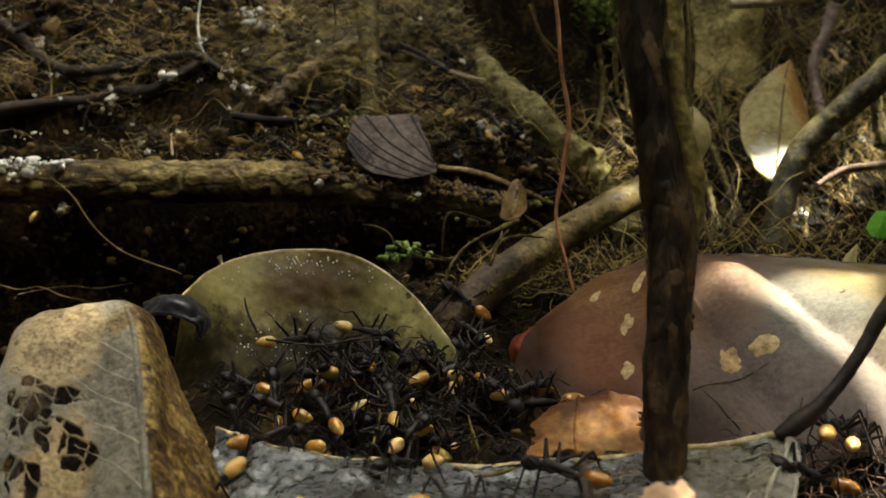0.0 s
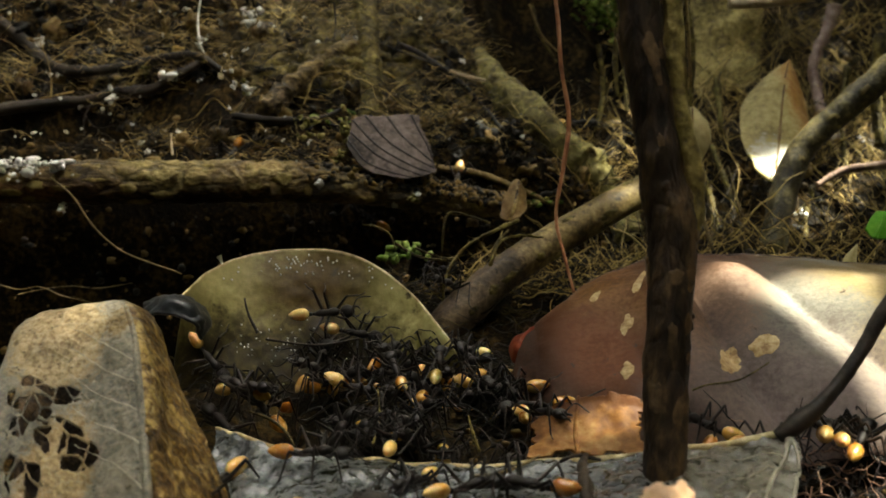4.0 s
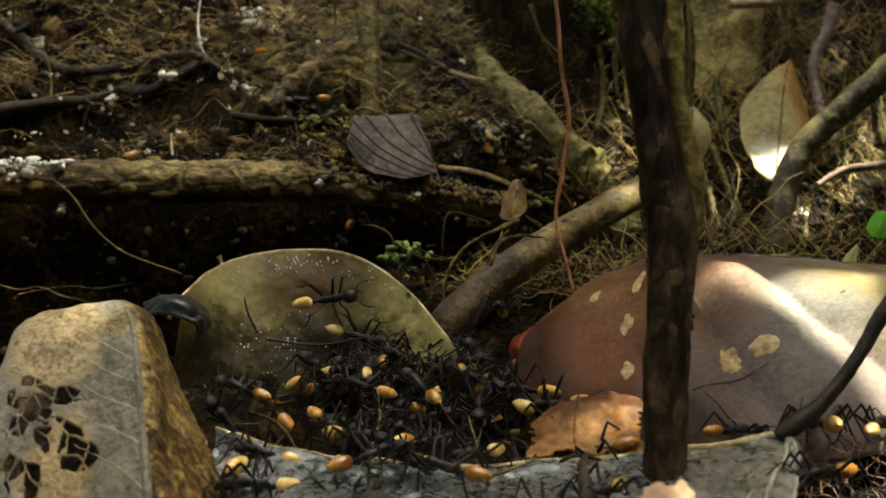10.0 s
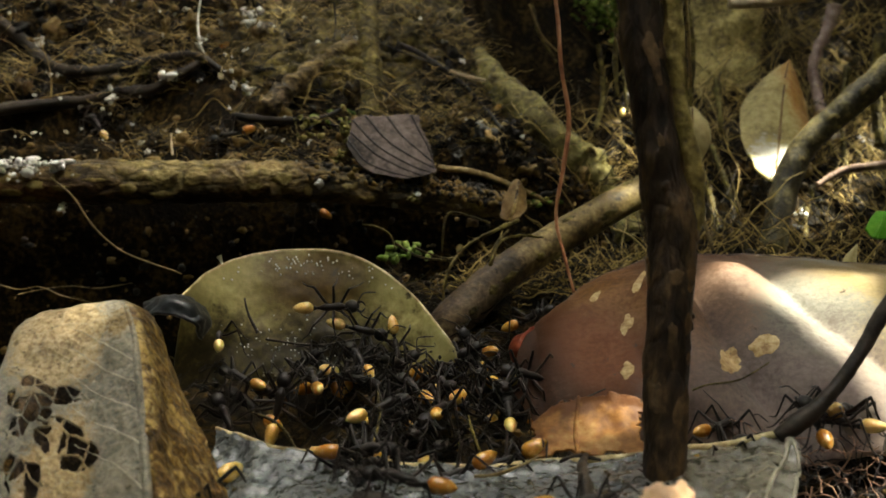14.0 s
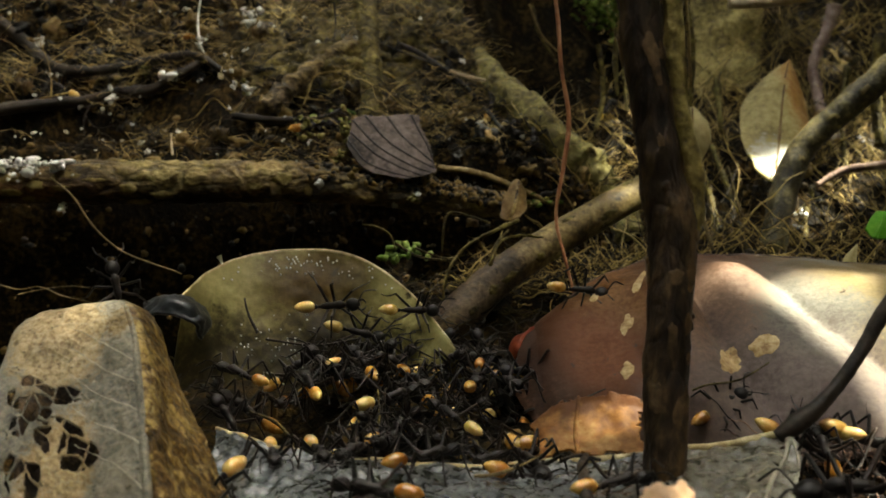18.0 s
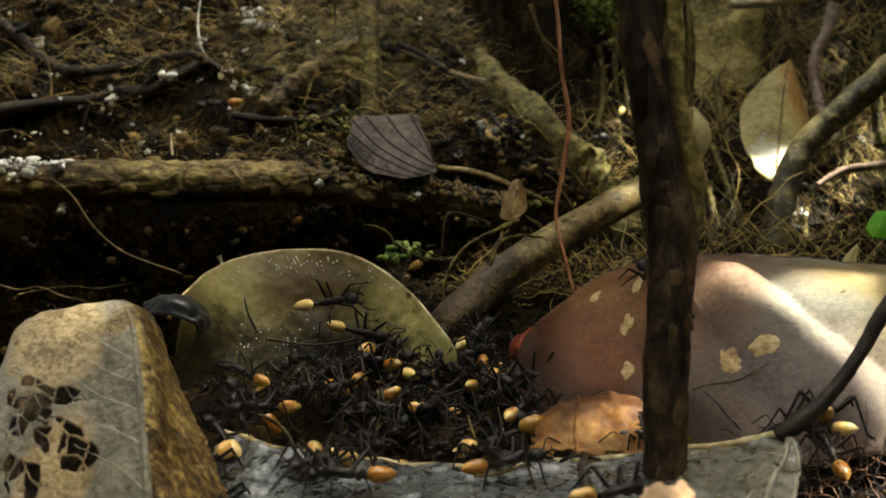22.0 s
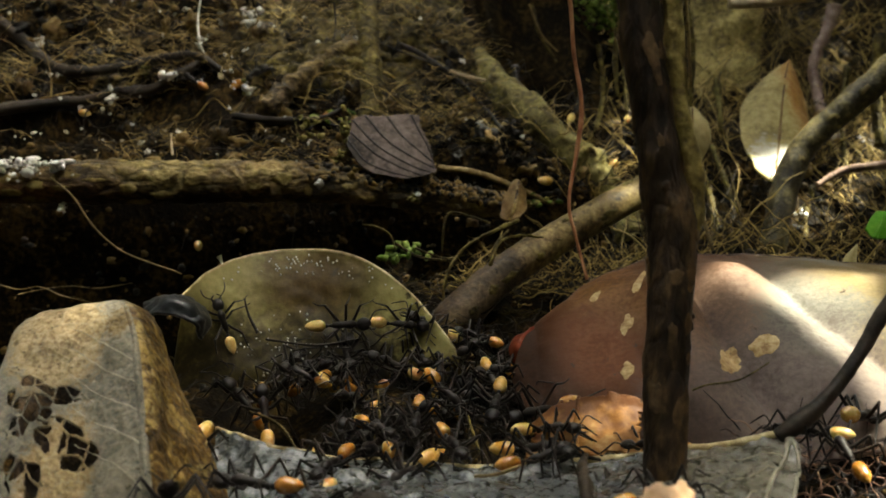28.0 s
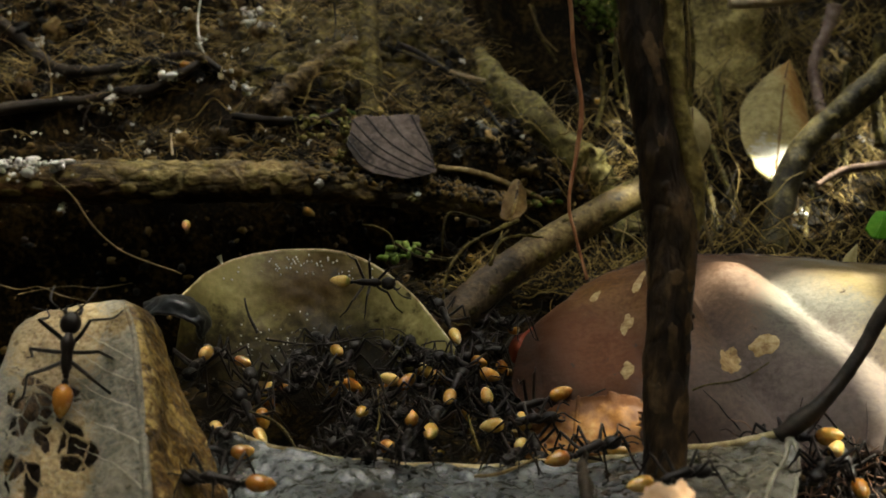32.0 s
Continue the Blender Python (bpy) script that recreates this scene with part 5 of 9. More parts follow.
bank_rootlets()
scrap((-12.4, 122.0, 14.0), 1.3, 1.0, 10, -20, ORANGE_LEAF, "curled orange-brown leaf scrap beside the log", 51)
scrap((-16.1, 127.7, 17.1), 1.2, 0.6, -15, -10, PALE_LEAF, "small yellowish leaf scrap on soil", 52)
scrap((5.7, 121.8, 16.2), 1.5, 0.8, 20, -30, ORANGE_LEAF, "reddish leaf scrap on the bank", 53)
scrap((-53.0, 133.3, 20.5), 1.6, 0.9, -10, -20, ORANGE_LEAF, "reddish-brown leaf scrap on dark soil", 54)
scrap((-9.6, 122.1, 14.6), 0.9, 0.8, 25, -20, ORANGE_LEAF, "torn orange leaf scrap by the veined leaf", 55)
scrap((-38.2, 134.9, 22.5), 0.8, 0.5, 5, -30, PALE_LEAF, "pale leaf scrap caught on a root", 56)
scrap((-28.2, 133.0, 22.3), 0.7, 0.6, -25, -10, PALE_LEAF, "little pale leaf scrap on the bank", 57)
scrap((1.1, 120.0, 9.4), 1.4, 0.7, 15, -20, MOSSY_ROOT, "brown leaf scrap below the straw", 58)


def flecks(count=170, seed=8):
    """Bits of white mould and chaff scattered over the bank, in place of glints too."""
    rnd = random.Random(seed)
    spots = []
    for _ in range(count):
        x, y = rnd.uniform(-65, 10), rnd.uniform(121, 160)
        spots.append(((x, y, height(x, y) + 1.3), rnd.choice((1, 1, 2, 3)), 0.2, 0.15))
    flakes("white_mould", "white mould and chaff scattered on soil", spots, FUNGUS, 3, (0.09, 0.26))


flecks()
flakes("lichen", "yellow-green lichen crumbs and chaff", [((-11.4, 121.5, 17.2), 22, 0.4, 1.0), ((-15.9, 122.5, 17.9), 16, 0.9, 0.5), ((-15.6, 121.5, 16.2), 10, 0.6, 0.5), ((-12.0, 119.5, 14.2), 10, 0.6, 0.4), ((-24.3, 131.0, 20.4), 10, 0.5, 0.6), ((-37.9, 134.0, 22.6), 6, 0.4, 0.4), ((10.4, 110.0, 10.9), 8, 0.6, 0.5), ((-3.5, 112.5, 10.7), 6, 0.4, 0.3)], LICHEN, 6, (0.12, 0.4))
flakes("moss", "tufts of green moss", [((24.2, 169.3, 29.5), 130, 1.6, 1.6), ((27.7, 173.9, 27.2), 40, 0.5, 1.5), ((-4.0, 99.6, 8.6), 13, 0.9, 0.4), ((-2.0, 98.9, 8.0), 8, 0.8, 0.25), ((-5.2, 98.8, 7.7), 8, 0.5, 0.2), ((-11.4, 128.4, 16.9), 16, 0.5, 0.8), ((11.7, 120.2, 8.4), 12, 0.8, 0.5), ((-15.6, 128.5, 17.2), 8, 0.8, 0.5)], MOSS, 2, (0.15, 0.5))


# ---- litter ----
def fibres(name, label, count, area, length, radius, mat, seed, lift=0.6, droop=0.0, ok=None, sides=4, upright=0.0, curl=0.7):
    rnd = random.Random(seed)
    pieces = []
    while len(pieces) < count:
        x, y = rnd.uniform(area[0], area[1]), rnd.uniform(area[2], area[3])
        if ok and not ok(x, y):
            continue
        ln, a = rnd.uniform(*length), rnd.uniform(0, 6.3)
        z0, n, pts = height(x, y) + rnd.uniform(-0.3, lift), 8, []
        bend, rise = rnd.uniform(-1.2, 1.2), rnd.uniform(-0.15, 0.3) + upright * rnd.uniform(0.2, 1)
        for i in range(n):
            pts.append((x, y, max(z0, height(x, y) - 0.1) if upright < 0.5 else z0))
            a += bend / n + rnd.uniform(-curl, curl)
            st = ln / n
            x, y, z0 = x + math.cos(a) * st * 0.8, y + math.sin(a) * st, z0 + (rise + rnd.uniform(-0.5, 0.6)) * st - droop * i * 0.1
        r = rnd.uniform(*radius)
        pieces.append(tube(pts, [r, r * 0.9, r * 0.5], 12, sides, caps=False))
    v, f = joined(pieces)
    return thing(name, label, "roots", kind="stuff", verts=v, faces=f, mats=mat)


def hollow(x, y):
    return math.hypot((x - 14.5) / 11, (y - 157) / 26) < 1


def dark_gap(x, y):
    """Litter left off: bare dark soil stands in for shaded cavities under black roots."""
    return math.hypot((x + 52) / 15, (y - 127.5) / 5.5) < 1 or math.hypot((x + 30) / 9, (y - 131) / 3) < 1


def patchy(x, y):
    return not dark_gap(x, y) and noise.noise(Vector((x * 0.09, y * 0.12, 4))) > 0.05 - 0.3 * smooth01(-30, 0, x)


fibres("root_fibres", "tangle of fine brown rootlets on the bank", 6200, (-72, 18, 122, 165), (2, 10), (0.018, 0.065), BANK_FIBRE, 1, 1.5, ok=lambda x, y: patchy(x, y) and not hollow(x, y) and math.hypot((x - 15) / 5, (y - 122) / 8) > 1, curl=0.55)
fibres("root_fibres", "hair-fine pale rootlets over the bank", 2400, (-68, 10, 121, 152), (1, 4), (0.012, 0.034), BANK_FIBRE, 11, 1.9, ok=lambda x, y: not dark_gap(x, y) and not hollow(x, y), curl=0.6, upright=0.25)
fibres("root_fibres", "broken twigs and straws in front of the stalk", 620, (20, 44, 53, 70), (1.5, 6), (0.02, 0.08), REDDISH_FIBRE, 6, 3.2, upright=0.4, curl=0.22)
fibres("root_fibres", "loose tan rootlets hanging and lying in litter", 3400, (13, 78, 106, 190), (3, 13), (0.025, 0.1), OLIVE_FIBRE, 2, 1.8, upright=0.7, curl=0.5, ok=lambda x, y: not hollow(x, y) and not (y > 122 and 30 < x < 52 and y < 140))
fibres("root_fibres", "thin grey rootlets on the soil ledge", 260, (-55, 25, 92, 106), (3, 12), (0.025, 0.08), MOSSY_ROOT, 3, 0.8)
fibres("root_fibres", "tangled grey-brown rootlets below the log", 420, (2, 24, 97, 116), (2, 8), (0.025, 0.09), OLIVE_FIBRE, 5, 2.2, upright=0.3, curl=0.6)
fibres("root_fibres", "dark rootlets on the floor of the hollow", 600, (-30, 26, 70, 104), (2, 8), (0.04, 0.12), BLACK_ROOT, 4, 1.0, ok=lambda x, y: math.hypot((x + 14) / 7, (y - 78) / 9) > 1)


def crumbs(name, label, count, area, size, mat, seed, lift=0.1):
    rnd = random.Random(seed)
    pieces = []
    for _ in range(count):
        x, y = rnd.uniform(area[0], area[1]), rnd.uniform(area[2], area[3])
        if math.hypot((x + 14) / 7, (y - 78) / 9) < 1:
            continue
        if hollow(x, y) or (dark_gap(x, y) and rnd.random() < 0.8):
            continue
        if 92 < y < 112 and x < 25 and rnd.random() < 0.85:
            continue
        if y > 121 and x < 18 and not patchy(x, y) and rnd.random() < 0.7:
            continue
        r = rnd.uniform(*size) * rnd.uniform(0.5, 1)
        pieces.append(ball((x, y, height(x, y) + r * 0.4 + lift), (r * rnd.uniform(0.7, 1.4), r * rnd.uniform(0.7, 1.4), r * rnd.uniform(0.5, 1)), 6, 4, 0.9, rnd.random() * 50))
    v, f = joined(pieces)
    return thing(name, label, "soil", kind="stuff", verts=v, faces=f, mats=mat)


def clumps(count=520, seed=12):
    """Ragged clods of humus that stick out of the bank."""
    rnd = random.Random(seed)
    pieces = []
    for _ in range(count):
        x, y = rnd.uniform(-70, 18), rnd.uniform(121, 162)
        if hollow(x, y) or dark_gap(x, y):
            continue
        r = rnd.uniform(0.4, 1.15) ** 1.3
        pieces.append(ball((x, y, height(x, y) + r * rnd.uniform(0.0, 0.5)), (r * rnd.uniform(0.7, 1.2), r * rnd.uniform(0.7, 1.2), r * rnd.uniform(0.6, 1.2)), 14, 10, 1.7, rnd.random() * 90))
    v, f = joined(pieces)
    thing("humus_clods", "ragged dark clods of humus on bank", "soil", kind="stuff", verts=v, faces=f, mats=CRUMB)


def log_dirt(count=520, seed=31):
    """Soil, chaff and rootlet ends caught on the log's dark end."""
    rnd = random.Random(seed)
    line, pieces = spline(LOG, 200), []
    for _ in range(count):
        k = int(199 * (0.5 + 0.5 * rnd.random() ** 0.8))
        x, y, z = line[k]
        r, a = 2.3 - 0.9 * max(0, k / 199 - 0.5) * 2, rnd.uniform(0.3, 2.3)
        s0 = rnd.uniform(0.1, 0.45)
        pieces.append(ball((x, y - math.cos(a) * r, z + math.sin(a) * r), (s0 * rnd.uniform(0.6, 1.6), s0, s0 * rnd.uniform(0.5, 1.2)), 6, 4, 0.9, rnd.random() * 50))
    v, f = joined(pieces)
    thing("log_dirt", "dark soil and chaff caught on the branch", "soil", kind="stuff", verts=v, faces=f, mats=CRUMB)


log_dirt()
clumps()
crumbs("soil_crumbs", "dark soil crumbs and bits of rotten bark", 5200, (-70, 20, 95, 162), (0.12, 0.7), CRUMB, 1)
crumbs("soil_crumbs", "crumbs of soil in the open litter", 1800, (12, 80, 98, 190), (0.2, 1.0), CRUMB, 2)
crumbs("soil_crumbs", "fine crumbs on the floor of the hollow", 1500, (-40, 55, 60, 98), (0.15, 0.6), CRUMB, 3)


# ---- ants ----
def ant_meshes():
    M = {}
    M["gaster"] = mesh("gaster", *tube([(0, -1.0, -0.05), (0, -0.5, 0.0), (0, 0, 0.0), (0, 0.5, 0.0), (0, 0.95, -0.06)], [0.03, 0.2, 0.32, 0.4, 0.455, 0.5, 0.53, 0.55, 0.56, 0.55, 0.51, 0.43, 0.3, 0.05], 30, 14), ANT_GASTER)
    M["petiole"] = mesh("petiole", *joined([ball((0, 1.02, -0.08), (0.2, 0.25, 0.24), 8, 6), ball((0, 1.4, -0.1), (0.17, 0.24, 0.26), 8, 6)]), ANT_DARK)
    M["mesosoma"] = mesh("mesosoma", *tube([(0, 1.5, 0.0), (0, 2.0, 0.1), (0, 2.6, 0.2), (0, 3.2, 0.3), (0, 3.75, 0.22)], [0.2, 0.34, 0.3, 0.42, 0.18], 18, 12, 0.05), ANT_DARK)
    M["head"] = mesh("head", *ball((0, 4.35, 0.2), (0.62, 0.68, 0.46), 14, 9, 0.06), ANT_DARK)
    for s in (-1, 1):
        M["mandible", s] = mesh("mandible", *tube([(s * 0.38, 4.85, 0.1), (s * 0.45, 5.25, 0.0), (s * 0.12, 5.55, -0.05)], [0.13, 0.09, 0.03], 10, 6), ANT_DARK)
        M["antenna", s] = mesh("antenna", *tube([(s * 0.2, 4.85, 0.4), (s * 0.95, 5.35, 0.9), (s * 1.2, 5.9, 0.55), (s * 1.25, 6.5, 0.1)], [0.06, 0.055, 0.07, 0.05], 16, 6), ANT_LEG)
        for k, (y0, dx, dy) in enumerate(((3.3, 2.0, 1.7), (2.7, 2.4, 0.1), (2.15, 2.3, -2.0))):
            # origin of a leg is its hip
            hip = [(0, 0, 0), (s * dx * 0.22, dy * 0.2, 0.25), (s * dx * 0.55, dy * 0.5, 1.0), (s * dx * 0.62, dy * 0.58, 0.95), (s * dx * 0.9, dy * 0.88, -0.9), (s * dx * 1.0, dy * 1.05, -1.3), (s * dx * 1.15, dy * 1.25, -1.45)]
            M["leg", s, k] = (mesh("leg", *tube(hip, [0.12, 0.14, 0.11, 0.09, 0.07, 0.05, 0.04], 22, 6), ANT_LEG), (s * 0.25, y0, 0.05))
    return M


ANT = ant_meshes()
WALKERS = []


def army_ant(size=1.0):
    ant = thing("army_ant", "black army ant with a glossy amber abdomen", "ant", "army ants in the hollow")
    legs, head = [], None
    for key, me in ANT.items():
        name = key if isinstance(key, str) else key[0]
        data, at = me if isinstance(me, tuple) else (me, (0, 0, 0))
        ob = new(name, data)
        if name in ("mandible", "antenna"):
            ob.parent = head
            continue
        ob.parent = ant
        ob.location = Vector(at) * MM * size
        ob.scale = (size, size, size)
        if name == "head":
            head = ob
        if name == "leg":
            legs.append((ob, key[1], key[2], Vector(at) * MM * size))
        if name == "gaster":
            tagged(ob, "glossy amber abdomen")
    WALKERS.append((ant, legs))
    return ant


def crawl(rows):
    return [(t, pose(x * MM, y * MM, z * MM, pitch, roll, yaw)) for t, x, y, z, pitch, roll, yaw in rows]


def step_legs(seed=3):
    """Legs swing back and forth about their hips, three and three in turn."""
    rnd = random.Random(seed)
    for ant, legs in WALKERS:
        rate, lag = rnd.uniform(1.0, 1.5), rnd.uniform(0, 6)
        for leg, s, k, at in legs:
            ph = lag + (math.pi if (k + (s > 0)) % 2 else 0)
            rest = rnd.uniform(-12, 12)
            rows = []
            for i in range(65):
                t = i * 0.5
                w = math.sin(ph + t * rate * 4.4)
                rows.append((t, Matrix.Translation(at) @ pose(0, 0, 0, 0, s * (rest + 7 * math.cos(ph + t * 2.1)), 16 * w)))
            walk(leg, rows)


def huddle(count=38, seed=9):
    """Ants packed in the hollow that shift a little where they stand."""
    rnd = random.Random(seed)
    for k in range(count):
        while True:
            x, y = rnd.uniform(-18, 13), rnd.uniform(69, 87)
            if k >= count - 12:
                x, y = rnd.uniform(-14, 3), rnd.uniform(82, 85)
            if math.hypot((x + 3) / 16, (y - 77) / 9) < 1 and x > -17 + (y - 69) * 0.1:
                break
        yaw, z = rnd.uniform(-180, 180), rnd.uniform(-0.6, 0.5) + (1.2 if k >= count - 12 else 0)
        rows, t = [], 0.0
        while t < 32:
            rows.append((t, x, y, z, rnd.uniform(18, 42), 0, yaw))
            t += rnd.uniform(1.2, 2.4)
            x, y, yaw = x + rnd.uniform(-0.7, 0.7), y + rnd.uniform(-0.5, 0.5), yaw + rnd.uniform(-22, 22)
        rows.append((32.0, x, y, z, 30, 0, yaw))
        walk(army_ant(rnd.uniform(0.85, 1.05)), crawl(rows))


def leaf_traffic(seed=17):
    """Ants that cross the grey leaf in front of the hollow."""
    rnd = random.Random(seed)
    for u0, u1, v0, size in ((0.06, 0.5, 0.72, 0.95), (0.58, 0.16, 0.45, 1.0), (0.34, 0.62, 0.3, 0.92)):
        steps, rows, u = 17, [], u0
        pause = rnd.sample(range(1, steps), 6)
        spots = []
        for i in range(steps):
            spots.append(on_sheet(FRONT, u, min(0.93, max(0.15, v0 + 0.08 * math.sin(i * 0.9 + seed * u0))), 0))
            if i not in pause:
                u += (u1 - u0) / (steps - 7)
        way = -80 if u1 > u0 else 80
        for i, p in enumerate(spots):
            lean = rnd.uniform(-18, 18)
            rows.append((i * 2.0, p[0], p[1], p[2] + 1.3 * size, rnd.uniform(-5, 5), 0, way + lean))
        walk(army_ant(size), crawl(rows))


def motions():
    aside = Matrix.Translation((0.00115, 0, 0.0012))
    still = Matrix.Identity(4)
    walk(hanging, [(0.0, still), (24.0, still), (24.5, aside @ pose(-0.0003, 0, -0.0005)), (25.0, aside), (32.0, aside)])
    walk(army_ant(0.98), crawl([(0, -15.4, 85.8, 3.6, 9, 61, -82), (0.5, -15.6, 86.6, 4.2, 9, 61, -82), (1, -15.8, 86.6, 4.2, 9, 61, -82), (1.5, -15.7, 87.1, 5.0, 3, 62, -88), (2, -15.5, 87.1, 5.0, 13, 61, -78), (2.5, -14.0, 87.4, 5.6, 16, 60, -75), (3, -12.9, 87.3, 5.4, 10, 61, -80), (3.5, -12.7, 87.4, 5.5, 9, 61, -82), (5.5, -12.6, 87.5, 5.7, 5, 62, -86), (6, -12.8, 87.6, 5.9, 8, 62, -83), (6.5, -13.0, 87.5, 5.9, 11, 61, -80), (7, -12.9, 87.9, 6.5, 8, 61, -83), (7.5, -12.8, 88.3, 7.3, 16, 60, -75), (8, -12.9, 88.1, 6.9, 6, 62, -85), (8.5, -12.6, 88.2, 7.1, 2, 62, -88), (9, -12.6, 88.0, 6.7, 14, 60, -77), (9.5, -12.7, 87.8, 6.3, 14, 60, -77), (10, -12.4, 87.9, 6.5, 15, 60, -76), (10.5, -12.2, 87.7, 6.1, 7, 62, -83), (11, -12.2, 87.9, 6.5, 13, 61, -78), (11.5, -12.2, 88.0, 6.6, 6, 62, -84), (12, -12.2, 88.0, 6.6, 3, 62, -87), (12.5, -12.2, 88.0, 6.6, 2, 62, -88), (13, -12.1, 87.5, 5.9, 10, 61, -81), (13.5, -12.2, 87.6, 5.9, 12, 61, -79), (14, -12.3, 87.7, 6.1, 3, 62, -87), (14.5, -12.3, 87.7, 6.1, 5, 62, -85), (16.5, -12.2, 87.7, 6.2, 6, 62, -85), (17, -12.2, 87.7, 6.2, 7, 62, -83), (17.5, -12.2, 87.7, 6.2, 3, 62, -88), (18, -12.2, 87.7, 6.2, 5, 62, -85), (18.5, -12.2, 87.7, 6.2, 6, 62, -85), (19, -12.3, 87.8, 6.3, 10, 61, -81), (19.5, -12.3, 87.8, 6.3, 7, 62, -84), (20, -12.4, 87.8, 6.3, 8, 61, -82), (20.5, -12.3, 87.8, 6.3, 4, 62, -86), (21, -12.3, 87.8, 6.3, 13, 61, -78), (21.5, -12.3, 87.8, 6.3, 12, 61, -79), (22, -12.3, 87.8, 6.3, 15, 60, -76), (22.5, -12.4, 87.8, 6.3, 7, 62, -83), (23, -12.4, 87.8, 6.3, 16, 60, -76), (23.5, -12.4, 87.8, 6.3, 5, 62, -85), (24, -12.3, 88.2, 7.1, 6, 62, -85), (24.5, -12.3, 88.9, 8.7, 2, 62, -88), (25, -12.1, 88.8, 8.5, 3, 62, -87), (25.5, -11.5, 88.6, 7.9, 5, 62, -85), (27.5, -11.4, 86.9, 4.7, 14, 61, -77), (28, -11.2, 86.9, 4.7, 4, 62, -86), (28.5, -11.2, 86.6, 4.1, 3, 62, -87), (29, -11.3, 86.9, 4.6, -3, 62, -93), (29.5, -10.9, 86.6, 4.2, -2, 62, -92), (30, -11.7, 86.4, 3.8, -4, 62, -94), (30.5, -11.2, 86.6, 4.2, 5, 62, -85), (31, -10.4, 87.0, 4.8, 9, 61, -82), (31.5, -9.8, 87.5, 5.9, 2, 62, -88), (32, -9.1, 88.7, 8.3, -8, 62, -97)]))
    walk(army_ant(0.93), crawl([(0, -8.8, 86.9, 4.7, -23, 57, -112), (0.5, -9.7, 86.7, 4.3, -20, 59, -109), (1, -9.4, 87.3, 5.4, -29, 55, -118), (1.5, -9.2, 87.9, 6.5, -18, 59, -106), (2, -10.2, 87.2, 5.3, -19, 59, -108), (2.5, -9.7, 87.0, 4.9, -21, 58, -109), (3, -9.3, 87.2, 5.2, -24, 57, -113), (3.5, -9.6, 86.9, 4.6, -22, 58, -111), (5.5, -10.3, 86.8, 4.5, -22, 58, -111), (6, -10.3, 86.8, 4.5, -21, 58, -110), (6.5, -10.8, 86.7, 4.4, -20, 59, -109), (7, -10.3, 86.9, 4.6, -22, 58, -111), (7.5, -10.0, 86.7, 4.3, -29, 55, -118), (8, -9.9, 86.8, 4.6, -22, 58, -111), (8.5, -9.9, 86.7, 4.4, -20, 59, -109), (9, -9.5, 86.7, 4.4, -17, 60, -106), (9.5, -9.6, 86.8, 4.4, -26, 56, -115), (10, -9.5, 86.7, 4.4, -28, 55, -117), (10.5, -9.5, 86.6, 4.2, -24, 57, -113), (11, -9.3, 86.7, 4.3, -21, 58, -110), (11.5, -9.4, 86.8, 4.5, -19, 59, -108), (12, -9.4, 86.8, 4.6, -25, 57, -114), (12.5, -9.4, 86.8, 4.6, -28, 55, -117), (13, -9.5, 86.9, 4.6, -18, 59, -107), (13.5, -9.5, 86.9, 4.8, -26, 56, -115), (14, -9.4, 87.0, 4.9, -26, 56, -115), (14.5, -9.4, 87.0, 4.9, -21, 58, -110), (16.5, -9.4, 86.9, 4.8, -18, 59, -107), (17, -9.4, 86.9, 4.6, -29, 55, -118), (17.5, -9.5, 86.9, 4.6, -30, 55, -118), (18, -9.6, 86.9, 4.7, -26, 56, -115), (18.5, -9.6, 86.9, 4.6, -28, 55, -117), (19, -9.7, 86.8, 4.5, -19, 59, -107), (19.5, -9.5, 87.0, 4.8, -29, 55, -118), (20, -9.4, 87.0, 4.8, -21, 58, -110), (20.5, -9.4, 86.9, 4.8, -17, 60, -106), (21, -9.5, 86.9, 4.8, -24, 57, -112), (21.5, -9.4, 87.0, 4.8, -24, 57, -112), (22, -9.4, 86.9, 4.7, -26, 56, -115), (22.5, -9.5, 86.9, 4.8, -23, 58, -112), (23, -9.5, 86.9, 4.8, -25, 57, -113), (23.5, -9.4, 86.9, 4.8, -29, 55, -118), (24, -9.9, 86.6, 4.1, -28, 55, -117), (24.5, -10.4, 86.8, 4.6, -17, 60, -106), (25, -9.2, 86.5, 4.0, -16, 60, -105), (27.5, -7.2, 87.5, 5.8, -10, 61, -100), (28, -5.8, 87.1, 5.0, -11, 61, -100), (28.5, -4.1, 85.6, 3.6, -17, 60, -106), (29, -4.2, 84.9, 3.4, -23, 0, -100), (29.5, -4.2, 84.4, 3.3, -27, 0, -96), (30, -4.2, 82.3, 3.0, -19, 0, -89), (30.5, -4.5, 81.3, 3.0, -24, 0, -80), (31, -4.4, 78.1, 3.0, -26, 0, -75), (31.5, -4.4, 78.1, 3.0, -21, 0, -68), (32, -4.3, 78.8, 3.0, -28, 0, -70)]))
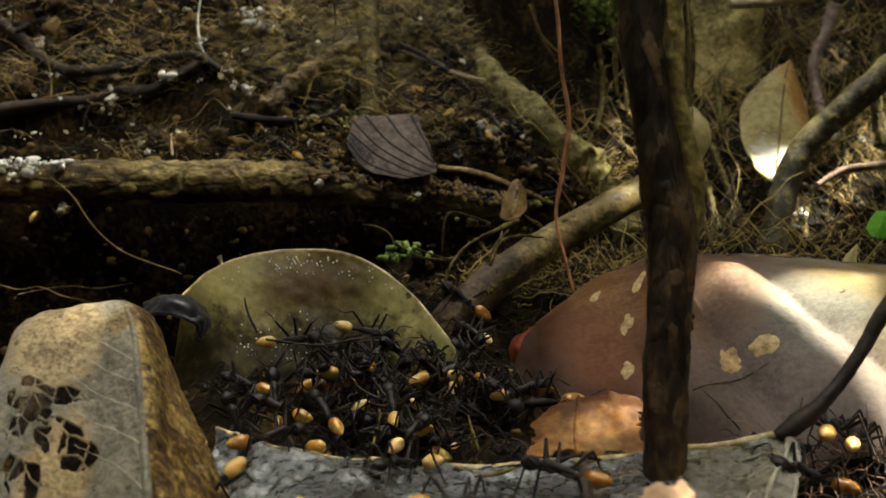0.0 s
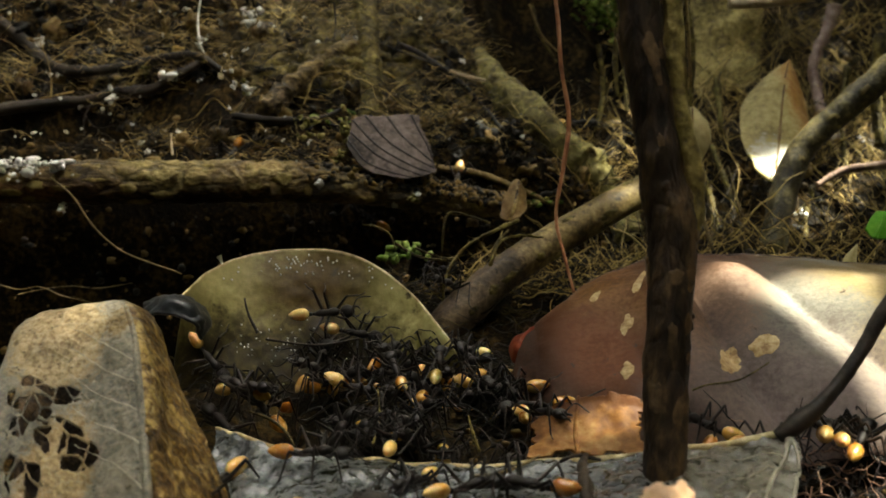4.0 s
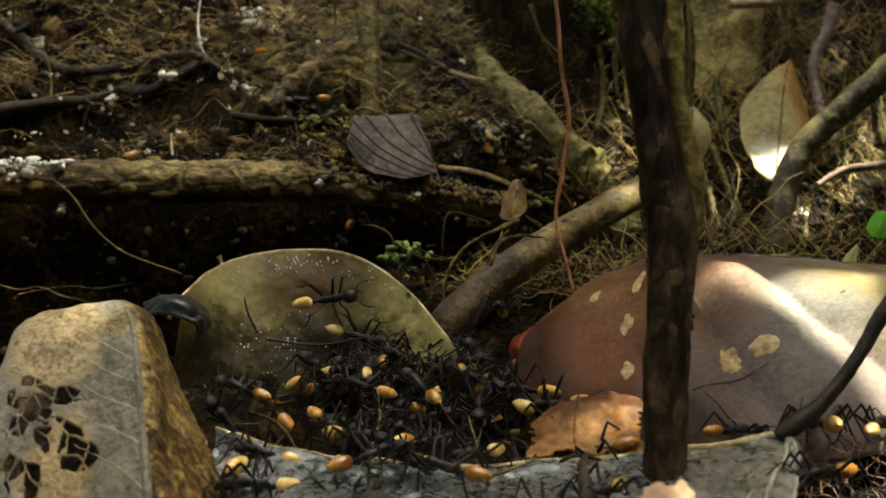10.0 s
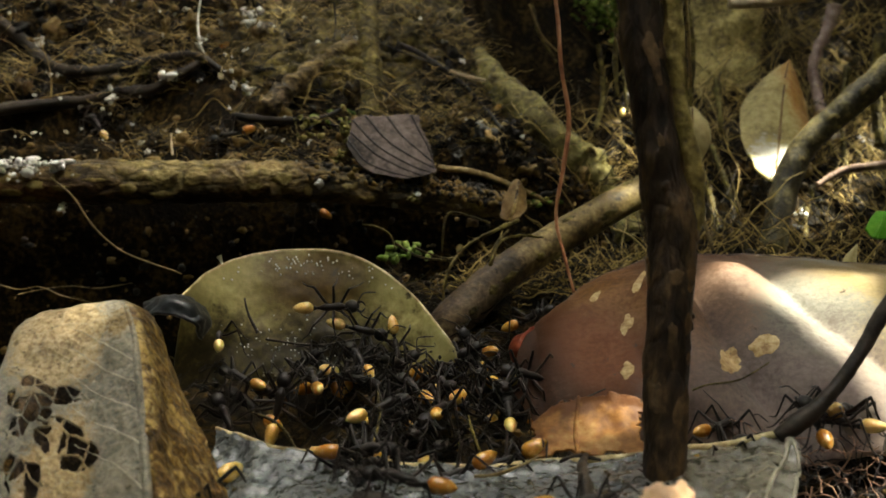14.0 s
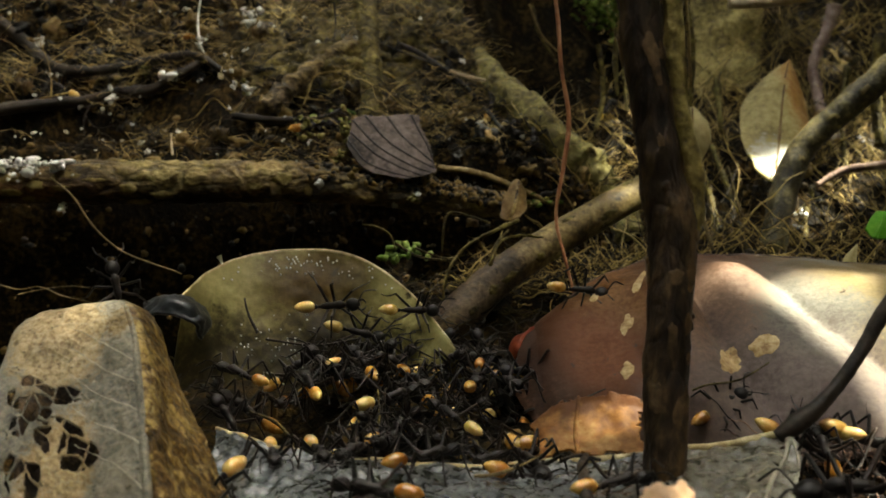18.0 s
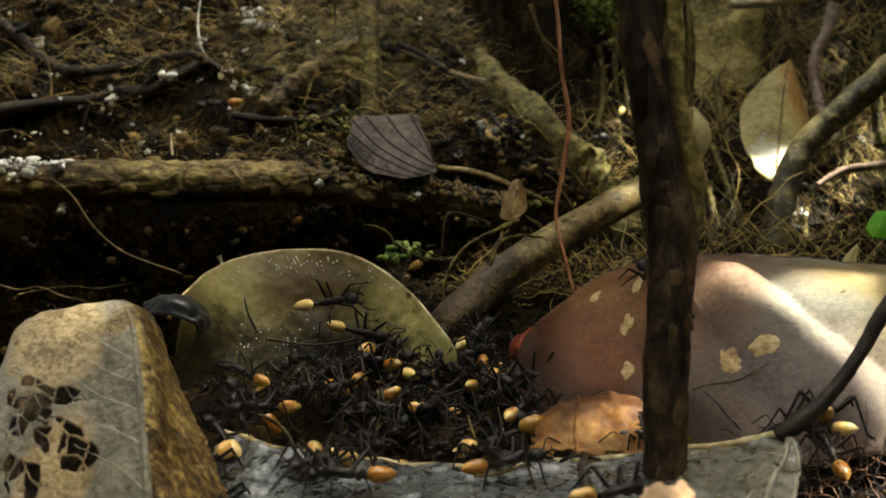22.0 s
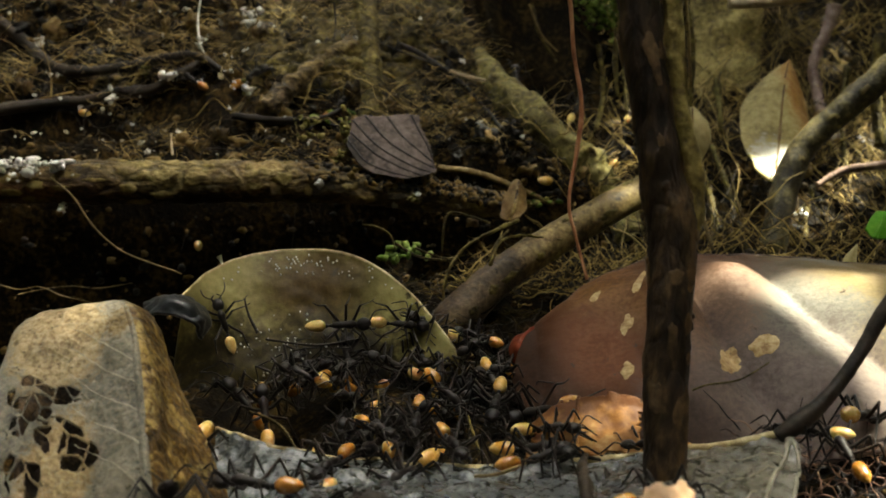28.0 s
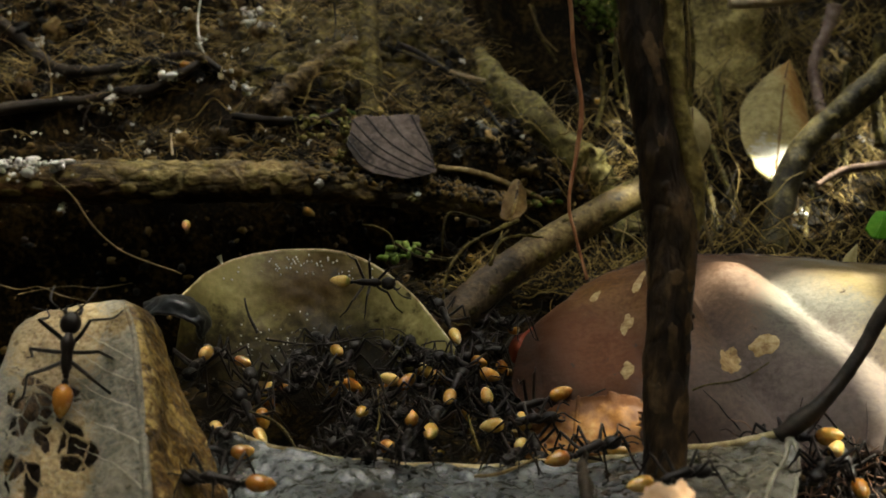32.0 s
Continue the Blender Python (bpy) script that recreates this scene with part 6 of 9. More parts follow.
    walk(army_ant(0.88), crawl([(0, -14.1, 76.7, 3.0, 2, 0, 60), (0.5, -14.1, 76.7, 3.0, -2, 0, 64), (1, -14.0, 76.0, 3.0, 0, 0, 55), (1.5, -13.9, 75.5, 3.0, -2, 0, 55), (2, -14.0, 75.7, 3.0, 5, 0, 63), (2.5, -14.2, 75.7, 3.0, 2, 0, 66), (3, -14.3, 75.8, 3.0, -1, 0, 54), (3.5, -14.2, 75.7, 3.0, 4, 0, 57), (5.5, -14.0, 75.3, 3.0, 5, 0, 60), (6, -14.0, 75.3, 3.0, 1, 0, 57), (6.5, -14.0, 75.3, 3.0, -1, 0, 66), (7, -14.0, 75.3, 3.0, 2, 0, 67), (7.5, -14.1, 75.3, 3.0, 2, 0, 56), (8, -14.1, 75.3, 3.0, -3, 0, 61), (8.5, -14.1, 75.5, 3.0, 1, 0, 60), (9, -14.1, 75.5, 3.0, 2, 0, 61), (9.5, -14.2, 75.7, 3.0, 2, 0, 54), (10, -14.1, 75.5, 3.0, 6, 0, 66), (10.5, -14.2, 75.7, 3.0, -2, 0, 60), (11, -14.3, 76.7, 3.0, 6, 0, 64), (11.5, -14.4, 77.2, 3.0, -1, 0, 57), (12, -14.6, 77.2, 3.0, -2, 0, 66), (12.5, -14.6, 77.2, 3.0, -1, 0, 53), (13, -14.7, 77.4, 3.0, 0, 0, 63), (13.5, -14.7, 77.4, 3.0, -2, 0, 62), (14, -14.7, 77.6, 3.0, 2, 0, 55), (14.5, -14.7, 77.8, 3.0, 2, 0, 56), (16.5, -14.7, 77.9, 3.0, 1, 0, 58), (17, -14.7, 78.3, 3.0, -1, 0, 55), (17.5, -14.7, 78.3, 3.0, 2, 0, 62), (18, -14.7, 78.5, 3.0, 5, 0, 62), (18.5, -14.7, 78.5, 3.0, 5, 0, 63), (19, -14.8, 78.5, 3.0, 0, 0, 57), (19.5, -14.8, 78.5, 3.0, 7, 0, 56), (20, -14.8, 78.5, 3.0, -1, 0, 55), (20.5, -14.8, 78.5, 3.0, -2, 0, 57), (21, -14.7, 78.5, 3.0, 5, 0, 59), (21.5, -14.7, 78.5, 3.0, 4, 0, 59), (22, -14.6, 78.5, 3.0, 4, 0, 56), (22.5, -14.6, 78.5, 3.0, -2, 0, 67), (23, -14.6, 78.5, 3.0, 2, 0, 64), (23.5, -14.6, 78.5, 3.0, -2, 0, 56), (24, -15.6, 84.5, 3.3, 2, 0, 54), (24.5, -14.5, 86.6, 4.2, 30, -54, 61), (25, -13.1, 86.5, 4.0, 35, -51, 55), (25.5, -12.1, 86.3, 3.7, 30, -54, 61), (27.5, -7.8, 74.1, 3.0, -2, 0, 69), (28, -9.6, 78.1, 3.0, 6, 0, 61), (28.5, -11.4, 78.1, 3.0, 5, 0, 61), (29, -15.4, 82.3, 3.0, 2, 0, 57), (29.5, -16.8, 82.5, 3.0, 1, 0, 58), (30.5, -16.2, 81.4, 3.0, -3, 0, 59), (32, -16.9, 82.7, 3.0, 5, 0, 63)]))
    walk(army_ant(1.10), crawl([(0, -13.8, 63.3, 3.0, -12, 0, 150), (0.5, -13.7, 63.3, 3.0, -5, 0, 154), (1, -13.6, 63.3, 3.0, -8, 0, 152), (1.5, -13.6, 63.3, 3.0, -2, 0, 150), (2, -13.6, 63.3, 3.0, -3, 0, 147), (2.5, -13.7, 63.5, 3.0, -4, 0, 154), (3, -13.7, 63.5, 3.0, -3, 0, 156), (3.5, -13.7, 63.5, 3.0, -4, 0, 154), (5.5, -13.7, 63.5, 3.0, -11, 0, 153), (6, -13.7, 63.5, 3.0, -12, 0, 150), (6.5, -13.7, 63.5, 3.0, -6, 0, 152), (7, -13.7, 63.5, 3.0, -5, 0, 156), (7.5, -13.8, 63.5, 3.0, -6, 0, 152), (8, -13.9, 63.5, 3.0, -2, 0, 148), (8.5, -14.0, 63.5, 3.0, -4, 0, 153), (9, -13.9, 63.5, 3.0, -6, 0, 143), (9.5, -13.9, 63.6, 3.0, -8, 0, 147), (10, -13.8, 63.5, 3.0, -8, 0, 146), (12, -14.1, 63.5, 3.0, -3, 0, 147), (12.5, -13.8, 62.9, 3.0, -2, 0, 150), (13, -13.8, 62.7, 3.0, -6, 0, 157), (13.5, -14.0, 62.6, 3.0, -6, 0, 144), (14, -14.0, 62.7, 3.0, -3, 0, 144), (14.5, -13.9, 62.5, 3.0, -10, 0, 150), (16.5, -13.7, 62.9, 3.0, -11, 0, 152), (17, -13.6, 62.7, 3.0, -7, 0, 149), (18.33, -14.0, 64.0, 3.0, -9, 0, 148), (19.67, -14.5, 65.7, 3.0, -9, 0, 151), (21, -14.9, 67.0, 3.0, -12, 0, 147), (21.5, -14.8, 66.1, 3.0, -10, 0, 144), (22, -14.9, 66.1, 3.0, -3, 0, 148), (22.5, -14.8, 66.5, 3.0, -2, 0, 144), (23, -14.5, 66.7, 3.0, -3, 0, 144), (23.5, -13.9, 66.5, 3.0, -2, 0, 150), (24, -14.4, 65.7, 3.0, -3, 0, 150), (25.5, -14.6, 66.3, 3.0, -7, 0, 154), (27.5, -16.6, 67.8, 3.0, -4, 0, 163), (28, -17.1, 69.0, 3.0, -11, 0, 165), (28.5, -20.3, 77.8, 3.0, -8, 0, 167), (29, -24.5, 90.5, 3.9, 25, 0, 162), (29.5, -21.8, 86.0, 6.1, -59, -19, 162), (30, -20.9, 85.3, 4.9, -59, -20, 161), (30.5, -21.4, 84.3, 4.1, -58, -21, 160), (31, -21.1, 83.5, 3.9, -8, 0, 162), (31.5, -20.2, 83.7, 4.0, -7, 0, 167), (32, -19.9, 82.7, 3.8, -3, 0, 176)]))
    walk(army_ant(1.03), crawl([(0, -13.6, 55.7, 1.9, -19, 0, -150), (1.33, -13.8, 56.0, 1.9, -22, 0, -145), (2.67, -13.5, 55.8, 1.9, -16, 0, -146), (4, -13.7, 56.1, 1.9, -18, 0, -154), (5.33, -13.8, 56.1, 1.9, -19, 0, -146), (6.67, -13.7, 56.2, 1.9, -19, 0, -143), (8, -13.7, 56.3, 1.9, -13, 0, -147), (9.33, -13.9, 56.6, 1.9, -22, 0, -152), (10.67, -13.6, 56.4, 1.9, -22, 0, -156), (12, -13.8, 56.8, 1.9, -16, 0, -150), (13.33, -14.0, 56.9, 1.9, -22, 0, -146), (14.67, -13.9, 56.8, 1.9, -22, 0, -148), (16, -13.9, 57.0, 1.9, -16, 0, -147), (17, -15.9, 59.3, 3.0, -19, 0, -155), (17.5, -15.8, 59.9, 3.0, -21, 0, -152), (18, -15.9, 60.0, 3.0, -13, 0, -149), (18.5, -16.4, 60.9, 3.0, -18, 0, -144), (19, -16.5, 62.5, 3.0, -19, 0, -153), (19.5, -16.6, 62.9, 3.0, -14, 0, -144), (20, -16.8, 63.0, 3.0, -19, 0, -152), (20.5, -16.8, 63.1, 3.0, -19, 0, -151), (21, -16.4, 62.7, 3.0, -15, 0, -149), (21.5, -16.7, 63.0, 3.0, -17, 0, -145), (22, -16.2, 62.6, 3.0, -14, 0, -146), (22.5, -16.1, 62.5, 3.0, -17, 0, -157), (23, -16.1, 62.5, 3.0, -13, 0, -149), (23.5, -16.4, 63.0, 3.0, -22, 0, -146), (24, -16.4, 61.4, 3.0, -22, 0, -146), (24.5, -16.4, 61.4, 3.0, -14, 0, -147), (25.5, -16.8, 57.6, 2.0, -16, 0, -154), (26.8, -16.9, 57.3, 2.0, 55, 0, -161), (28.1, -16.9, 57.3, 2.0, 55, 0, -158), (29.4, -16.6, 56.8, 1.9, -15, 0, -163), (30.7, -16.5, 56.7, 1.9, -15, 0, -163), (32, -16.5, 56.4, 1.9, -19, 0, -164)]))
    walk(army_ant(0.87), crawl([(0, -3.3, 66.5, 3.0, 6, 0, -32), (1.33, -3.4, 66.3, 3.0, 7, 0, -26), (2.67, -3.5, 66.1, 3.0, 8, 0, -20), (4, -3.7, 66.0, 3.0, 5, 0, -12), (6, -5.5, 65.9, 3.0, 6, 0, 63), (6.5, -6.8, 66.3, 3.0, 3, 0, 72), (7, -7.9, 65.3, 3.0, 0, 0, 133), (7.5, -8.2, 64.4, 3.0, 9, 0, 137), (8, -9.0, 62.7, 3.0, 1, 0, 156), (8.5, -9.6, 59.4, 3.0, 3, 0, 169), (9, -9.7, 61.2, 3.0, 9, 0, 94), (9.5, -9.8, 61.5, 3.0, 2, 0, 86), (11, -10.1, 59.3, 3.0, 5, 0, 161), (12.5, -7.5, 66.1, 3.0, 1, 0, 236), (13, -7.3, 65.1, 3.0, 4, 0, 228), (13.5, -8.1, 65.0, 3.0, 8, 0, 230), (14, -8.6, 65.4, 3.0, 0, 0, 222), (14.5, -8.7, 65.5, 3.0, 1, 0, 216), (16.5, -9.1, 66.3, 3.0, 6, 0, 211), (17, -9.1, 66.3, 3.0, 1, 0, 213), (17.5, -9.1, 66.5, 3.0, 2, 0, 207), (18, -9.3, 67.3, 3.0, 6, 0, 201), (18.5, -9.1, 67.0, 3.0, 4, 0, 198), (19, -9.1, 66.9, 3.0, 4, 0, 204), (19.5, -8.9, 67.0, 3.0, 8, 0, 199), (20, -8.9, 66.3, 3.0, 2, 0, 207), (20.5, -8.8, 66.1, 3.0, 8, 0, 208), (21, -8.8, 66.1, 3.0, 1, 0, 207), (21.5, -8.8, 65.9, 3.0, 8, 0, 199), (22, -8.9, 66.3, 3.0, 3, 0, 205), (22.5, -9.3, 66.6, 3.0, 4, 0, 205), (23, -9.7, 66.6, 3.0, 9, 0, 201), (23.5, -9.6, 66.1, 3.0, 1, 0, 204), (24, -11.7, 68.5, 3.0, 4, 0, 129), (24.5, -17.1, 76.6, 3.0, 7, 0, 54), (25, -19.7, 86.4, 6.8, 60, -16, 15), (25.5, -27.0, 118.7, 2.6, 25, 0, 13), (27.5, -28.2, 118.8, 3.2, 25, 0, 10), (28.5, -29.3, 118.8, 3.9, 25, 0, 16), (30.25, -29.6, 119.0, 4.7, 25, 0, 19), (32, -30.2, 119.3, 5.9, 25, 0, 15)]))
    walk(army_ant(1.03), crawl([(0, 10.0, 74.6, 3.0, -7, -39, 100), (0.5, 9.7, 76.2, 3.0, -10, -39, 105), (1, 9.8, 76.0, 3.0, -9, -39, 103), (1.5, 9.7, 75.8, 3.0, -7, -39, 100), (2, 9.2, 73.8, 3.0, -10, -39, 105), (2.5, 9.5, 73.6, 3.0, -6, -40, 99), (3, 9.6, 74.0, 3.0, -10, -39, 105), (3.5, 9.3, 73.6, 3.0, -7, -39, 100), (5.5, 9.9, 76.7, 3.0, -5, -40, 97), (6, 10.3, 76.9, 3.0, -5, -40, 97), (6.5, 10.2, 77.0, 3.0, -6, -40, 98), (7, 10.3, 77.2, 3.0, -6, -40, 99), (7.5, 10.6, 76.5, 3.0, -10, -39, 105), (8, 10.5, 77.6, 3.0, -6, -40, 98), (8.5, 10.6, 77.9, 3.0, -8, -39, 101), (9, 10.5, 77.4, 3.0, -12, -38, 107), (9.5, 9.7, 76.3, 3.0, -8, -39, 102), (10, 10.6, 74.3, 3.0, -7, -39, 101), (10.5, 9.9, 73.5, 3.0, -6, -40, 98), (11, 9.5, 73.3, 3.0, -4, -40, 96), (11.5, 9.1, 72.8, 3.0, -11, -38, 106), (12, 9.2, 73.3, 3.0, -5, -40, 98), (12.5, 8.9, 73.3, 3.0, -3, -40, 95), (13, 9.0, 73.2, 3.0, -9, -39, 103), (13.5, 8.2, 71.3, 3.0, -10, -39, 105), (14, 6.3, 66.3, 3.0, -28, 0, 96), (14.5, 6.3, 65.7, 3.0, -29, 0, 99), (16.5, 5.4, 66.3, 3.0, -25, 0, 99), (17, 6.0, 66.5, 3.0, -22, 0, 104), (17.5, 6.1, 66.6, 3.0, -26, 0, 98), (18, 5.7, 66.9, 3.0, -23, 0, 99), (18.5, 5.7, 66.3, 3.0, -23, 0, 104), (19, 5.7, 65.9, 3.0, -27, 0, 93), (19.5, 6.0, 66.5, 3.0, -29, 0, 102), (20, 5.8, 66.9, 3.0, -22, 0, 100), (20.5, 6.2, 67.6, 3.0, -28, 0, 102), (21, 6.2, 67.9, 3.0, -24, 0, 106), (21.5, 6.3, 68.9, 3.0, -29, 0, 100), (22, 6.4, 70.3, 3.0, -25, 0, 107), (22.5, 6.7, 71.3, 3.0, -28, 0, 105), (23, 6.7, 71.9, 3.0, -28, 0, 102), (23.5, 6.8, 71.7, 3.0, -24, 0, 96), (24, 6.9, 72.2, 3.0, -21, 0, 98), (24.5, 6.5, 72.0, 3.0, -29, 0, 99), (25, 6.5, 71.1, 3.0, -29, 0, 108), (25.5, 6.4, 72.0, 3.0, -25, 0, 115), (27.5, 9.9, 73.0, 3.0, -18, -36, 116), (28, 9.7, 74.1, 3.0, -15, -37, 112), (28.5, 9.8, 74.3, 3.0, -21, -34, 121), (29, 9.6, 74.8, 3.0, -22, -34, 123), (29.5, 9.5, 74.8, 3.0, -25, -31, 129), (30, 9.5, 74.5, 3.0, -29, -28, 136), (30.5, 9.4, 74.6, 3.0, -29, -27, 137), (31, 9.3, 75.1, 3.0, -26, -30, 131), (31.5, 9.2, 75.5, 3.0, -22, -33, 124), (32, 9.2, 75.8, 3.0, -19, -35, 118)]))
    walk(army_ant(1.00), crawl([(0, 7.8, 76.6, 3.0, -11, 0, 80), (1.38, 7.8, 77.0, 3.0, -14, 0, 80), (2.75, 7.7, 77.0, 3.0, -10, 0, 78), (4.12, 7.5, 77.4, 3.0, -15, 0, 82), (5.5, 7.5, 77.7, 3.0, -12, 0, 81), (7, 7.9, 77.5, 3.0, -10, 0, 82), (8.5, 7.9, 76.7, 3.0, 5, -40, 84), (10, 8.3, 76.2, 3.0, 4, -40, 85), (10.5, 8.8, 76.5, 3.0, 8, -39, 79), (11, 8.8, 77.8, 3.0, 7, -39, 80), (11.5, 8.8, 78.3, 3.0, 3, -40, 86), (12, 9.1, 78.5, 3.0, 5, -40, 83), (12.5, 9.1, 78.8, 3.0, 6, -40, 81), (13, 9.4, 79.6, 3.0, 6, -40, 81), (13.5, 9.3, 79.6, 3.0, 7, -39, 79), (14, 9.4, 78.1, 3.0, 11, -38, 74), (14.5, 9.3, 78.5, 3.0, 9, -39, 76), (16.5, 9.5, 79.0, 3.0, 9, -39, 76), (17, 9.5, 79.0, 3.0, 2, -40, 87), (17.5, 9.5, 79.2, 3.0, 8, -39, 79), (18, 9.5, 79.4, 3.0, 5, -40, 83), (18.5, 9.4, 79.2, 3.0, 11, -39, 74), (19, 9.4, 79.2, 3.0, 7, -39, 81), (19.5, 9.4, 79.2, 3.0, 9, -39, 76), (20, 9.5, 79.6, 3.0, 11, -38, 74), (20.5, 9.5, 80.0, 3.0, 8, -39, 79), (21, 9.6, 80.0, 3.0, 11, -38, 74), (21.5, 9.7, 80.2, 3.0, 9, -39, 77), (22, 10.0, 79.0, 3.0, 2, -40, 87), (22.5, 10.3, 79.2, 3.0, 9, -39, 77), (23, 10.3, 80.0, 3.0, 10, -39, 76), (23.5, 10.5, 80.5, 3.0, 7, -39, 80), (24, 10.6, 81.7, 3.0, 2, -40, 87), (25.5, 9.4, 80.8, 3.0, 0, -40, 89), (27.5, 7.0, 84.8, 3.0, -16, 0, 96), (28, 7.4, 81.5, 3.0, -9, 0, 89), (28.5, 7.7, 82.5, 3.0, -7, 0, 86), (29, 7.4, 83.3, 3.0, -9, 0, 92), (29.5, 7.6, 83.1, 3.0, -10, 0, 86), (30, 6.8, 84.6, 3.0, -12, 0, 94), (30.5, 7.8, 84.1, 3.0, -14, 0, 86), (31, 7.8, 84.6, 3.0, -9, 0, 83), (31.5, 7.3, 85.2, 3.0, -15, 0, 77), (32, 7.0, 85.4, 3.0, -10, 0, 72)]))
    walk(army_ant(0.92), crawl([(0, -1.6, 118.3, 1.3, 25, 0, 154), (1.38, -1.2, 118.2, 0.8, 25, 0, 156), (2.75, -0.3, 102.4, 4.9, 25, 0, 183), (4.12, -0.2, 101.4, 4.8, 25, 0, 184), (5.5, 0.3, 100.3, 4.7, 25, 0, 208), (8, 1.7, 100.6, 4.8, 25, 0, 282), (8.5, 2.8, 100.3, 4.6, 25, 0, 287), (9, 4.2, 99.5, 4.3, 25, 0, 239), (9.5, 5.9, 93.6, 4.5, 25, 0, 196), (10, 5.6, 92.2, 4.2, 25, 0, 170), (10.5, 5.5, 90.9, 4.0, 25, 0, 173), (11, 5.6, 90.8, 3.9, 25, 0, 165), (11.5, 5.7, 91.1, 4.0, 25, 0, 169), (12, 5.9, 91.5, 4.1, 25, 0, 177), (12.5, 6.0, 84.1, 5.6, 25, 0, 181), (13, 6.0, 89.7, 3.7, 25, 0, 256), (13.5, 6.0, 89.7, 3.7, 25, 0, 259), (14, 6.1, 89.7, 3.7, 25, 0, 259), (14.5, 6.2, 89.4, 3.7, 25, 0, 265), (16.5, 3.7, 84.6, 3.0, 3, 0, 190), (17, 3.8, 83.3, 3.0, 1, 0, 185), (17.5, 3.3, 82.7, 3.0, -1, 0, 179), (18, 3.1, 82.3, 3.0, -2, 0, 174), (18.5, 2.8, 82.7, 3.0, 1, 0, 179), (19, 3.1, 82.7, 3.0, -4, 0, 184), (19.5, 3.1, 82.9, 3.0, -4, 0, 184), (20, 3.2, 82.9, 3.0, -2, 0, 185), (20.5, 3.3, 82.9, 3.0, -1, 0, 177), (21, 3.3, 82.9, 3.0, -1, 0, 181), (21.5, 3.4, 82.9, 3.0, -5, 0, 187), (22, 3.4, 82.9, 3.0, -6, 0, 181), (22.5, 3.2, 82.9, 3.0, -2, 0, 181), (23, 3.1, 82.7, 3.0, -4, 0, 180), (23.5, 3.2, 82.9, 3.0, -6, 0, 185), (24, 3.3, 82.7, 3.0, -1, 0, 193), (24.5, 7.0, 83.9, 3.0, 1, 0, 268), (25.5, 6.6, 84.2, 3.0, -5, 0, 263), (27.5, 6.2, 89.4, 3.7, 25, 0, 338), (28, 4.6, 86.9, 3.2, -0, 0, 413), (28.5, 6.5, 84.0, 5.9, 25, 0, 488), (29.5, 5.2, 85.4, 3.0, -6, 0, 413), (30.5, 3.4, 80.8, 3.0, -5, 0, 488), (31, 3.4, 80.8, 3.0, -5, 0, 484), (31.5, 3.4, 80.8, 3.0, 2, 0, 487), (32, 3.1, 82.7, 3.0, -6, 0, 412)]))
    walk(army_ant(0.98), crawl([(0, 3.0, 78.9, 3.0, 12, 0, -168), (1.5, 3.0, 79.4, 3.0, 7, 0, -163), (3, 3.3, 79.9, 3.0, 10, 0, -168), (4.5, 3.0, 79.7, 3.0, 9, 0, -173), (6, 3.1, 80.2, 3.0, 9, 0, -165), (7.4, 3.5, 79.9, 3.0, 15, 0, -168), (8.8, 3.4, 79.0, 3.0, 5, 0, -166), (10.2, 3.4, 78.9, 3.0, 11, 0, -167), (11.6, 3.9, 78.5, 3.0, 8, 0, -175), (13, 3.9, 77.7, 3.0, 14, 0, -172), (14.5, 4.0, 78.6, 3.0, 14, 0, -170), (16, 4.1, 79.4, 3.0, 9, 0, -171), (17.5, 4.2, 79.8, 3.0, 9, 0, -165), (18, 4.3, 79.8, 3.0, 7, 0, -160), (18.5, 4.2, 79.8, 3.0, 7, 0, -162), (19, 4.2, 79.8, 3.0, 7, 0, -162), (19.5, 4.2, 79.8, 3.0, 7, 0, -167), (20, 4.2, 79.8, 3.0, 8, 0, -167), (20.5, 4.2, 79.8, 3.0, 15, 0, -168), (21, 4.2, 79.8, 3.0, 13, 0, -165), (23, 4.0, 80.2, 3.0, 9, 0, -170), (25.5, 4.3, 76.6, 3.0, 12, 0, -176), (27.5, 3.6, 64.2, 3.0, 8, 0, -183), (28, 4.1, 66.1, 3.0, 7, 0, -108), (28.5, 4.2, 71.6, 3.0, 9, 0, -33), (29, 3.9, 74.6, 3.0, 12, 0, 4), (29.5, 3.5, 83.9, 3.0, 8, 0, 3), (30.5, 3.6, 80.2, 3.0, 14, 0, 78), (32, 3.8, 79.7, 3.0, 13, 0, 75)]))
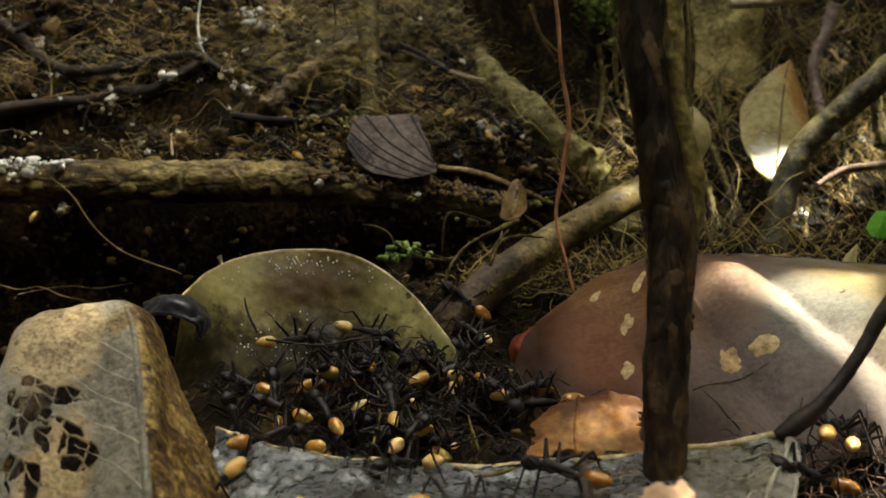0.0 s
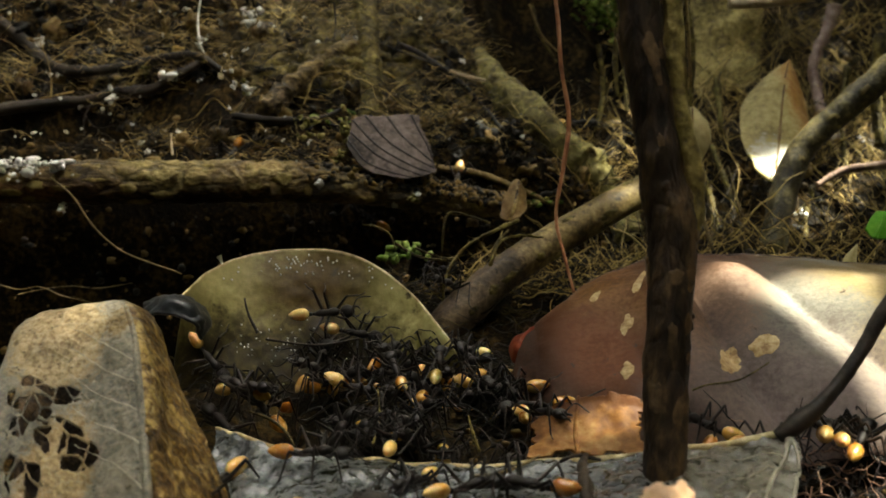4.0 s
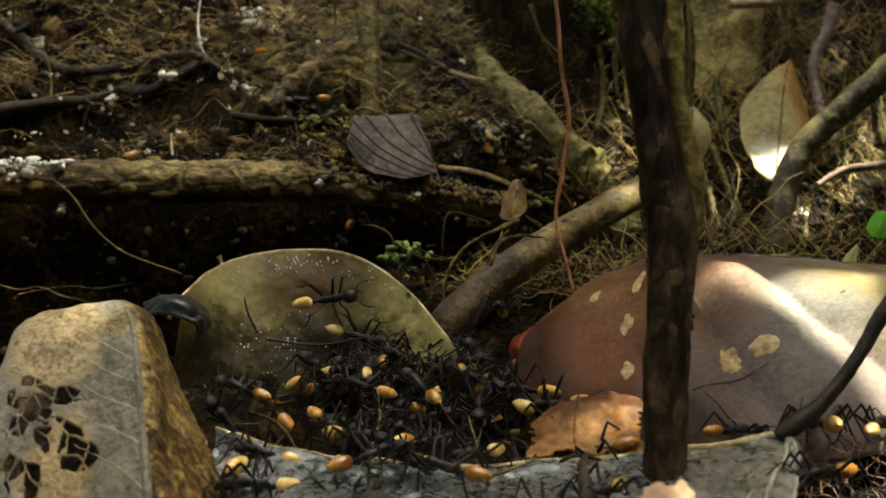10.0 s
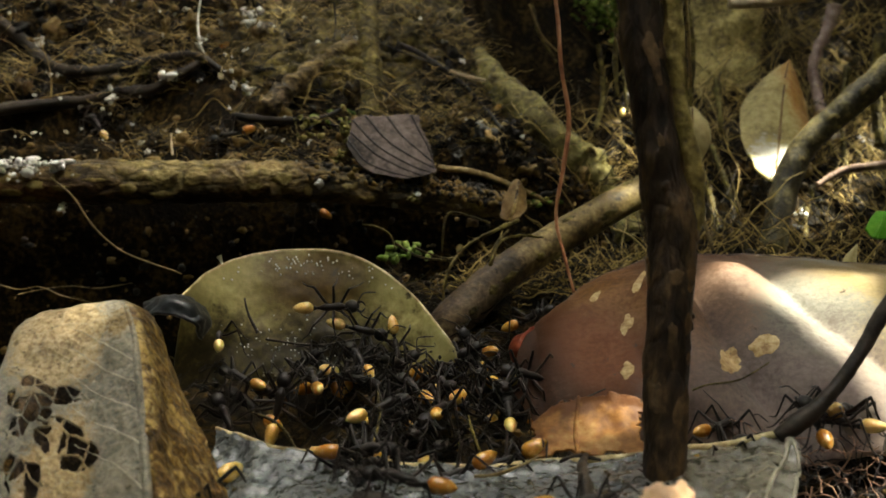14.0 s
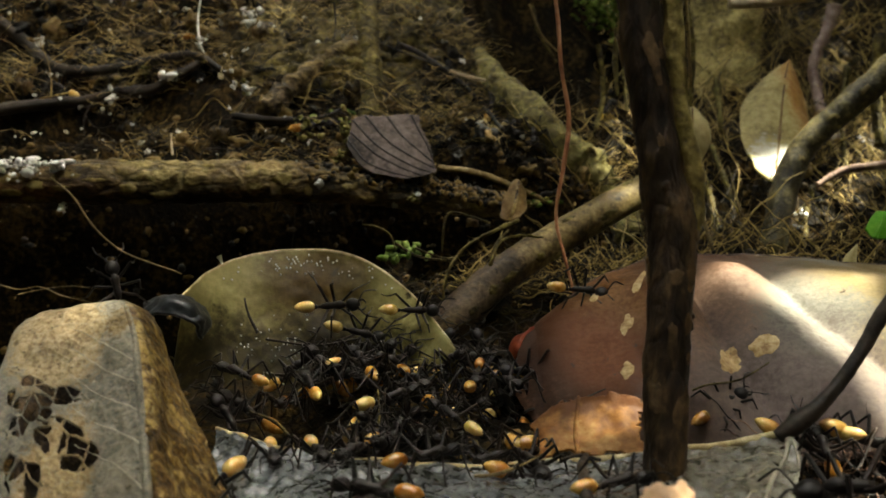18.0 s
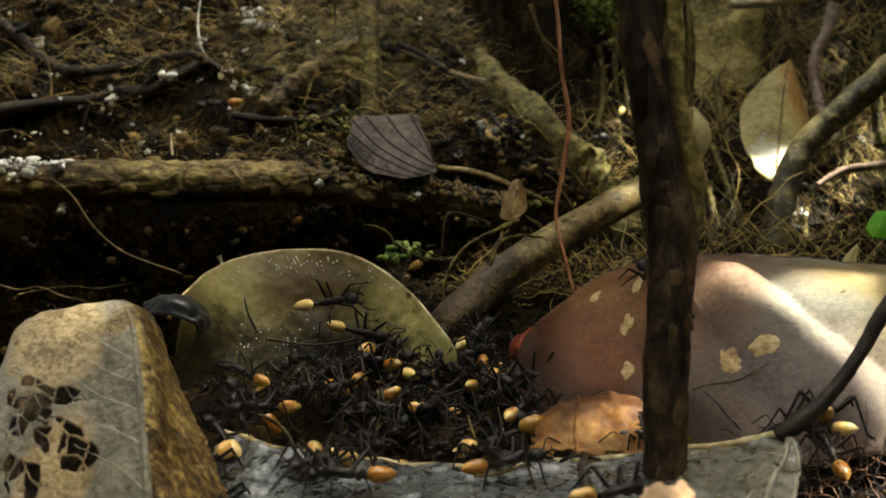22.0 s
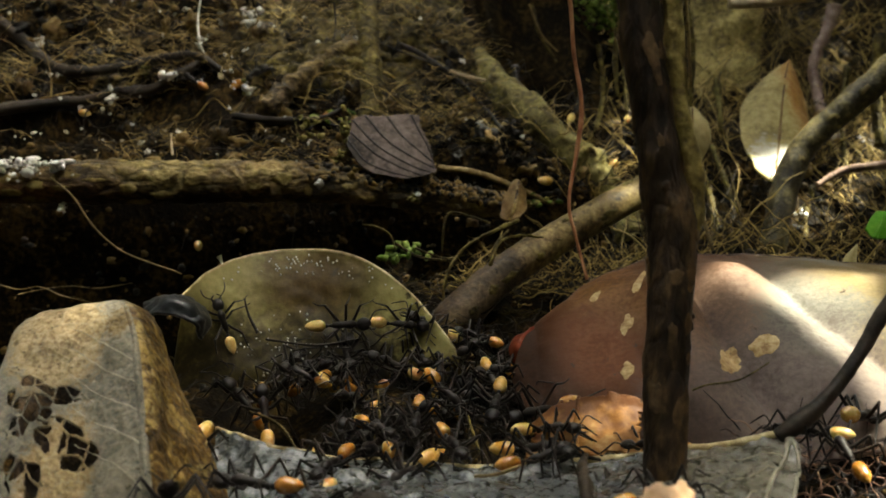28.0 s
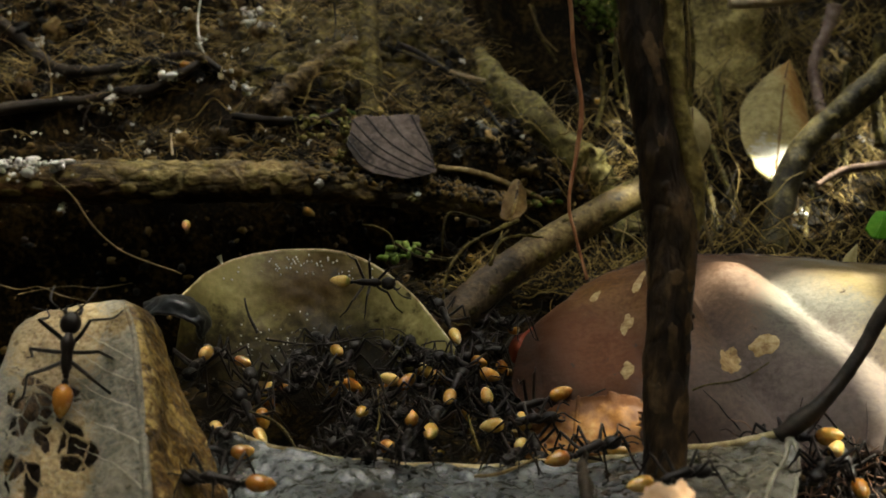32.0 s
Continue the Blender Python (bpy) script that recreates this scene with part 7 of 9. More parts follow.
    walk(army_ant(0.96), crawl([(0, -1.9, 78.7, 3.0, 2, 0, -63), (1.75, -1.6, 77.4, 3.0, 1, 0, -138), (3.5, -1.6, 75.5, 3.0, -3, 0, -180), (5, -1.6, 74.6, 3.0, 3, 0, -187), (6.5, -1.5, 73.6, 3.0, 0, 0, -195), (7, -1.4, 73.6, 3.0, 2, 0, -196), (7.5, -1.4, 73.6, 3.0, 4, 0, -203), (8, -1.5, 73.8, 3.0, 4, 0, -207), (8.5, -1.1, 74.8, 3.0, -2, 0, -204), (9, -0.9, 70.3, 3.0, -0, 0, -178), (9.5, -1.3, 73.0, 3.0, 1, 0, -253), (10, -0.7, 75.0, 3.0, 6, 0, -328), (10.5, -0.7, 74.8, 3.0, -0, 0, -333), (11, -0.9, 74.6, 3.0, -1, 0, -335), (11.5, -0.9, 74.5, 3.0, -3, 0, -344), (12, -1.1, 74.5, 3.0, 3, 0, -341), (13, -1.2, 74.6, 3.0, 7, 0, -336), (13.5, -1.3, 74.8, 3.0, 4, 0, -339), (14, -1.3, 75.0, 3.0, -1, 0, -332), (14.5, -1.3, 74.6, 3.0, 4, 0, -328), (16.5, -1.4, 73.6, 3.0, 6, 0, -320), (17, -1.2, 73.5, 3.0, 3, 0, -325), (17.5, -1.2, 73.8, 3.0, 1, 0, -332), (18, -1.0, 74.1, 3.0, -2, 0, -334), (18.5, -0.8, 74.6, 3.0, 0, 0, -336), (19, -0.8, 75.0, 3.0, -0, 0, -336), (19.5, -0.5, 74.5, 3.0, 1, 0, -343), (20.5, -0.8, 72.5, 3.0, -1, 0, -268), (21, -1.1, 75.3, 3.0, -1, 0, -343), (21.5, -1.4, 73.2, 3.0, 0, 0, -268), (22, -1.8, 73.0, 3.0, -2, 0, -269), (22.5, -1.3, 72.7, 3.0, 4, 0, -268), (23, -1.1, 73.6, 3.0, 4, 0, -267), (23.5, -1.1, 73.6, 3.0, 1, 0, -275), (24, -1.5, 74.0, 3.0, -2, 0, -278), (24.5, -1.2, 71.7, 3.0, -2, 0, -203), (26, -1.3, 70.2, 3.0, 3, 0, -182), (27.5, -1.0, 69.3, 3.0, 0, 0, -182), (28.5, 0.7, 69.2, 3.0, -3, 0, -107), (29, 0.4, 76.2, 3.0, 6, 0, -32), (29.5, 0.1, 76.0, 3.0, -0, 0, -31), (30, 0.3, 75.8, 3.0, -1, 0, -28), (30.5, 0.3, 75.7, 3.0, 3, 0, -29), (31, 0.5, 75.5, 3.0, 1, 0, -20), (31.5, 0.5, 75.5, 3.0, 6, 0, -19), (32, 0.5, 75.1, 3.0, 3, 0, -14)]))
    walk(army_ant(0.94), crawl([(0, -1.5, 69.3, 3.0, -22, 0, 65), (1.5, -2.1, 69.1, 3.0, -18, 0, 66), (3, -2.7, 68.6, 3.0, -17, 0, 61), (4.5, -3.1, 68.6, 3.0, -16, 0, 64), (6, -3.8, 68.3, 3.0, -16, 0, 66), (7.5, -2.6, 67.9, 3.0, -12, 0, -9), (9, -1.8, 66.9, 3.0, -18, 0, -84), (11.5, -4.4, 68.4, 3.0, -19, 0, -9), (12, -2.4, 67.0, 3.0, -15, 0, -84), (12.5, -1.5, 70.0, 3.0, -12, 0, -17), (13, -1.3, 70.9, 3.0, -20, 0, -11), (13.5, -1.0, 71.3, 3.0, -17, 0, -9), (14, -0.5, 71.9, 3.0, -18, 0, -8), (14.5, 0.9, 70.3, 3.0, -14, 0, -83), (17, 2.0, 76.6, 3.0, -19, 0, -10), (19, 2.2, 77.3, 3.0, -19, 0, -15), (20.33, 2.0, 77.3, 3.0, -17, 0, -20), (21.67, 2.2, 77.4, 3.0, -21, 0, -27), (23, 2.3, 77.4, 3.0, -21, 0, -35), (25.5, 1.6, 75.5, 3.0, -21, 0, -110), (28, -1.8, 74.1, 3.0, -14, 0, -185), (29.33, -1.8, 73.4, 3.0, -20, 0, -185), (30.67, -2.2, 72.5, 3.0, -13, 0, -179), (32, -2.3, 71.4, 3.0, -19, 0, -187)]))
    walk(army_ant(0.90), crawl([(0, -7.7, 69.7, 3.0, 13, 0, 31), (0.5, -6.9, 66.6, 3.0, 10, 0, 106), (1, -6.9, 67.4, 3.0, 9, 0, 104), (1.5, -6.0, 66.6, 3.0, 12, 0, 179), (2, -6.2, 70.0, 3.0, 3, 0, 104), (2.5, -5.5, 73.6, 3.0, 4, 0, 29), (3, -3.7, 75.5, 3.0, 6, 0, -45), (3.5, -3.1, 77.8, 3.0, 13, 0, -15), (6, -4.8, 76.6, 3.0, 6, 0, 60), (8, -4.1, 75.5, 3.0, 8, 0, 135), (9, -4.1, 74.8, 3.0, 7, 0, 135), (10.33, -4.6, 76.6, 3.0, 11, 0, 60), (11.67, -5.3, 78.5, 3.0, 6, 0, 21), (13, -6.1, 80.2, 3.0, 9, 0, 25), (14.5, -6.0, 80.3, 3.0, 13, 0, 30), (16, -6.1, 80.0, 3.0, 10, 0, 28), (17.5, -5.8, 79.9, 3.0, 11, 0, 29), (19, -6.0, 80.2, 3.0, 5, 0, 22), (20.33, -7.3, 79.1, 3.0, 12, 0, 97), (21.67, -8.4, 77.8, 3.0, 8, 0, 137), (23, -9.8, 76.8, 3.0, 6, 0, 127), (24.67, -8.3, 74.5, 3.0, 9, 0, 202), (26.33, -7.3, 72.7, 3.0, 9, 0, 208), (28, -6.0, 70.7, 3.0, 5, 0, 214), (29.33, -5.2, 69.4, 3.0, 7, 0, 211), (30.67, -4.7, 68.1, 3.0, 3, 0, 201), (32, -3.9, 66.5, 3.0, 12, 0, 207)]))
    walk(army_ant(0.91), crawl([(0, -0.7, 64.2, 3.0, 7, 0, 118), (0.5, -0.5, 65.3, 3.0, 6, 0, 111), (1, -1.7, 63.7, 3.0, 4, 0, 144), (1.5, -2.3, 62.1, 3.0, 6, 0, 160), (2, -4.7, 59.9, 3.0, 3, 0, 133), (2.5, -5.9, 59.8, 3.0, 1, 0, 95), (4, -7.8, 57.6, 2.0, 3, 0, 139), (5.33, -7.9, 57.7, 2.0, 1, 0, 145), (6.67, -7.8, 57.3, 2.0, 0, 0, 147), (8, -7.9, 57.3, 2.0, 6, 0, 143), (9.33, -7.8, 57.4, 2.0, -2, 0, 140), (10.67, -7.6, 57.4, 2.0, 4, 0, 137), (12, -7.9, 57.2, 2.0, 4, 0, 132), (13.33, -7.7, 57.1, 1.9, 4, 0, 133), (14.67, -7.8, 57.0, 1.9, -2, 0, 127), (16, -7.6, 56.9, 1.9, 0, 0, 121), (17.33, -7.7, 56.9, 1.9, -3, 0, 119), (18.67, -7.6, 57.1, 1.9, 1, 0, 119), (20, -7.9, 57.0, 1.9, 2, 0, 116), (21.33, -7.8, 57.0, 1.9, -1, 0, 124), (22.67, -7.7, 56.7, 1.9, 0, 0, 131), (24, -7.7, 56.7, 1.9, -2, 0, 136), (25.33, -7.9, 56.8, 1.9, 1, 0, 144), (26.67, -7.5, 56.8, 1.9, -1, 0, 153), (28, -7.6, 56.4, 1.9, 4, 0, 151), (29.33, -7.5, 56.4, 1.9, -0, 0, 145), (30.67, -7.7, 56.3, 1.9, 6, 0, 149), (32, -7.6, 56.4, 1.9, -1, 0, 145)]))
    walk(army_ant(0.99), crawl([(0, 3.7, 92.0, 4.2, 25, 0, 60), (0.5, 1.0, 99.2, 4.5, 25, 0, 20), (1, -1.9, 118.4, 1.8, 25, 0, 9), (3, -3.3, 119.2, 4.5, 25, 0, 61), (5.5, -11.7, 119.7, 6.4, 25, 0, 87), (6, -9.1, 118.9, 3.5, 25, 0, 162), (6.5, -6.7, 122.7, 13.9, -18, 27, 237), (7, -3.6, 129.2, 17.9, 21, 24, 312), (7.5, -7.9, 130.8, 19.0, 29, -14, 387), (8.5, -10.2, 131.7, 20.3, 12, -30, 429), (11, -18.4, 128.6, 18.6, -11, -30, 471), (12.5, -20.7, 127.8, 17.5, -11, -30, 469), (14, -23.6, 126.2, 16.2, -16, -28, 480), (15.5, -21.5, 126.3, 15.5, -31, 8, 555), (17, -19.5, 125.6, 14.9, -10, 30, 611), (19, -16.9, 128.1, 18.3, 22, 23, 674), (20.33, -20.9, 130.5, 18.6, 28, -16, 749), (21.67, -24.4, 129.3, 19.0, -8, -31, 824), (23, -28.4, 130.4, 19.4, 9, -31, 794), (24.67, -27.4, 131.1, 19.9, 32, 1, 719), (26.33, -26.8, 131.7, 20.4, 32, 4, 713), (28, -26.0, 132.6, 21.0, 24, 21, 679), (29.33, -29.4, 134.2, 21.8, 27, -18, 754), (30.67, -31.9, 134.8, 23.1, 7, -31, 796), (32, -35.8, 138.4, 24.0, 22, -23, 767)]))
    walk(army_ant(0.89), crawl([(0, -17.2, 122.2, 13.7, 22, -23, 47), (0.5, -26.4, 126.2, 16.2, 13, -29, 66), (1, -34.4, 138.8, 24.6, 27, -17, 32), (2, -33.3, 141.6, 28.2, 30, 11, -21), (3.33, -34.3, 139.9, 25.9, 19, -26, 54), (4.67, -35.2, 138.4, 24.2, -20, -25, 129), (6, -35.8, 134.5, 22.2, -32, -5, 171), (7.5, -36.9, 131.9, 17.3, -29, -13, 157), (9, -35.6, 121.6, 13.5, -32, 4, 187), (10.33, -37.2, 122.5, 13.9, -12, -30, 112), (11.67, -37.8, 122.8, 14.1, -13, -29, 115), (13, -39.5, 123.9, 14.5, 18, -26, 56), (14.5, -43.4, 131.4, 15.4, 28, -15, 28), (16, -44.8, 132.3, 16.9, 18, -27, 56), (17.5, -46.3, 133.3, 18.7, 18, -26, 55), (19, -48.2, 134.9, 20.7, 20, -25, 50), (20.33, -44.3, 132.9, 17.9, 29, 13, -25), (21.67, -40.1, 130.9, 15.5, -5, 32, -100), (23, -34.0, 122.0, 14.3, -26, 18, -145), (24.67, -38.8, 130.1, 14.4, 11, 30, -70), (26.33, -42.5, 131.5, 15.8, 32, -3, 5), (28, -45.5, 132.5, 17.4, 10, -30, 72), (29.33, -42.9, 131.2, 15.6, -27, -17, 147), (30.67, -38.8, 124.9, 14.4, -27, 17, 213), (32, -35.4, 120.9, 13.0, -24, 21, 220)]))
    walk(army_ant(1.10), crawl([(0, 25.8, 64.7, 4.8, -16, 0, -32), (0.5, 25.5, 64.6, 4.8, -21, 0, -36), (1, 25.6, 64.7, 4.8, -17, 0, -39), (1.5, 25.5, 64.7, 4.8, -19, 0, -33), (2, 25.3, 64.5, 4.7, -24, 0, -32), (2.5, 25.3, 64.5, 4.7, -24, 0, -25), (3, 25.7, 64.7, 4.8, -22, 0, -27), (3.5, 25.7, 64.6, 4.8, -19, 0, -23), (5.5, 25.7, 64.5, 4.7, -16, 0, -26), (6, 25.7, 64.6, 4.8, -25, 0, -18), (6.5, 25.5, 64.6, 4.8, -21, 0, -16), (7, 25.5, 64.6, 4.8, -21, 0, -18), (7.5, 25.7, 64.7, 4.8, -19, 0, -21), (8, 25.9, 65.3, 5.0, -16, 0, -20), (8.5, 26.0, 65.5, 5.0, -15, 0, -11), (9, 26.6, 66.1, 5.2, -17, 0, -13), (9.5, 26.6, 65.9, 5.2, -18, 0, -10), (10, 26.6, 65.5, 5.1, -25, 0, -1), (10.5, 26.2, 65.2, 5.0, -21, 0, -2), (11, 25.7, 64.7, 4.8, -23, 0, 1), (11.5, 25.8, 64.6, 4.8, -23, 0, 10), (12, 25.7, 64.6, 4.8, -24, 0, 7), (12.5, 26.0, 64.4, 4.7, -18, 0, 5), (13, 25.9, 64.9, 4.9, -24, 0, -2), (13.5, 26.2, 65.5, 5.1, -19, 0, 1), (14, 27.1, 66.9, 5.5, -23, 0, -34), (14.5, 27.1, 66.9, 5.5, -18, 0, -28), (16.5, 27.3, 65.0, 4.9, -24, 0, -103), (17, 27.2, 65.2, 5.0, -25, 0, -104), (17.5, 27.2, 65.3, 5.0, -16, 0, -97), (18, 26.5, 65.2, 5.0, -25, 0, -90), (18.5, 26.1, 66.5, 5.4, -20, 0, -15), (19, 25.9, 66.1, 5.2, -24, 0, -14), (19.5, 26.0, 65.9, 5.2, -22, 0, -9), (20, 26.4, 66.0, 5.2, -24, 0, -9), (20.5, 26.5, 66.3, 5.3, -24, 0, -8), (21, 26.5, 66.9, 5.5, -20, 0, -15), (21.5, 27.1, 67.4, 5.7, -18, 0, -19), (22, 26.4, 66.7, 5.4, -21, 0, -23), (22.5, 25.5, 65.8, 5.1, -23, 0, 52), (23, 25.7, 67.0, 5.5, -20, 0, -10), (23.5, 25.8, 66.2, 5.3, -17, 0, -10), (24, 25.3, 65.5, 5.0, -17, 0, -17), (24.5, 25.1, 65.9, 5.2, -16, 0, -24), (25, 25.7, 65.3, 5.0, -21, 0, -23), (25.5, 26.0, 64.5, 4.7, -17, 0, -21), (27.5, 27.3, 66.2, 5.3, -21, 0, -37), (28, 28.0, 66.5, 5.4, -24, 0, -45), (28.5, 27.4, 66.7, 5.4, -18, 0, -40), (29, 25.6, 67.0, 5.5, -24, 0, 35), (29.5, 25.3, 66.6, 5.4, -25, 0, 36), (30, 25.8, 65.9, 5.2, -22, 0, 29), (30.5, 25.7, 65.5, 5.1, -19, 0, 37), (31, 26.0, 65.0, 4.9, -25, 0, 44), (31.5, 26.3, 65.0, 4.9, -25, 0, 42), (32, 26.0, 64.5, 4.7, -24, 0, 38)]))
    walk(army_ant(0.92), crawl([(0, 27.2, 63.6, 4.5, -14, 0, -25), (0.5, 27.1, 64.8, 4.8, -14, 0, 4), (1, 27.2, 64.7, 4.8, -9, 0, 5), (1.5, 27.0, 65.3, 5.0, -12, 0, 3), (2, 27.7, 65.4, 5.0, -11, 0, -4), (2.5, 26.8, 65.5, 5.0, -9, 0, -7), (3, 26.9, 64.7, 4.8, -7, 0, -12), (3.5, 26.6, 63.9, 4.6, -14, 0, -12), (5.25, 27.2, 64.9, 4.9, -5, 0, -14), (7, 27.9, 65.9, 5.2, -8, 0, -36), (7.5, 28.4, 62.9, 4.3, -11, 0, -111), (8, 27.9, 62.2, 4.1, -11, 0, -110), (8.5, 27.4, 62.2, 4.1, -8, 0, -113), (9, 26.7, 62.7, 4.2, -11, 0, -112), (9.5, 28.9, 65.3, 5.0, -9, 0, -39), (10, 29.0, 65.0, 4.9, -14, 0, -35), (10.5, 30.0, 65.8, 5.1, -12, 0, -52), (11, 28.5, 63.0, 4.3, -6, 0, -127), (11.5, 28.0, 60.6, 3.7, -6, 0, -193), (12, 26.8, 59.7, 3.5, -11, 0, -231), (13, 29.6, 65.6, 5.1, -13, 0, -306), (14.5, 29.0, 65.2, 5.0, -6, 0, -297), (16, 28.6, 65.1, 4.9, -11, 0, -300), (17.5, 27.8, 64.7, 4.8, -6, 0, -294), (19, 27.2, 64.6, 4.8, -14, 0, -292), (20.33, 27.1, 64.9, 4.8, -14, 0, -287), (21.67, 27.2, 65.1, 4.9, -9, 0, -285), (23, 27.1, 65.3, 5.0, -8, 0, -277), (24.67, 26.9, 65.0, 4.9, -5, 0, -286), (26.33, 26.9, 64.8, 4.8, -8, 0, -281), (28, 26.8, 64.6, 4.8, -7, 0, -290), (28.5, 26.8, 64.6, 4.8, -7, 0, -292), (29, 26.8, 65.6, 5.1, -5, 0, -283), (29.5, 26.7, 65.4, 5.0, -6, 0, -291), (32, 26.0, 63.2, 4.4, -7, 0, -216)]))
    walk(army_ant(0.95), crawl([(0, 25.4, 59.7, 3.5, 7, 0, 63), (1.5, 26.0, 60.8, 3.7, 6, 0, -12), (3, 26.5, 62.0, 4.0, 4, 0, -23), (4.5, 27.4, 63.3, 4.4, 4, 0, -35), (6, 27.9, 64.3, 4.7, 5, 0, -34), (7.5, 26.8, 62.2, 4.1, 4, 0, -109), (9, 26.1, 60.3, 3.6, 8, 0, -184), (10.33, 26.0, 61.7, 4.0, 6, 0, -259), (11.67, 25.8, 63.3, 4.4, 11, 0, -334), (13, 25.7, 64.7, 4.8, 8, 0, -358), (14.5, 25.5, 63.6, 4.5, 12, 0, -359), (16, 25.4, 62.6, 4.2, 9, 0, -362), (17.5, 25.2, 61.8, 4.0, 5, 0, -366), (19, 25.2, 60.8, 3.7, 8, 0, -362), (20.33, 25.5, 60.9, 3.8, 3, 0, -367), (21.67, 25.6, 61.1, 3.8, 6, 0, -361), (23, 26.1, 61.4, 3.9, 7, 0, -357), (24.5, 26.3, 61.2, 3.8, 8, 0, -355), (26, 26.4, 60.8, 3.7, 12, 0, -346), (27.5, 26.6, 60.5, 3.7, 7, 0, -347), (28, 26.9, 61.0, 3.8, 10, 0, -352), (28.5, 26.8, 60.9, 3.8, 6, 0, -359), (29, 27.0, 61.1, 3.8, 3, 0, -353), (29.5, 27.0, 61.0, 3.8, 8, 0, -349), (30, 26.8, 60.6, 3.7, 6, 0, -348), (30.5, 26.9, 60.6, 3.7, 12, 0, -355), (31, 26.6, 59.8, 3.5, 11, 0, -350), (31.5, 26.4, 59.4, 3.4, 10, 0, -357), (32, 26.3, 59.5, 3.4, 4, 0, -362)]))
    walk(army_ant(0.86), crawl([(0, 21.2, 65.6, 3.0, -3, 0, -80), (1.5, 21.1, 66.5, 3.0, -4, 0, -86), (3, 20.9, 66.9, 3.0, -6, 0, -80), (4.5, 20.7, 67.4, 3.0, -5, 0, -79), (6, 20.5, 68.3, 3.0, -6, 0, -78), (7.5, 20.1, 68.8, 3.0, -4, 0, -71), (9, 19.5, 69.1, 3.0, -12, 0, -75), (10.5, 19.3, 68.9, 3.0, -9, 0, -67), (12, 18.7, 68.7, 3.0, -10, 0, -62), (13.5, 18.4, 68.9, 3.0, -8, 0, -63), (14, 18.6, 69.0, 3.0, -3, 0, -59), (14.5, 18.7, 69.2, 3.0, -7, 0, -59), (16.5, 18.7, 69.9, 3.0, 19, 35, -61), (17, 19.0, 70.6, 3.0, 24, 32, -53), (17.5, 18.9, 70.8, 3.0, 28, 29, -45), (18, 19.0, 71.1, 3.0, 24, 32, -53), (18.5, 19.1, 71.1, 3.0, 20, 35, -60), (19, 19.4, 70.6, 3.0, 16, 37, -67), (19.5, 18.9, 70.9, 3.0, 13, 38, -71), (20, 18.6, 72.3, 3.0, 40, -3, 4), (21, 16.7, 68.3, 3.0, -12, 0, 79), (22.33, 16.6, 67.8, 3.0, -2, 0, 81), (23.67, 16.2, 67.3, 3.0, -4, 0, 84), (25, 15.9, 66.5, 3.0, -7, 0, 89), (26.4, 16.3, 66.4, 3.0, -7, 0, 82), (27.8, 16.6, 66.3, 3.0, -7, 0, 76), (29.2, 16.9, 66.0, 3.0, -7, 0, 73), (30.6, 17.3, 65.9, 3.0, -5, 0, 68), (32, 17.7, 65.6, 3.0, -7, 0, 66)]))
    walk(army_ant(0.88), crawl([(0, 3.8, 87.4, 3.3, 0, 0, 33), (1.67, 3.6, 86.4, 3.1, 3, 0, 35), (3.33, 3.6, 85.4, 3.0, -1, 0, 27), (5, 3.2, 84.1, 3.0, -6, 0, 102), (6, -0.7, 84.5, 4.1, 7, -62, 84), (7.5, -4.1, 75.5, 3.0, -6, 0, 159), (8.5, -6.3, 70.2, 3.0, 2, 0, 158), (9, -6.4, 74.1, 3.0, -1, 0, 83), (9.5, -6.4, 76.7, 3.0, 2, 0, 8), (10, -6.3, 80.0, 3.0, -6, 0, -2), (10.5, -5.1, 85.3, 3.5, 60, 14, -13), (11, -2.7, 87.3, 5.4, 39, 49, -51), (11.5, -1.4, 92.0, 4.2, 25, 0, -15), (12, -1.1, 85.8, 5.7, -0, 62, -90), (12.5, 1.5, 93.4, 4.5, 25, 0, -19), (13, 1.5, 93.4, 4.5, 25, 0, -18), (13.5, 1.0, 99.2, 4.5, 25, 0, 5), (14, 2.0, 118.3, 3.2, 25, 0, -3), (14.5, 4.9, 119.0, 5.9, 25, 0, -76), (16.5, 12.0, 125.0, 15.7, 21, 24, -50), (19, 25.9, 156.2, 14.3, 29, 13, -24), (20.33, 26.0, 156.3, 14.5, 29, 15, -27), (21.67, 26.7, 156.7, 14.4, 29, 13, -24), (23, 27.3, 157.1, 14.6, 29, 13, -24), (24.67, 27.8, 156.6, 13.9, 31, 9, -17), (26.33, 27.9, 156.3, 13.5, 30, 12, -22), (28, 27.6, 156.2, 13.2, 29, 13, -25), (29.33, 26.5, 156.1, 13.9, 30, 12, -22), (30.67, 24.4, 156.9, 15.0, 19, -26, 53), (32, 23.5, 157.4, 15.8, 17, -27, 58)]))
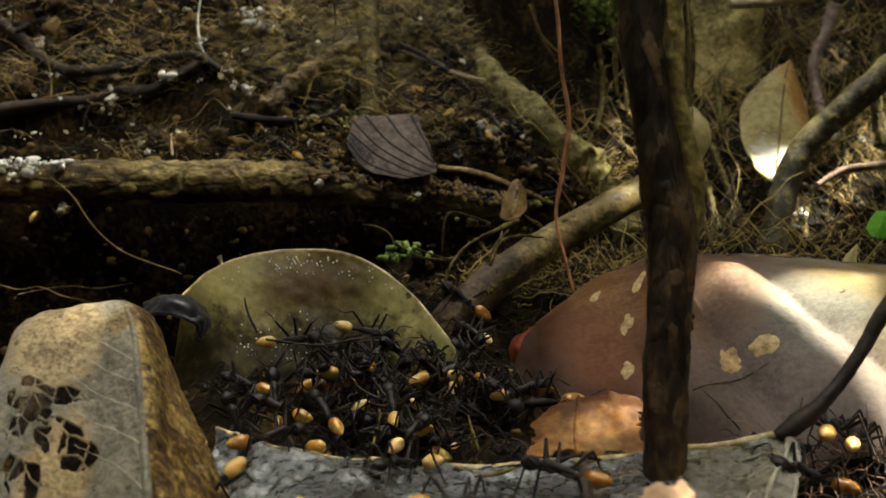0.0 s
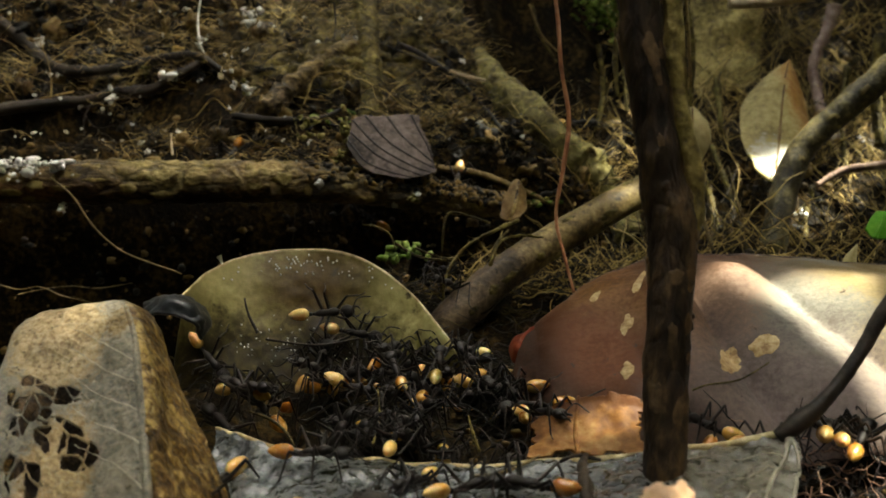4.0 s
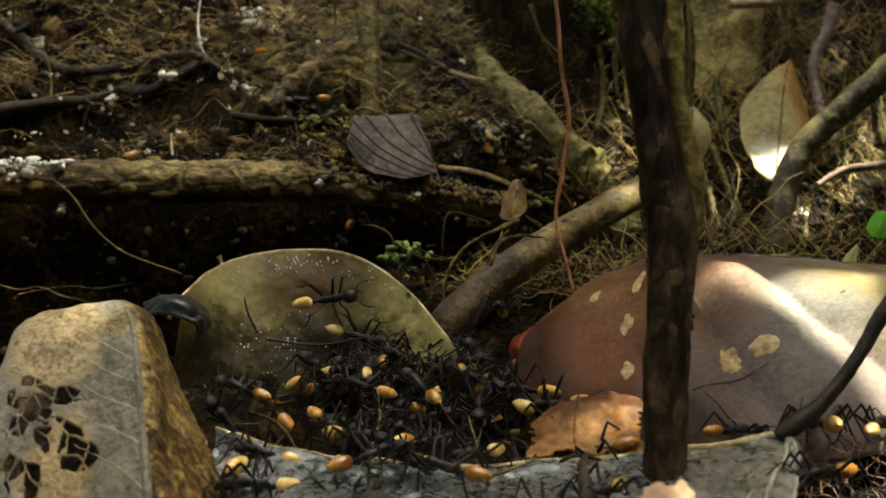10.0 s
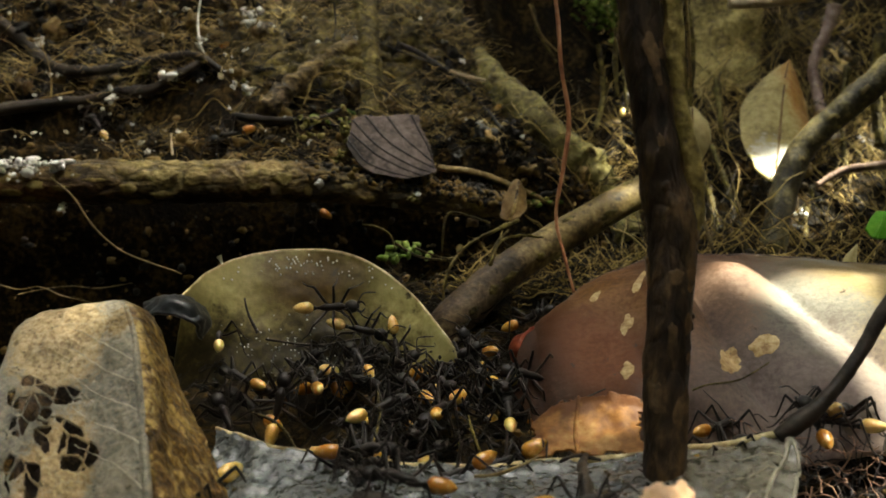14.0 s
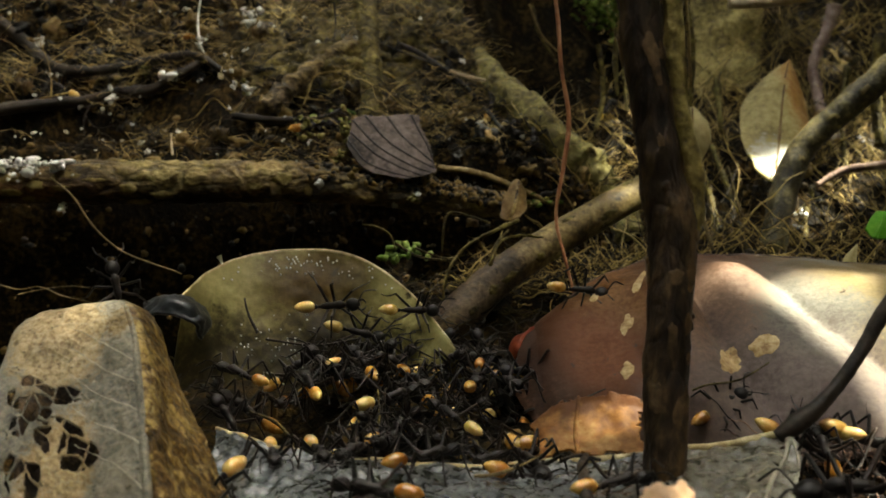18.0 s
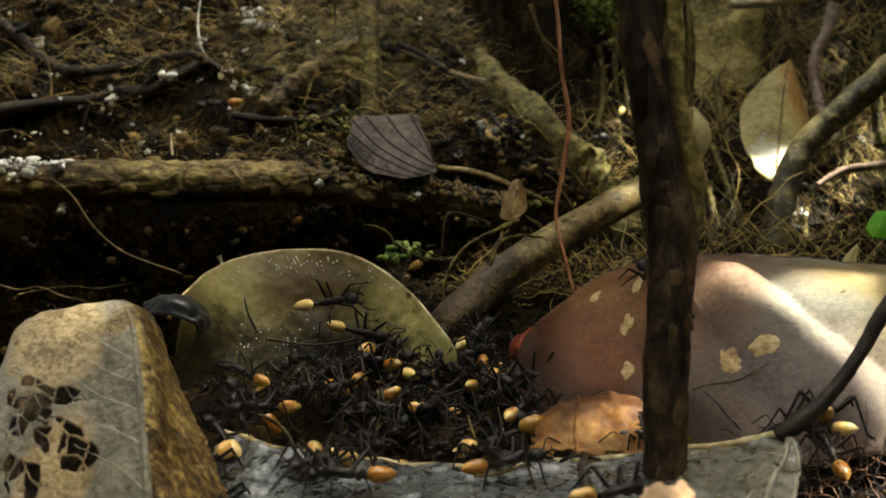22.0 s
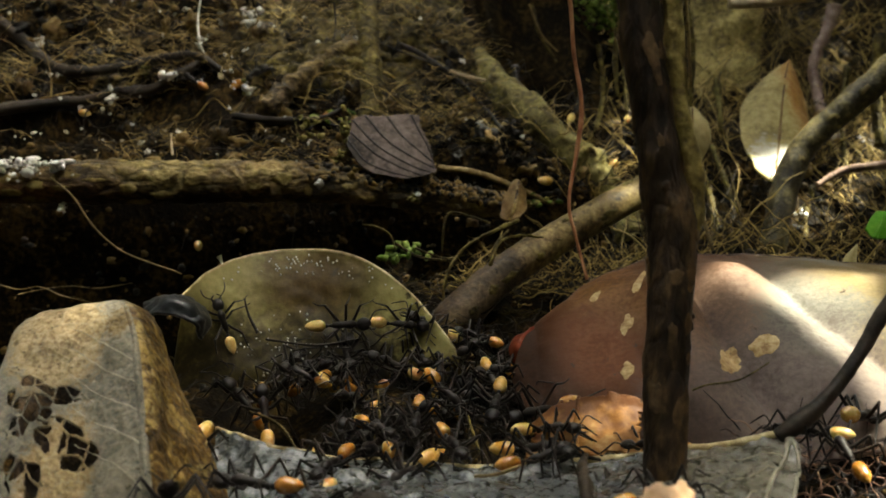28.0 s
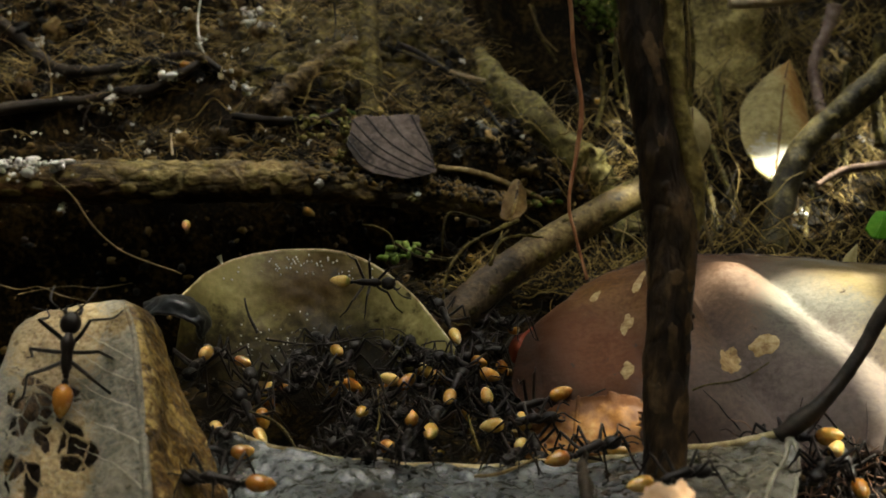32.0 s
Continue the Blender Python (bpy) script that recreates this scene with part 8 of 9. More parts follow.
    walk(army_ant(0.96), crawl([(0, -6.1, 81.2, 3.0, -1, 0, -9), (1.38, -6.1, 81.2, 3.0, 2, 0, -9), (2.75, -6.1, 82.0, 3.0, 8, 0, -17), (4.12, -5.8, 81.9, 3.0, 1, 0, -23), (5.5, -6.1, 82.7, 3.0, 8, 0, -16), (6, -5.9, 83.0, 3.0, 2, 0, -8), (6.5, -6.0, 82.7, 3.0, 0, 0, -1), (7, -6.1, 82.5, 3.0, 8, 0, 3), (7.5, -6.1, 82.5, 3.0, -0, 0, -2), (8, -6.1, 82.3, 3.0, 7, 0, 1), (8.5, -5.6, 82.7, 3.0, 8, 0, 5), (9.5, -5.3, 82.7, 3.0, 2, 0, 4), (11.25, -3.7, 81.6, 3.0, 1, 0, -71), (13, -2.0, 79.9, 3.0, -1, 0, -134), (14.5, -2.3, 79.9, 3.0, 2, 0, -140), (16, -2.9, 80.1, 3.0, 2, 0, -148), (17.5, -3.3, 80.7, 3.0, -0, 0, -154), (19, -3.6, 80.8, 3.0, 4, 0, -153), (21.5, -6.8, 79.7, 3.0, 6, 0, -228), (22.5, -6.3, 76.4, 3.0, 8, 0, -170), (23, -4.6, 70.5, 3.0, 1, 0, -164), (23.5, -2.6, 64.3, 3.0, 2, 0, -163), (25.5, -1.5, 63.5, 3.0, 8, 0, -127), (28, -6.6, 65.8, 3.0, 0, 0, -202), (28.5, -8.0, 66.2, 3.0, 4, 0, -277), (30.25, -10.8, 65.8, 3.0, 7, 0, -261), (32, -13.7, 65.6, 3.0, 3, 0, -266)]))
    walk(army_ant(1.02), crawl([(0, 1.0, 128.5, 17.9, 13, 29, -66), (1.38, 1.4, 124.6, 16.2, -25, 20, -141), (2.75, 1.2, 121.5, 14.2, -32, -2, -184), (4.12, 2.0, 120.8, 12.5, -32, -4, -187), (5.5, 1.9, 120.2, 10.1, 25, 0, -192), (6, 1.9, 120.1, 9.8, 25, 0, -185), (6.5, 1.9, 119.5, 7.7, 25, 0, -191), (7, 1.2, 102.9, 4.6, 25, 0, -182), (9, 6.2, 71.9, 3.0, -10, 0, -171), (10.33, 6.1, 74.0, 3.0, -12, 0, -96), (11.67, 5.6, 76.3, 3.0, -8, 0, -21), (13, 5.5, 78.3, 3.0, -17, 0, 2), (14.5, 5.5, 78.8, 3.0, -14, 0, 5), (16, 5.8, 79.9, 3.0, -13, 0, 7), (17.5, 6.0, 79.9, 3.0, -12, 0, 14), (19, 6.4, 80.8, 3.0, -18, 0, 12), (20.33, 6.5, 81.9, 3.0, -15, 0, 12), (21.67, 6.6, 83.6, 3.0, -11, 0, -4), (23, 6.7, 84.7, 3.0, -17, 0, -5), (24.67, 5.7, 82.4, 3.0, -13, 0, 70), (26.33, 5.0, 80.1, 3.0, -8, 0, 145), (28, 4.6, 77.7, 3.0, -13, 0, 169), (29.33, 5.1, 75.4, 3.0, -10, 0, 192), (30.67, 5.5, 72.9, 3.0, -9, 0, 188), (32, 5.9, 70.7, 3.0, -15, 0, 192)]))
    walk(army_ant(0.91), crawl([(0, -8.5, 57.8, 3.0, -53, 23, -157), (1.33, -8.5, 57.9, 3.0, -49, 31, -148), (2.67, -8.8, 59.3, 2.1, 17, 55, -73), (4, -8.6, 57.8, 3.0, -49, 31, -148), (5.33, -8.9, 59.4, 2.1, 17, 55, -73), (6.67, -8.7, 57.9, 3.0, -49, 31, -148), (8, -8.8, 58.0, 3.0, -53, 24, -156), (9.33, -8.9, 59.4, 2.1, 9, 57, -81), (10.67, -8.8, 59.3, 2.1, 16, 56, -74), (12, -8.8, 57.8, 3.0, -50, 30, -149), (12.5, -8.0, 64.6, 3.0, 16, 56, -74), (13, -7.9, 63.7, 3.0, 13, 57, -77), (13.5, -8.7, 63.8, 3.0, 7, 58, -83), (14, -12.2, 68.3, 3.0, 57, 8, -8), (14.5, -16.4, 71.7, 3.0, 37, -45, 51), (16, -21.4, 81.4, 3.0, 52, -26, 27), (16.5, -22.3, 65.6, 12.2, -12, -57, 102), (17, -21.5, 67.3, 12.8, 52, -26, 27), (18.5, -27.1, 79.3, 6.5, 55, 0, 25), (20, -28.8, 78.8, 4.5, 55, 0, 100), (21.33, -28.8, 78.8, 4.4, 55, 0, 96), (22.67, -28.8, 78.8, 4.5, 55, 0, 98), (24, -28.8, 78.8, 4.4, 55, 0, 103), (25.33, -29.2, 78.7, 4.2, 55, 0, 99), (26.67, -29.3, 78.7, 4.3, 55, 0, 99), (28, -29.2, 78.7, 4.1, 55, 0, 106), (29.33, -29.1, 78.7, 4.1, 55, 0, 105), (30.67, -29.0, 78.7, 4.1, 55, 0, 101), (32, -29.3, 78.7, 4.1, 55, 0, 102)]))
    walk(army_ant(1.02), crawl([(0, 1.1, 79.3, 3.0, -8, 0, -126), (1.5, 1.1, 79.4, 3.0, -3, 0, -122), (3, 1.3, 78.8, 3.0, -3, 0, -125), (4.5, 1.7, 78.5, 3.0, -4, 0, -123), (6, 1.6, 78.3, 3.0, -6, 0, -123), (7.5, 2.7, 77.8, 3.0, -6, 0, -130), (9, 3.8, 77.2, 3.0, -2, 0, -121), (10.33, 2.6, 77.2, 3.0, -10, 0, -196), (11.67, 1.8, 77.4, 3.0, -4, 0, -200), (13, 0.5, 77.2, 3.0, -9, 0, -259), (14.5, 1.8, 73.9, 3.0, -5, 0, -184), (16, 3.3, 71.1, 3.0, -7, 0, -153), (17.5, 4.4, 68.2, 3.0, -4, 0, -159), (19, 5.5, 65.9, 3.0, -10, 0, -155), (20.5, 4.5, 66.3, 3.0, -9, 0, -151), (21.5, 5.1, 68.7, 3.0, -6, 0, -76), (22.5, 4.8, 73.5, 3.0, -10, 0, -1), (23, 4.4, 73.5, 3.0, -6, 0, -3), (24, 4.7, 72.2, 3.0, -1, 0, -78), (25.33, 2.9, 69.7, 3.0, -6, 0, -153), (26.67, 0.9, 66.8, 3.0, -8, 0, -215), (28, -0.9, 64.8, 3.0, -10, 0, -221), (29.33, -0.9, 66.2, 3.0, -8, 0, -296), (30.67, -0.8, 67.6, 3.0, -6, 0, -364), (32, -0.9, 68.8, 3.0, -7, 0, -366)]))
    walk(army_ant(0.91), crawl([(0, 13.8, 57.8, 3.0, -18, 0, 41), (1.33, 14.0, 59.4, 2.1, -20, 0, -10), (2.67, 14.2, 59.5, 2.1, -22, 0, -2), (4, 14.0, 59.5, 2.1, -14, 0, -1), (5.33, 14.0, 59.5, 2.1, -18, 0, 5), (6.67, 14.1, 59.4, 2.1, -15, 0, 7), (8, 13.9, 59.3, 2.1, -15, 0, 12), (9.33, 13.9, 59.4, 2.1, -20, 0, 13), (10.67, 14.1, 59.4, 2.1, -17, 0, 17), (12, 13.8, 59.2, 2.1, -12, 0, 18), (13.33, 14.0, 59.2, 2.1, -14, 0, 11), (14.67, 13.8, 59.2, 2.1, -15, 0, 8), (16, 13.9, 59.3, 2.1, -20, 0, 16), (17.33, 13.8, 59.1, 2.0, -17, 0, 17), (18.67, 13.8, 59.1, 2.0, -21, 0, 17), (20, 13.7, 59.2, 2.1, -13, 0, 19), (21.33, 13.2, 58.1, 3.0, -19, 0, 94), (22.67, 13.0, 58.7, 3.0, -18, 0, 100), (24, 13.0, 59.2, 3.0, -16, 0, 94), (25.33, 12.8, 60.0, 3.0, -17, 0, 93), (26.67, 12.6, 60.8, 3.0, -17, 0, 102), (28, 12.7, 61.5, 3.0, -19, 0, 110), (29.5, 12.9, 62.3, 3.0, -22, 0, 115), (31, 12.9, 62.9, 3.0, -15, 0, 111), (31.5, 12.8, 63.4, 3.0, -14, 0, 114), (32, 12.0, 65.9, 3.0, -20, 0, 39)]))
    walk(army_ant(0.86), crawl([(0, -11.9, 135.5, 22.8, -5, 32, -100), (1.33, -13.3, 134.8, 23.4, -32, 3, -175), (2.67, -15.1, 135.6, 23.3, -11, -30, -250), (4, -17.0, 137.5, 23.6, 22, -23, -314), (5.33, -18.0, 137.2, 23.6, 21, -24, -311), (6.67, -20.1, 137.9, 24.2, 10, -30, -288), (8, -22.2, 140.5, 24.3, 25, -20, -322), (9.33, -23.1, 139.8, 24.4, -13, -29, -247), (10.67, -25.0, 138.9, 24.9, -14, -29, -243), (12, -26.8, 142.3, 25.1, 24, -21, -318), (13.33, -28.3, 141.8, 25.1, -11, -30, -250), (14.67, -29.9, 140.1, 25.6, -23, -23, -225), (16, -31.1, 139.9, 26.0, -23, -22, -224), (17.33, -32.6, 140.3, 26.3, 7, -31, -283), (18.67, -34.5, 140.1, 26.6, -3, -32, -264), (20, -36.0, 139.9, 26.8, -4, -32, -262), (22.5, -34.4, 132.5, 19.5, -32, -4, -187), (23, -22.5, 122.7, 14.0, -20, 25, -129), (23.5, -18.0, 121.2, 12.9, -11, 30, -109), (25, -16.9, 124.1, 14.2, 26, 18, -34), (26.5, -15.7, 127.1, 15.8, 30, 12, -23), (28, -14.4, 129.1, 17.5, 27, 17, -32), (29.5, -10.3, 129.2, 18.0, 1, 32, -88), (31, -6.8, 128.8, 18.3, -4, 32, -97), (31.5, -4.2, 122.2, 12.9, -30, 12, -159), (32, -2.9, 120.4, 9.3, 25, 0, -143)]))
    walk(army_ant(1.40), crawl([(0, 61.0, 54.2, -2.4, -2, 0, 80), (1.33, 58.6, 54.3, -1.8, -12, 0, 87), (2.67, 56.1, 54.5, -1.2, -6, 0, 78), (4, 53.8, 54.6, -0.7, -3, 0, 81), (5.33, 51.2, 54.8, -0.1, -6, 0, 84), (6.67, 48.8, 54.9, 0.5, -7, 0, 75), (8, 46.3, 55.1, 1.1, -10, 0, 82), (9.33, 43.9, 55.3, 1.7, -9, 0, 81), (10.67, 41.5, 55.4, 2.3, -12, 0, 82), (12, 39.1, 55.6, 2.8, -10, 0, 82), (13.33, 36.5, 55.8, 3.6, -9, 0, 84), (14.67, 34.1, 55.9, 4.1, -11, 0, 81), (16, 31.8, 56.0, 4.6, -4, 0, 77), (17.33, 29.2, 56.2, 5.3, -11, 0, 84), (18.67, 26.9, 56.4, 5.8, -11, 0, 84), (20, 24.4, 56.5, 6.4, -10, 0, 73), (21.33, 21.4, 55.9, 3.9, -9, 0, 86), (22.67, 18.4, 55.2, 1.6, -10, 0, 85), (24, 15.3, 54.6, -0.9, -3, 0, 82), (25.33, 12.4, 53.9, -3.4, -6, 0, 73), (26.67, 9.4, 53.3, -5.8, -4, 0, 71), (28, 6.1, 52.6, -8.1, -5, 0, 67), (29.33, 3.4, 52.0, -10.6, -7, 0, 61), (30.67, 0.2, 51.3, -12.9, -10, 0, 70), (32, -2.8, 50.7, -15.4, -3, 0, 66)]))
    walk(army_ant(1.12), crawl([(0, -19.2, 46.9, -2.5, 58, -0, 0), (1.33, -19.3, 47.0, -2.4, 58, -5, 5), (2.65, -19.2, 47.0, -2.4, 58, 6, -6), (3.98, -19.0, 47.0, -2.4, 58, -6, 6), (5.3, -18.9, 47.1, -2.4, 58, 3, -3), (6.63, -19.0, 47.2, -2.3, 58, 4, -4), (7.96, -19.0, 47.2, -2.3, 58, 5, -5), (9.28, -19.1, 47.3, -2.3, 58, 5, -5), (10.61, -19.0, 47.3, -2.2, 58, 2, -2), (11.93, -19.1, 47.4, -2.2, 58, -2, 2), (13.26, -18.8, 47.4, -2.2, 58, 7, -7), (14.59, -19.0, 47.5, -2.1, 58, 2, -2), (15.91, -18.8, 47.5, -2.1, 58, 5, -5), (17.24, -19.0, 47.6, -2.1, 58, 2, -2), (18.57, -18.8, 47.6, -2.1, 58, 6, -6), (19.89, -18.8, 47.7, -2.0, 58, -4, 4), (21.22, -18.9, 47.7, -2.0, 58, -6, 6), (22.54, -18.9, 47.8, -2.0, 58, -5, 5), (23.87, -18.9, 47.9, -1.9, 58, -7, 7), (25.2, -18.7, 47.9, -1.9, 58, 2, -2), (26.52, -18.6, 47.9, -1.9, 58, -6, 6), (27.85, -18.6, 48.0, -1.8, 58, -7, 7), (29.17, -18.8, 48.0, -1.8, 58, -7, 6), (30.5, -18.6, 48.1, -1.7, 58, -1, 1), (31, -20.8, 55.7, 1.9, 58, 6, -6), (31.5, -21.6, 57.1, 7.0, 58, 3, -2), (32, -23.7, 60.3, 9.1, 58, 1, -1)]))
    walk(army_ant(1.01), crawl([(0, -9.4, 80.2, 3.0, -10, 0, -85), (1, -9.1, 79.5, 3.0, -9, 0, -91), (2, -9.2, 79.5, 3.0, -12, 0, -96), (3, -8.8, 78.9, 3.0, -17, 0, -99), (4, -8.8, 78.9, 3.0, -17, 0, -108), (5, -9.4, 79.6, 3.0, -14, 0, -111), (6, -8.9, 79.5, 3.0, -11, 0, -103), (7, -8.6, 79.4, 3.0, -10, 0, -110), (8, -8.8, 80.4, 3.0, -12, 0, -115), (9, -9.1, 79.9, 3.0, -9, 0, -111), (10, -9.1, 80.2, 3.0, -13, 0, -103), (11, -9.0, 79.8, 3.0, -13, 0, -107), (12, -8.9, 79.7, 3.0, -10, 0, -110), (13, -8.8, 79.9, 3.0, -10, 0, -111), (14, -9.4, 80.6, 3.0, -9, 0, -117), (15, -9.2, 80.2, 3.0, -15, 0, -109), (16, -9.1, 81.9, 3.0, -16, 0, -34), (17, -9.3, 81.7, 3.0, -13, 0, -42), (18, -9.2, 82.2, 3.0, -10, 0, -48), (19, -9.5, 81.7, 3.0, -10, 0, -46), (19.5, -9.3, 82.1, 3.0, -17, 0, -38), (20, -9.1, 81.4, 3.0, -17, 0, -45), (21, -8.6, 82.1, 3.0, -9, 0, -46), (22, -6.6, 84.7, 3.4, -12, 0, -38), (23, -5.3, 85.3, 3.5, -13, 0, -66), (24, -5.1, 85.0, 3.4, -11, 0, -73), (25, -5.9, 85.6, 3.6, 9, 61, -81), (26, -2.2, 87.9, 6.4, 33, 53, -58), (27, 6.9, 119.1, 6.1, 25, 0, -16), (28, 12.0, 120.6, 11.0, -11, 0, -73), (29, 6.8, 119.1, 6.1, 25, 0, 2), (30, 2.3, 116.0, 2.4, 25, 0, 77), (31, 3.1, 115.5, 2.3, 25, 0, 81), (32, 3.5, 115.6, 2.7, 25, 0, 82)]))
    walk(army_ant(0.93), crawl([(0, -10.4, 71.5, 3.0, 7, 0, 64), (1, 7.0, 70.8, 3.0, 10, 0, -11), (2, 22.0, 65.3, 5.0, 3, 40, -86), (3, 22.7, 69.4, 3.0, 39, 8, -11), (4, 20.7, 68.3, 3.0, 9, 0, 64), (5, 18.3, 66.0, 3.0, 5, 0, 133), (6, 15.6, 64.2, 3.0, 10, 0, 124), (7, 13.7, 63.0, 3.0, 14, 0, 122), (8, 12.5, 61.8, 3.0, 7, 0, 135), (9, 11.7, 61.4, 3.0, 9, 0, 134), (10, 11.5, 60.9, 3.0, 8, 0, 139), (11, 11.6, 60.4, 3.0, 9, 0, 147), (12, 12.5, 61.3, 3.0, 9, 0, 222), (13, 14.7, 62.8, 3.0, 14, 0, 297), (14, 17.0, 64.0, 3.0, 8, 0, 297), (15, 19.3, 66.1, 3.0, 11, 0, 313), (16, 21.8, 68.0, 3.0, 6, 0, 307), (17, 22.9, 68.8, 3.0, 10, 0, 307), (18, 22.1, 65.5, 5.0, -25, 31, 232), (19, 23.1, 65.5, 5.1, -27, 30, 228), (19.5, 22.8, 65.5, 5.0, -23, 33, 235), (20, 23.1, 66.1, 5.2, -28, 29, 226), (21, 23.7, 77.4, 3.0, 21, 34, 301), (22, 18.8, 85.0, 7.4, 38, -11, 376), (23, 13.2, 120.3, 8.8, 5, 0, 369), (24, 3.4, 126.8, 17.4, 18, -27, 416), (25, -1.0, 134.2, 21.1, 27, -16, 391), (26, -0.2, 133.3, 20.4, 23, 22, 316), (27, 3.1, 132.4, 19.3, -8, 31, 256), (28, 4.0, 132.4, 19.0, -5, 32, 261), (29, 3.4, 126.8, 17.3, -32, 3, 186), (30, 4.1, 122.9, 16.3, -32, 5, 189), (31, 4.2, 127.3, 17.5, -3, 32, 264), (32, 5.4, 131.2, 18.6, 30, 11, 339)]))
    walk(army_ant(0.86), crawl([(0, 4.4, 75.5, 3.0, 4, 0, -72), (1, 4.9, 73.8, 3.0, 3, 0, -147), (2, 5.2, 73.3, 3.0, 12, 0, -139), (3, 5.2, 72.4, 3.0, 5, 0, -137), (4, 5.8, 72.5, 3.0, 11, 0, -133), (5, 6.0, 71.9, 3.0, 2, 0, -128), (6, 6.3, 71.2, 3.0, 3, 0, -127), (7, 5.2, 69.9, 3.0, 12, 0, -202), (8, 4.1, 65.9, 3.0, 5, 0, -195), (9, 3.3, 64.9, 3.0, 5, 0, -220), (10, 3.7, 66.0, 3.0, 10, 0, -226), (11, 4.4, 66.0, 3.0, 5, 0, -221), (12, 4.9, 67.6, 3.0, 9, 0, -296), (13, 4.7, 69.3, 3.0, 7, 0, -353), (14, 4.9, 69.9, 3.0, 3, 0, -360), (15, 5.5, 69.8, 3.0, 10, 0, -366), (16, 5.9, 71.0, 3.0, 9, 0, -381), (17, 6.2, 71.2, 3.0, 6, 0, -383), (18, 2.2, 69.3, 3.0, 12, 0, -308), (19, -1.0, 68.3, 3.0, 3, 0, -253), (19.5, -1.3, 68.6, 3.0, 8, 0, -250), (20, -1.1, 68.8, 3.0, 10, 0, -248), (21, 0.2, 68.6, 3.0, 11, 0, -173), (22, 1.8, 66.6, 3.0, 6, 0, -140), (23, 2.6, 66.5, 3.0, 6, 0, -138), (24, 3.0, 67.5, 3.0, 6, 0, -139), (25, 3.3, 69.3, 3.0, 6, 0, -64), (26, 3.6, 69.3, 3.0, 11, 0, -67), (27, 4.8, 68.9, 3.0, 9, 0, -112), (28, 5.7, 69.3, 3.0, 6, 0, -106), (29, 5.6, 70.0, 3.0, 5, 0, -104), (30, 5.8, 70.7, 3.0, 3, 0, -107), (31, 6.0, 68.3, 3.0, 11, 0, -177), (32, 5.5, 66.8, 3.0, 6, 0, -198)]))
    walk(army_ant(0.93), crawl([(0, -3.2, 133.2, 20.2, -20, 25, -129), (1, -5.0, 127.6, 17.5, -30, -10, -199), (2, -8.0, 123.0, 14.8, -27, -17, -213), (3, -7.1, 122.9, 14.5, -29, -14, -206), (4, -5.3, 123.7, 14.5, -21, 24, -131), (5, -3.4, 123.1, 14.5, -9, 31, -106), (6, -2.4, 122.3, 14.2, -21, 24, -130), (7, -2.3, 121.5, 13.2, -24, 21, -139), (8, -1.2, 121.0, 12.1, -4, 0, -115), (9, -1.5, 120.8, 11.5, -6, 0, -121), (10, -2.2, 120.9, 11.1, 0, 0, -128), (11, -2.9, 120.8, 10.5, -8, 0, -126), (12, -2.2, 120.8, 10.5, -2, 0, -127), (13, -0.4, 120.4, 10.2, 25, 0, -101), (14, 0.4, 120.3, 10.6, -4, 0, -102), (15, 1.1, 120.7, 12.3, -4, 0, -94), (16, 3.1, 121.6, 14.5, 12, 30, -67), (17, 4.5, 122.9, 16.5, 22, 23, -47), (18, 5.5, 127.9, 17.6, 31, 6, -12), (19, 6.3, 130.6, 18.1, 31, 9, -16), (19.5, 6.4, 129.2, 17.0, -1, 32, -91), (20, 6.8, 123.4, 16.5, -31, 8, -166), (21, 7.3, 124.0, 16.8, -31, 9, -165), (22, 7.5, 129.3, 17.2, 0, 32, -90), (23, 8.5, 130.1, 19.1, 19, 26, -53), (24, 8.4, 133.5, 20.2, 32, -1, 2), (25, 9.2, 133.9, 20.8, 32, 2, -4), (26, 8.9, 133.6, 20.6, 32, 3, -5), (27, 9.3, 133.5, 20.2, 32, 1, -1), (28, 9.4, 133.5, 20.3, 32, 0, -0), (29, 0.5, 120.7, 12.1, -7, 0, 75), (30, -8.1, 118.8, 3.0, 25, 0, 102), (31, -12.2, 119.1, 5.2, 25, 0, 86), (32, -15.9, 119.9, 7.4, 25, 0, 77)]))
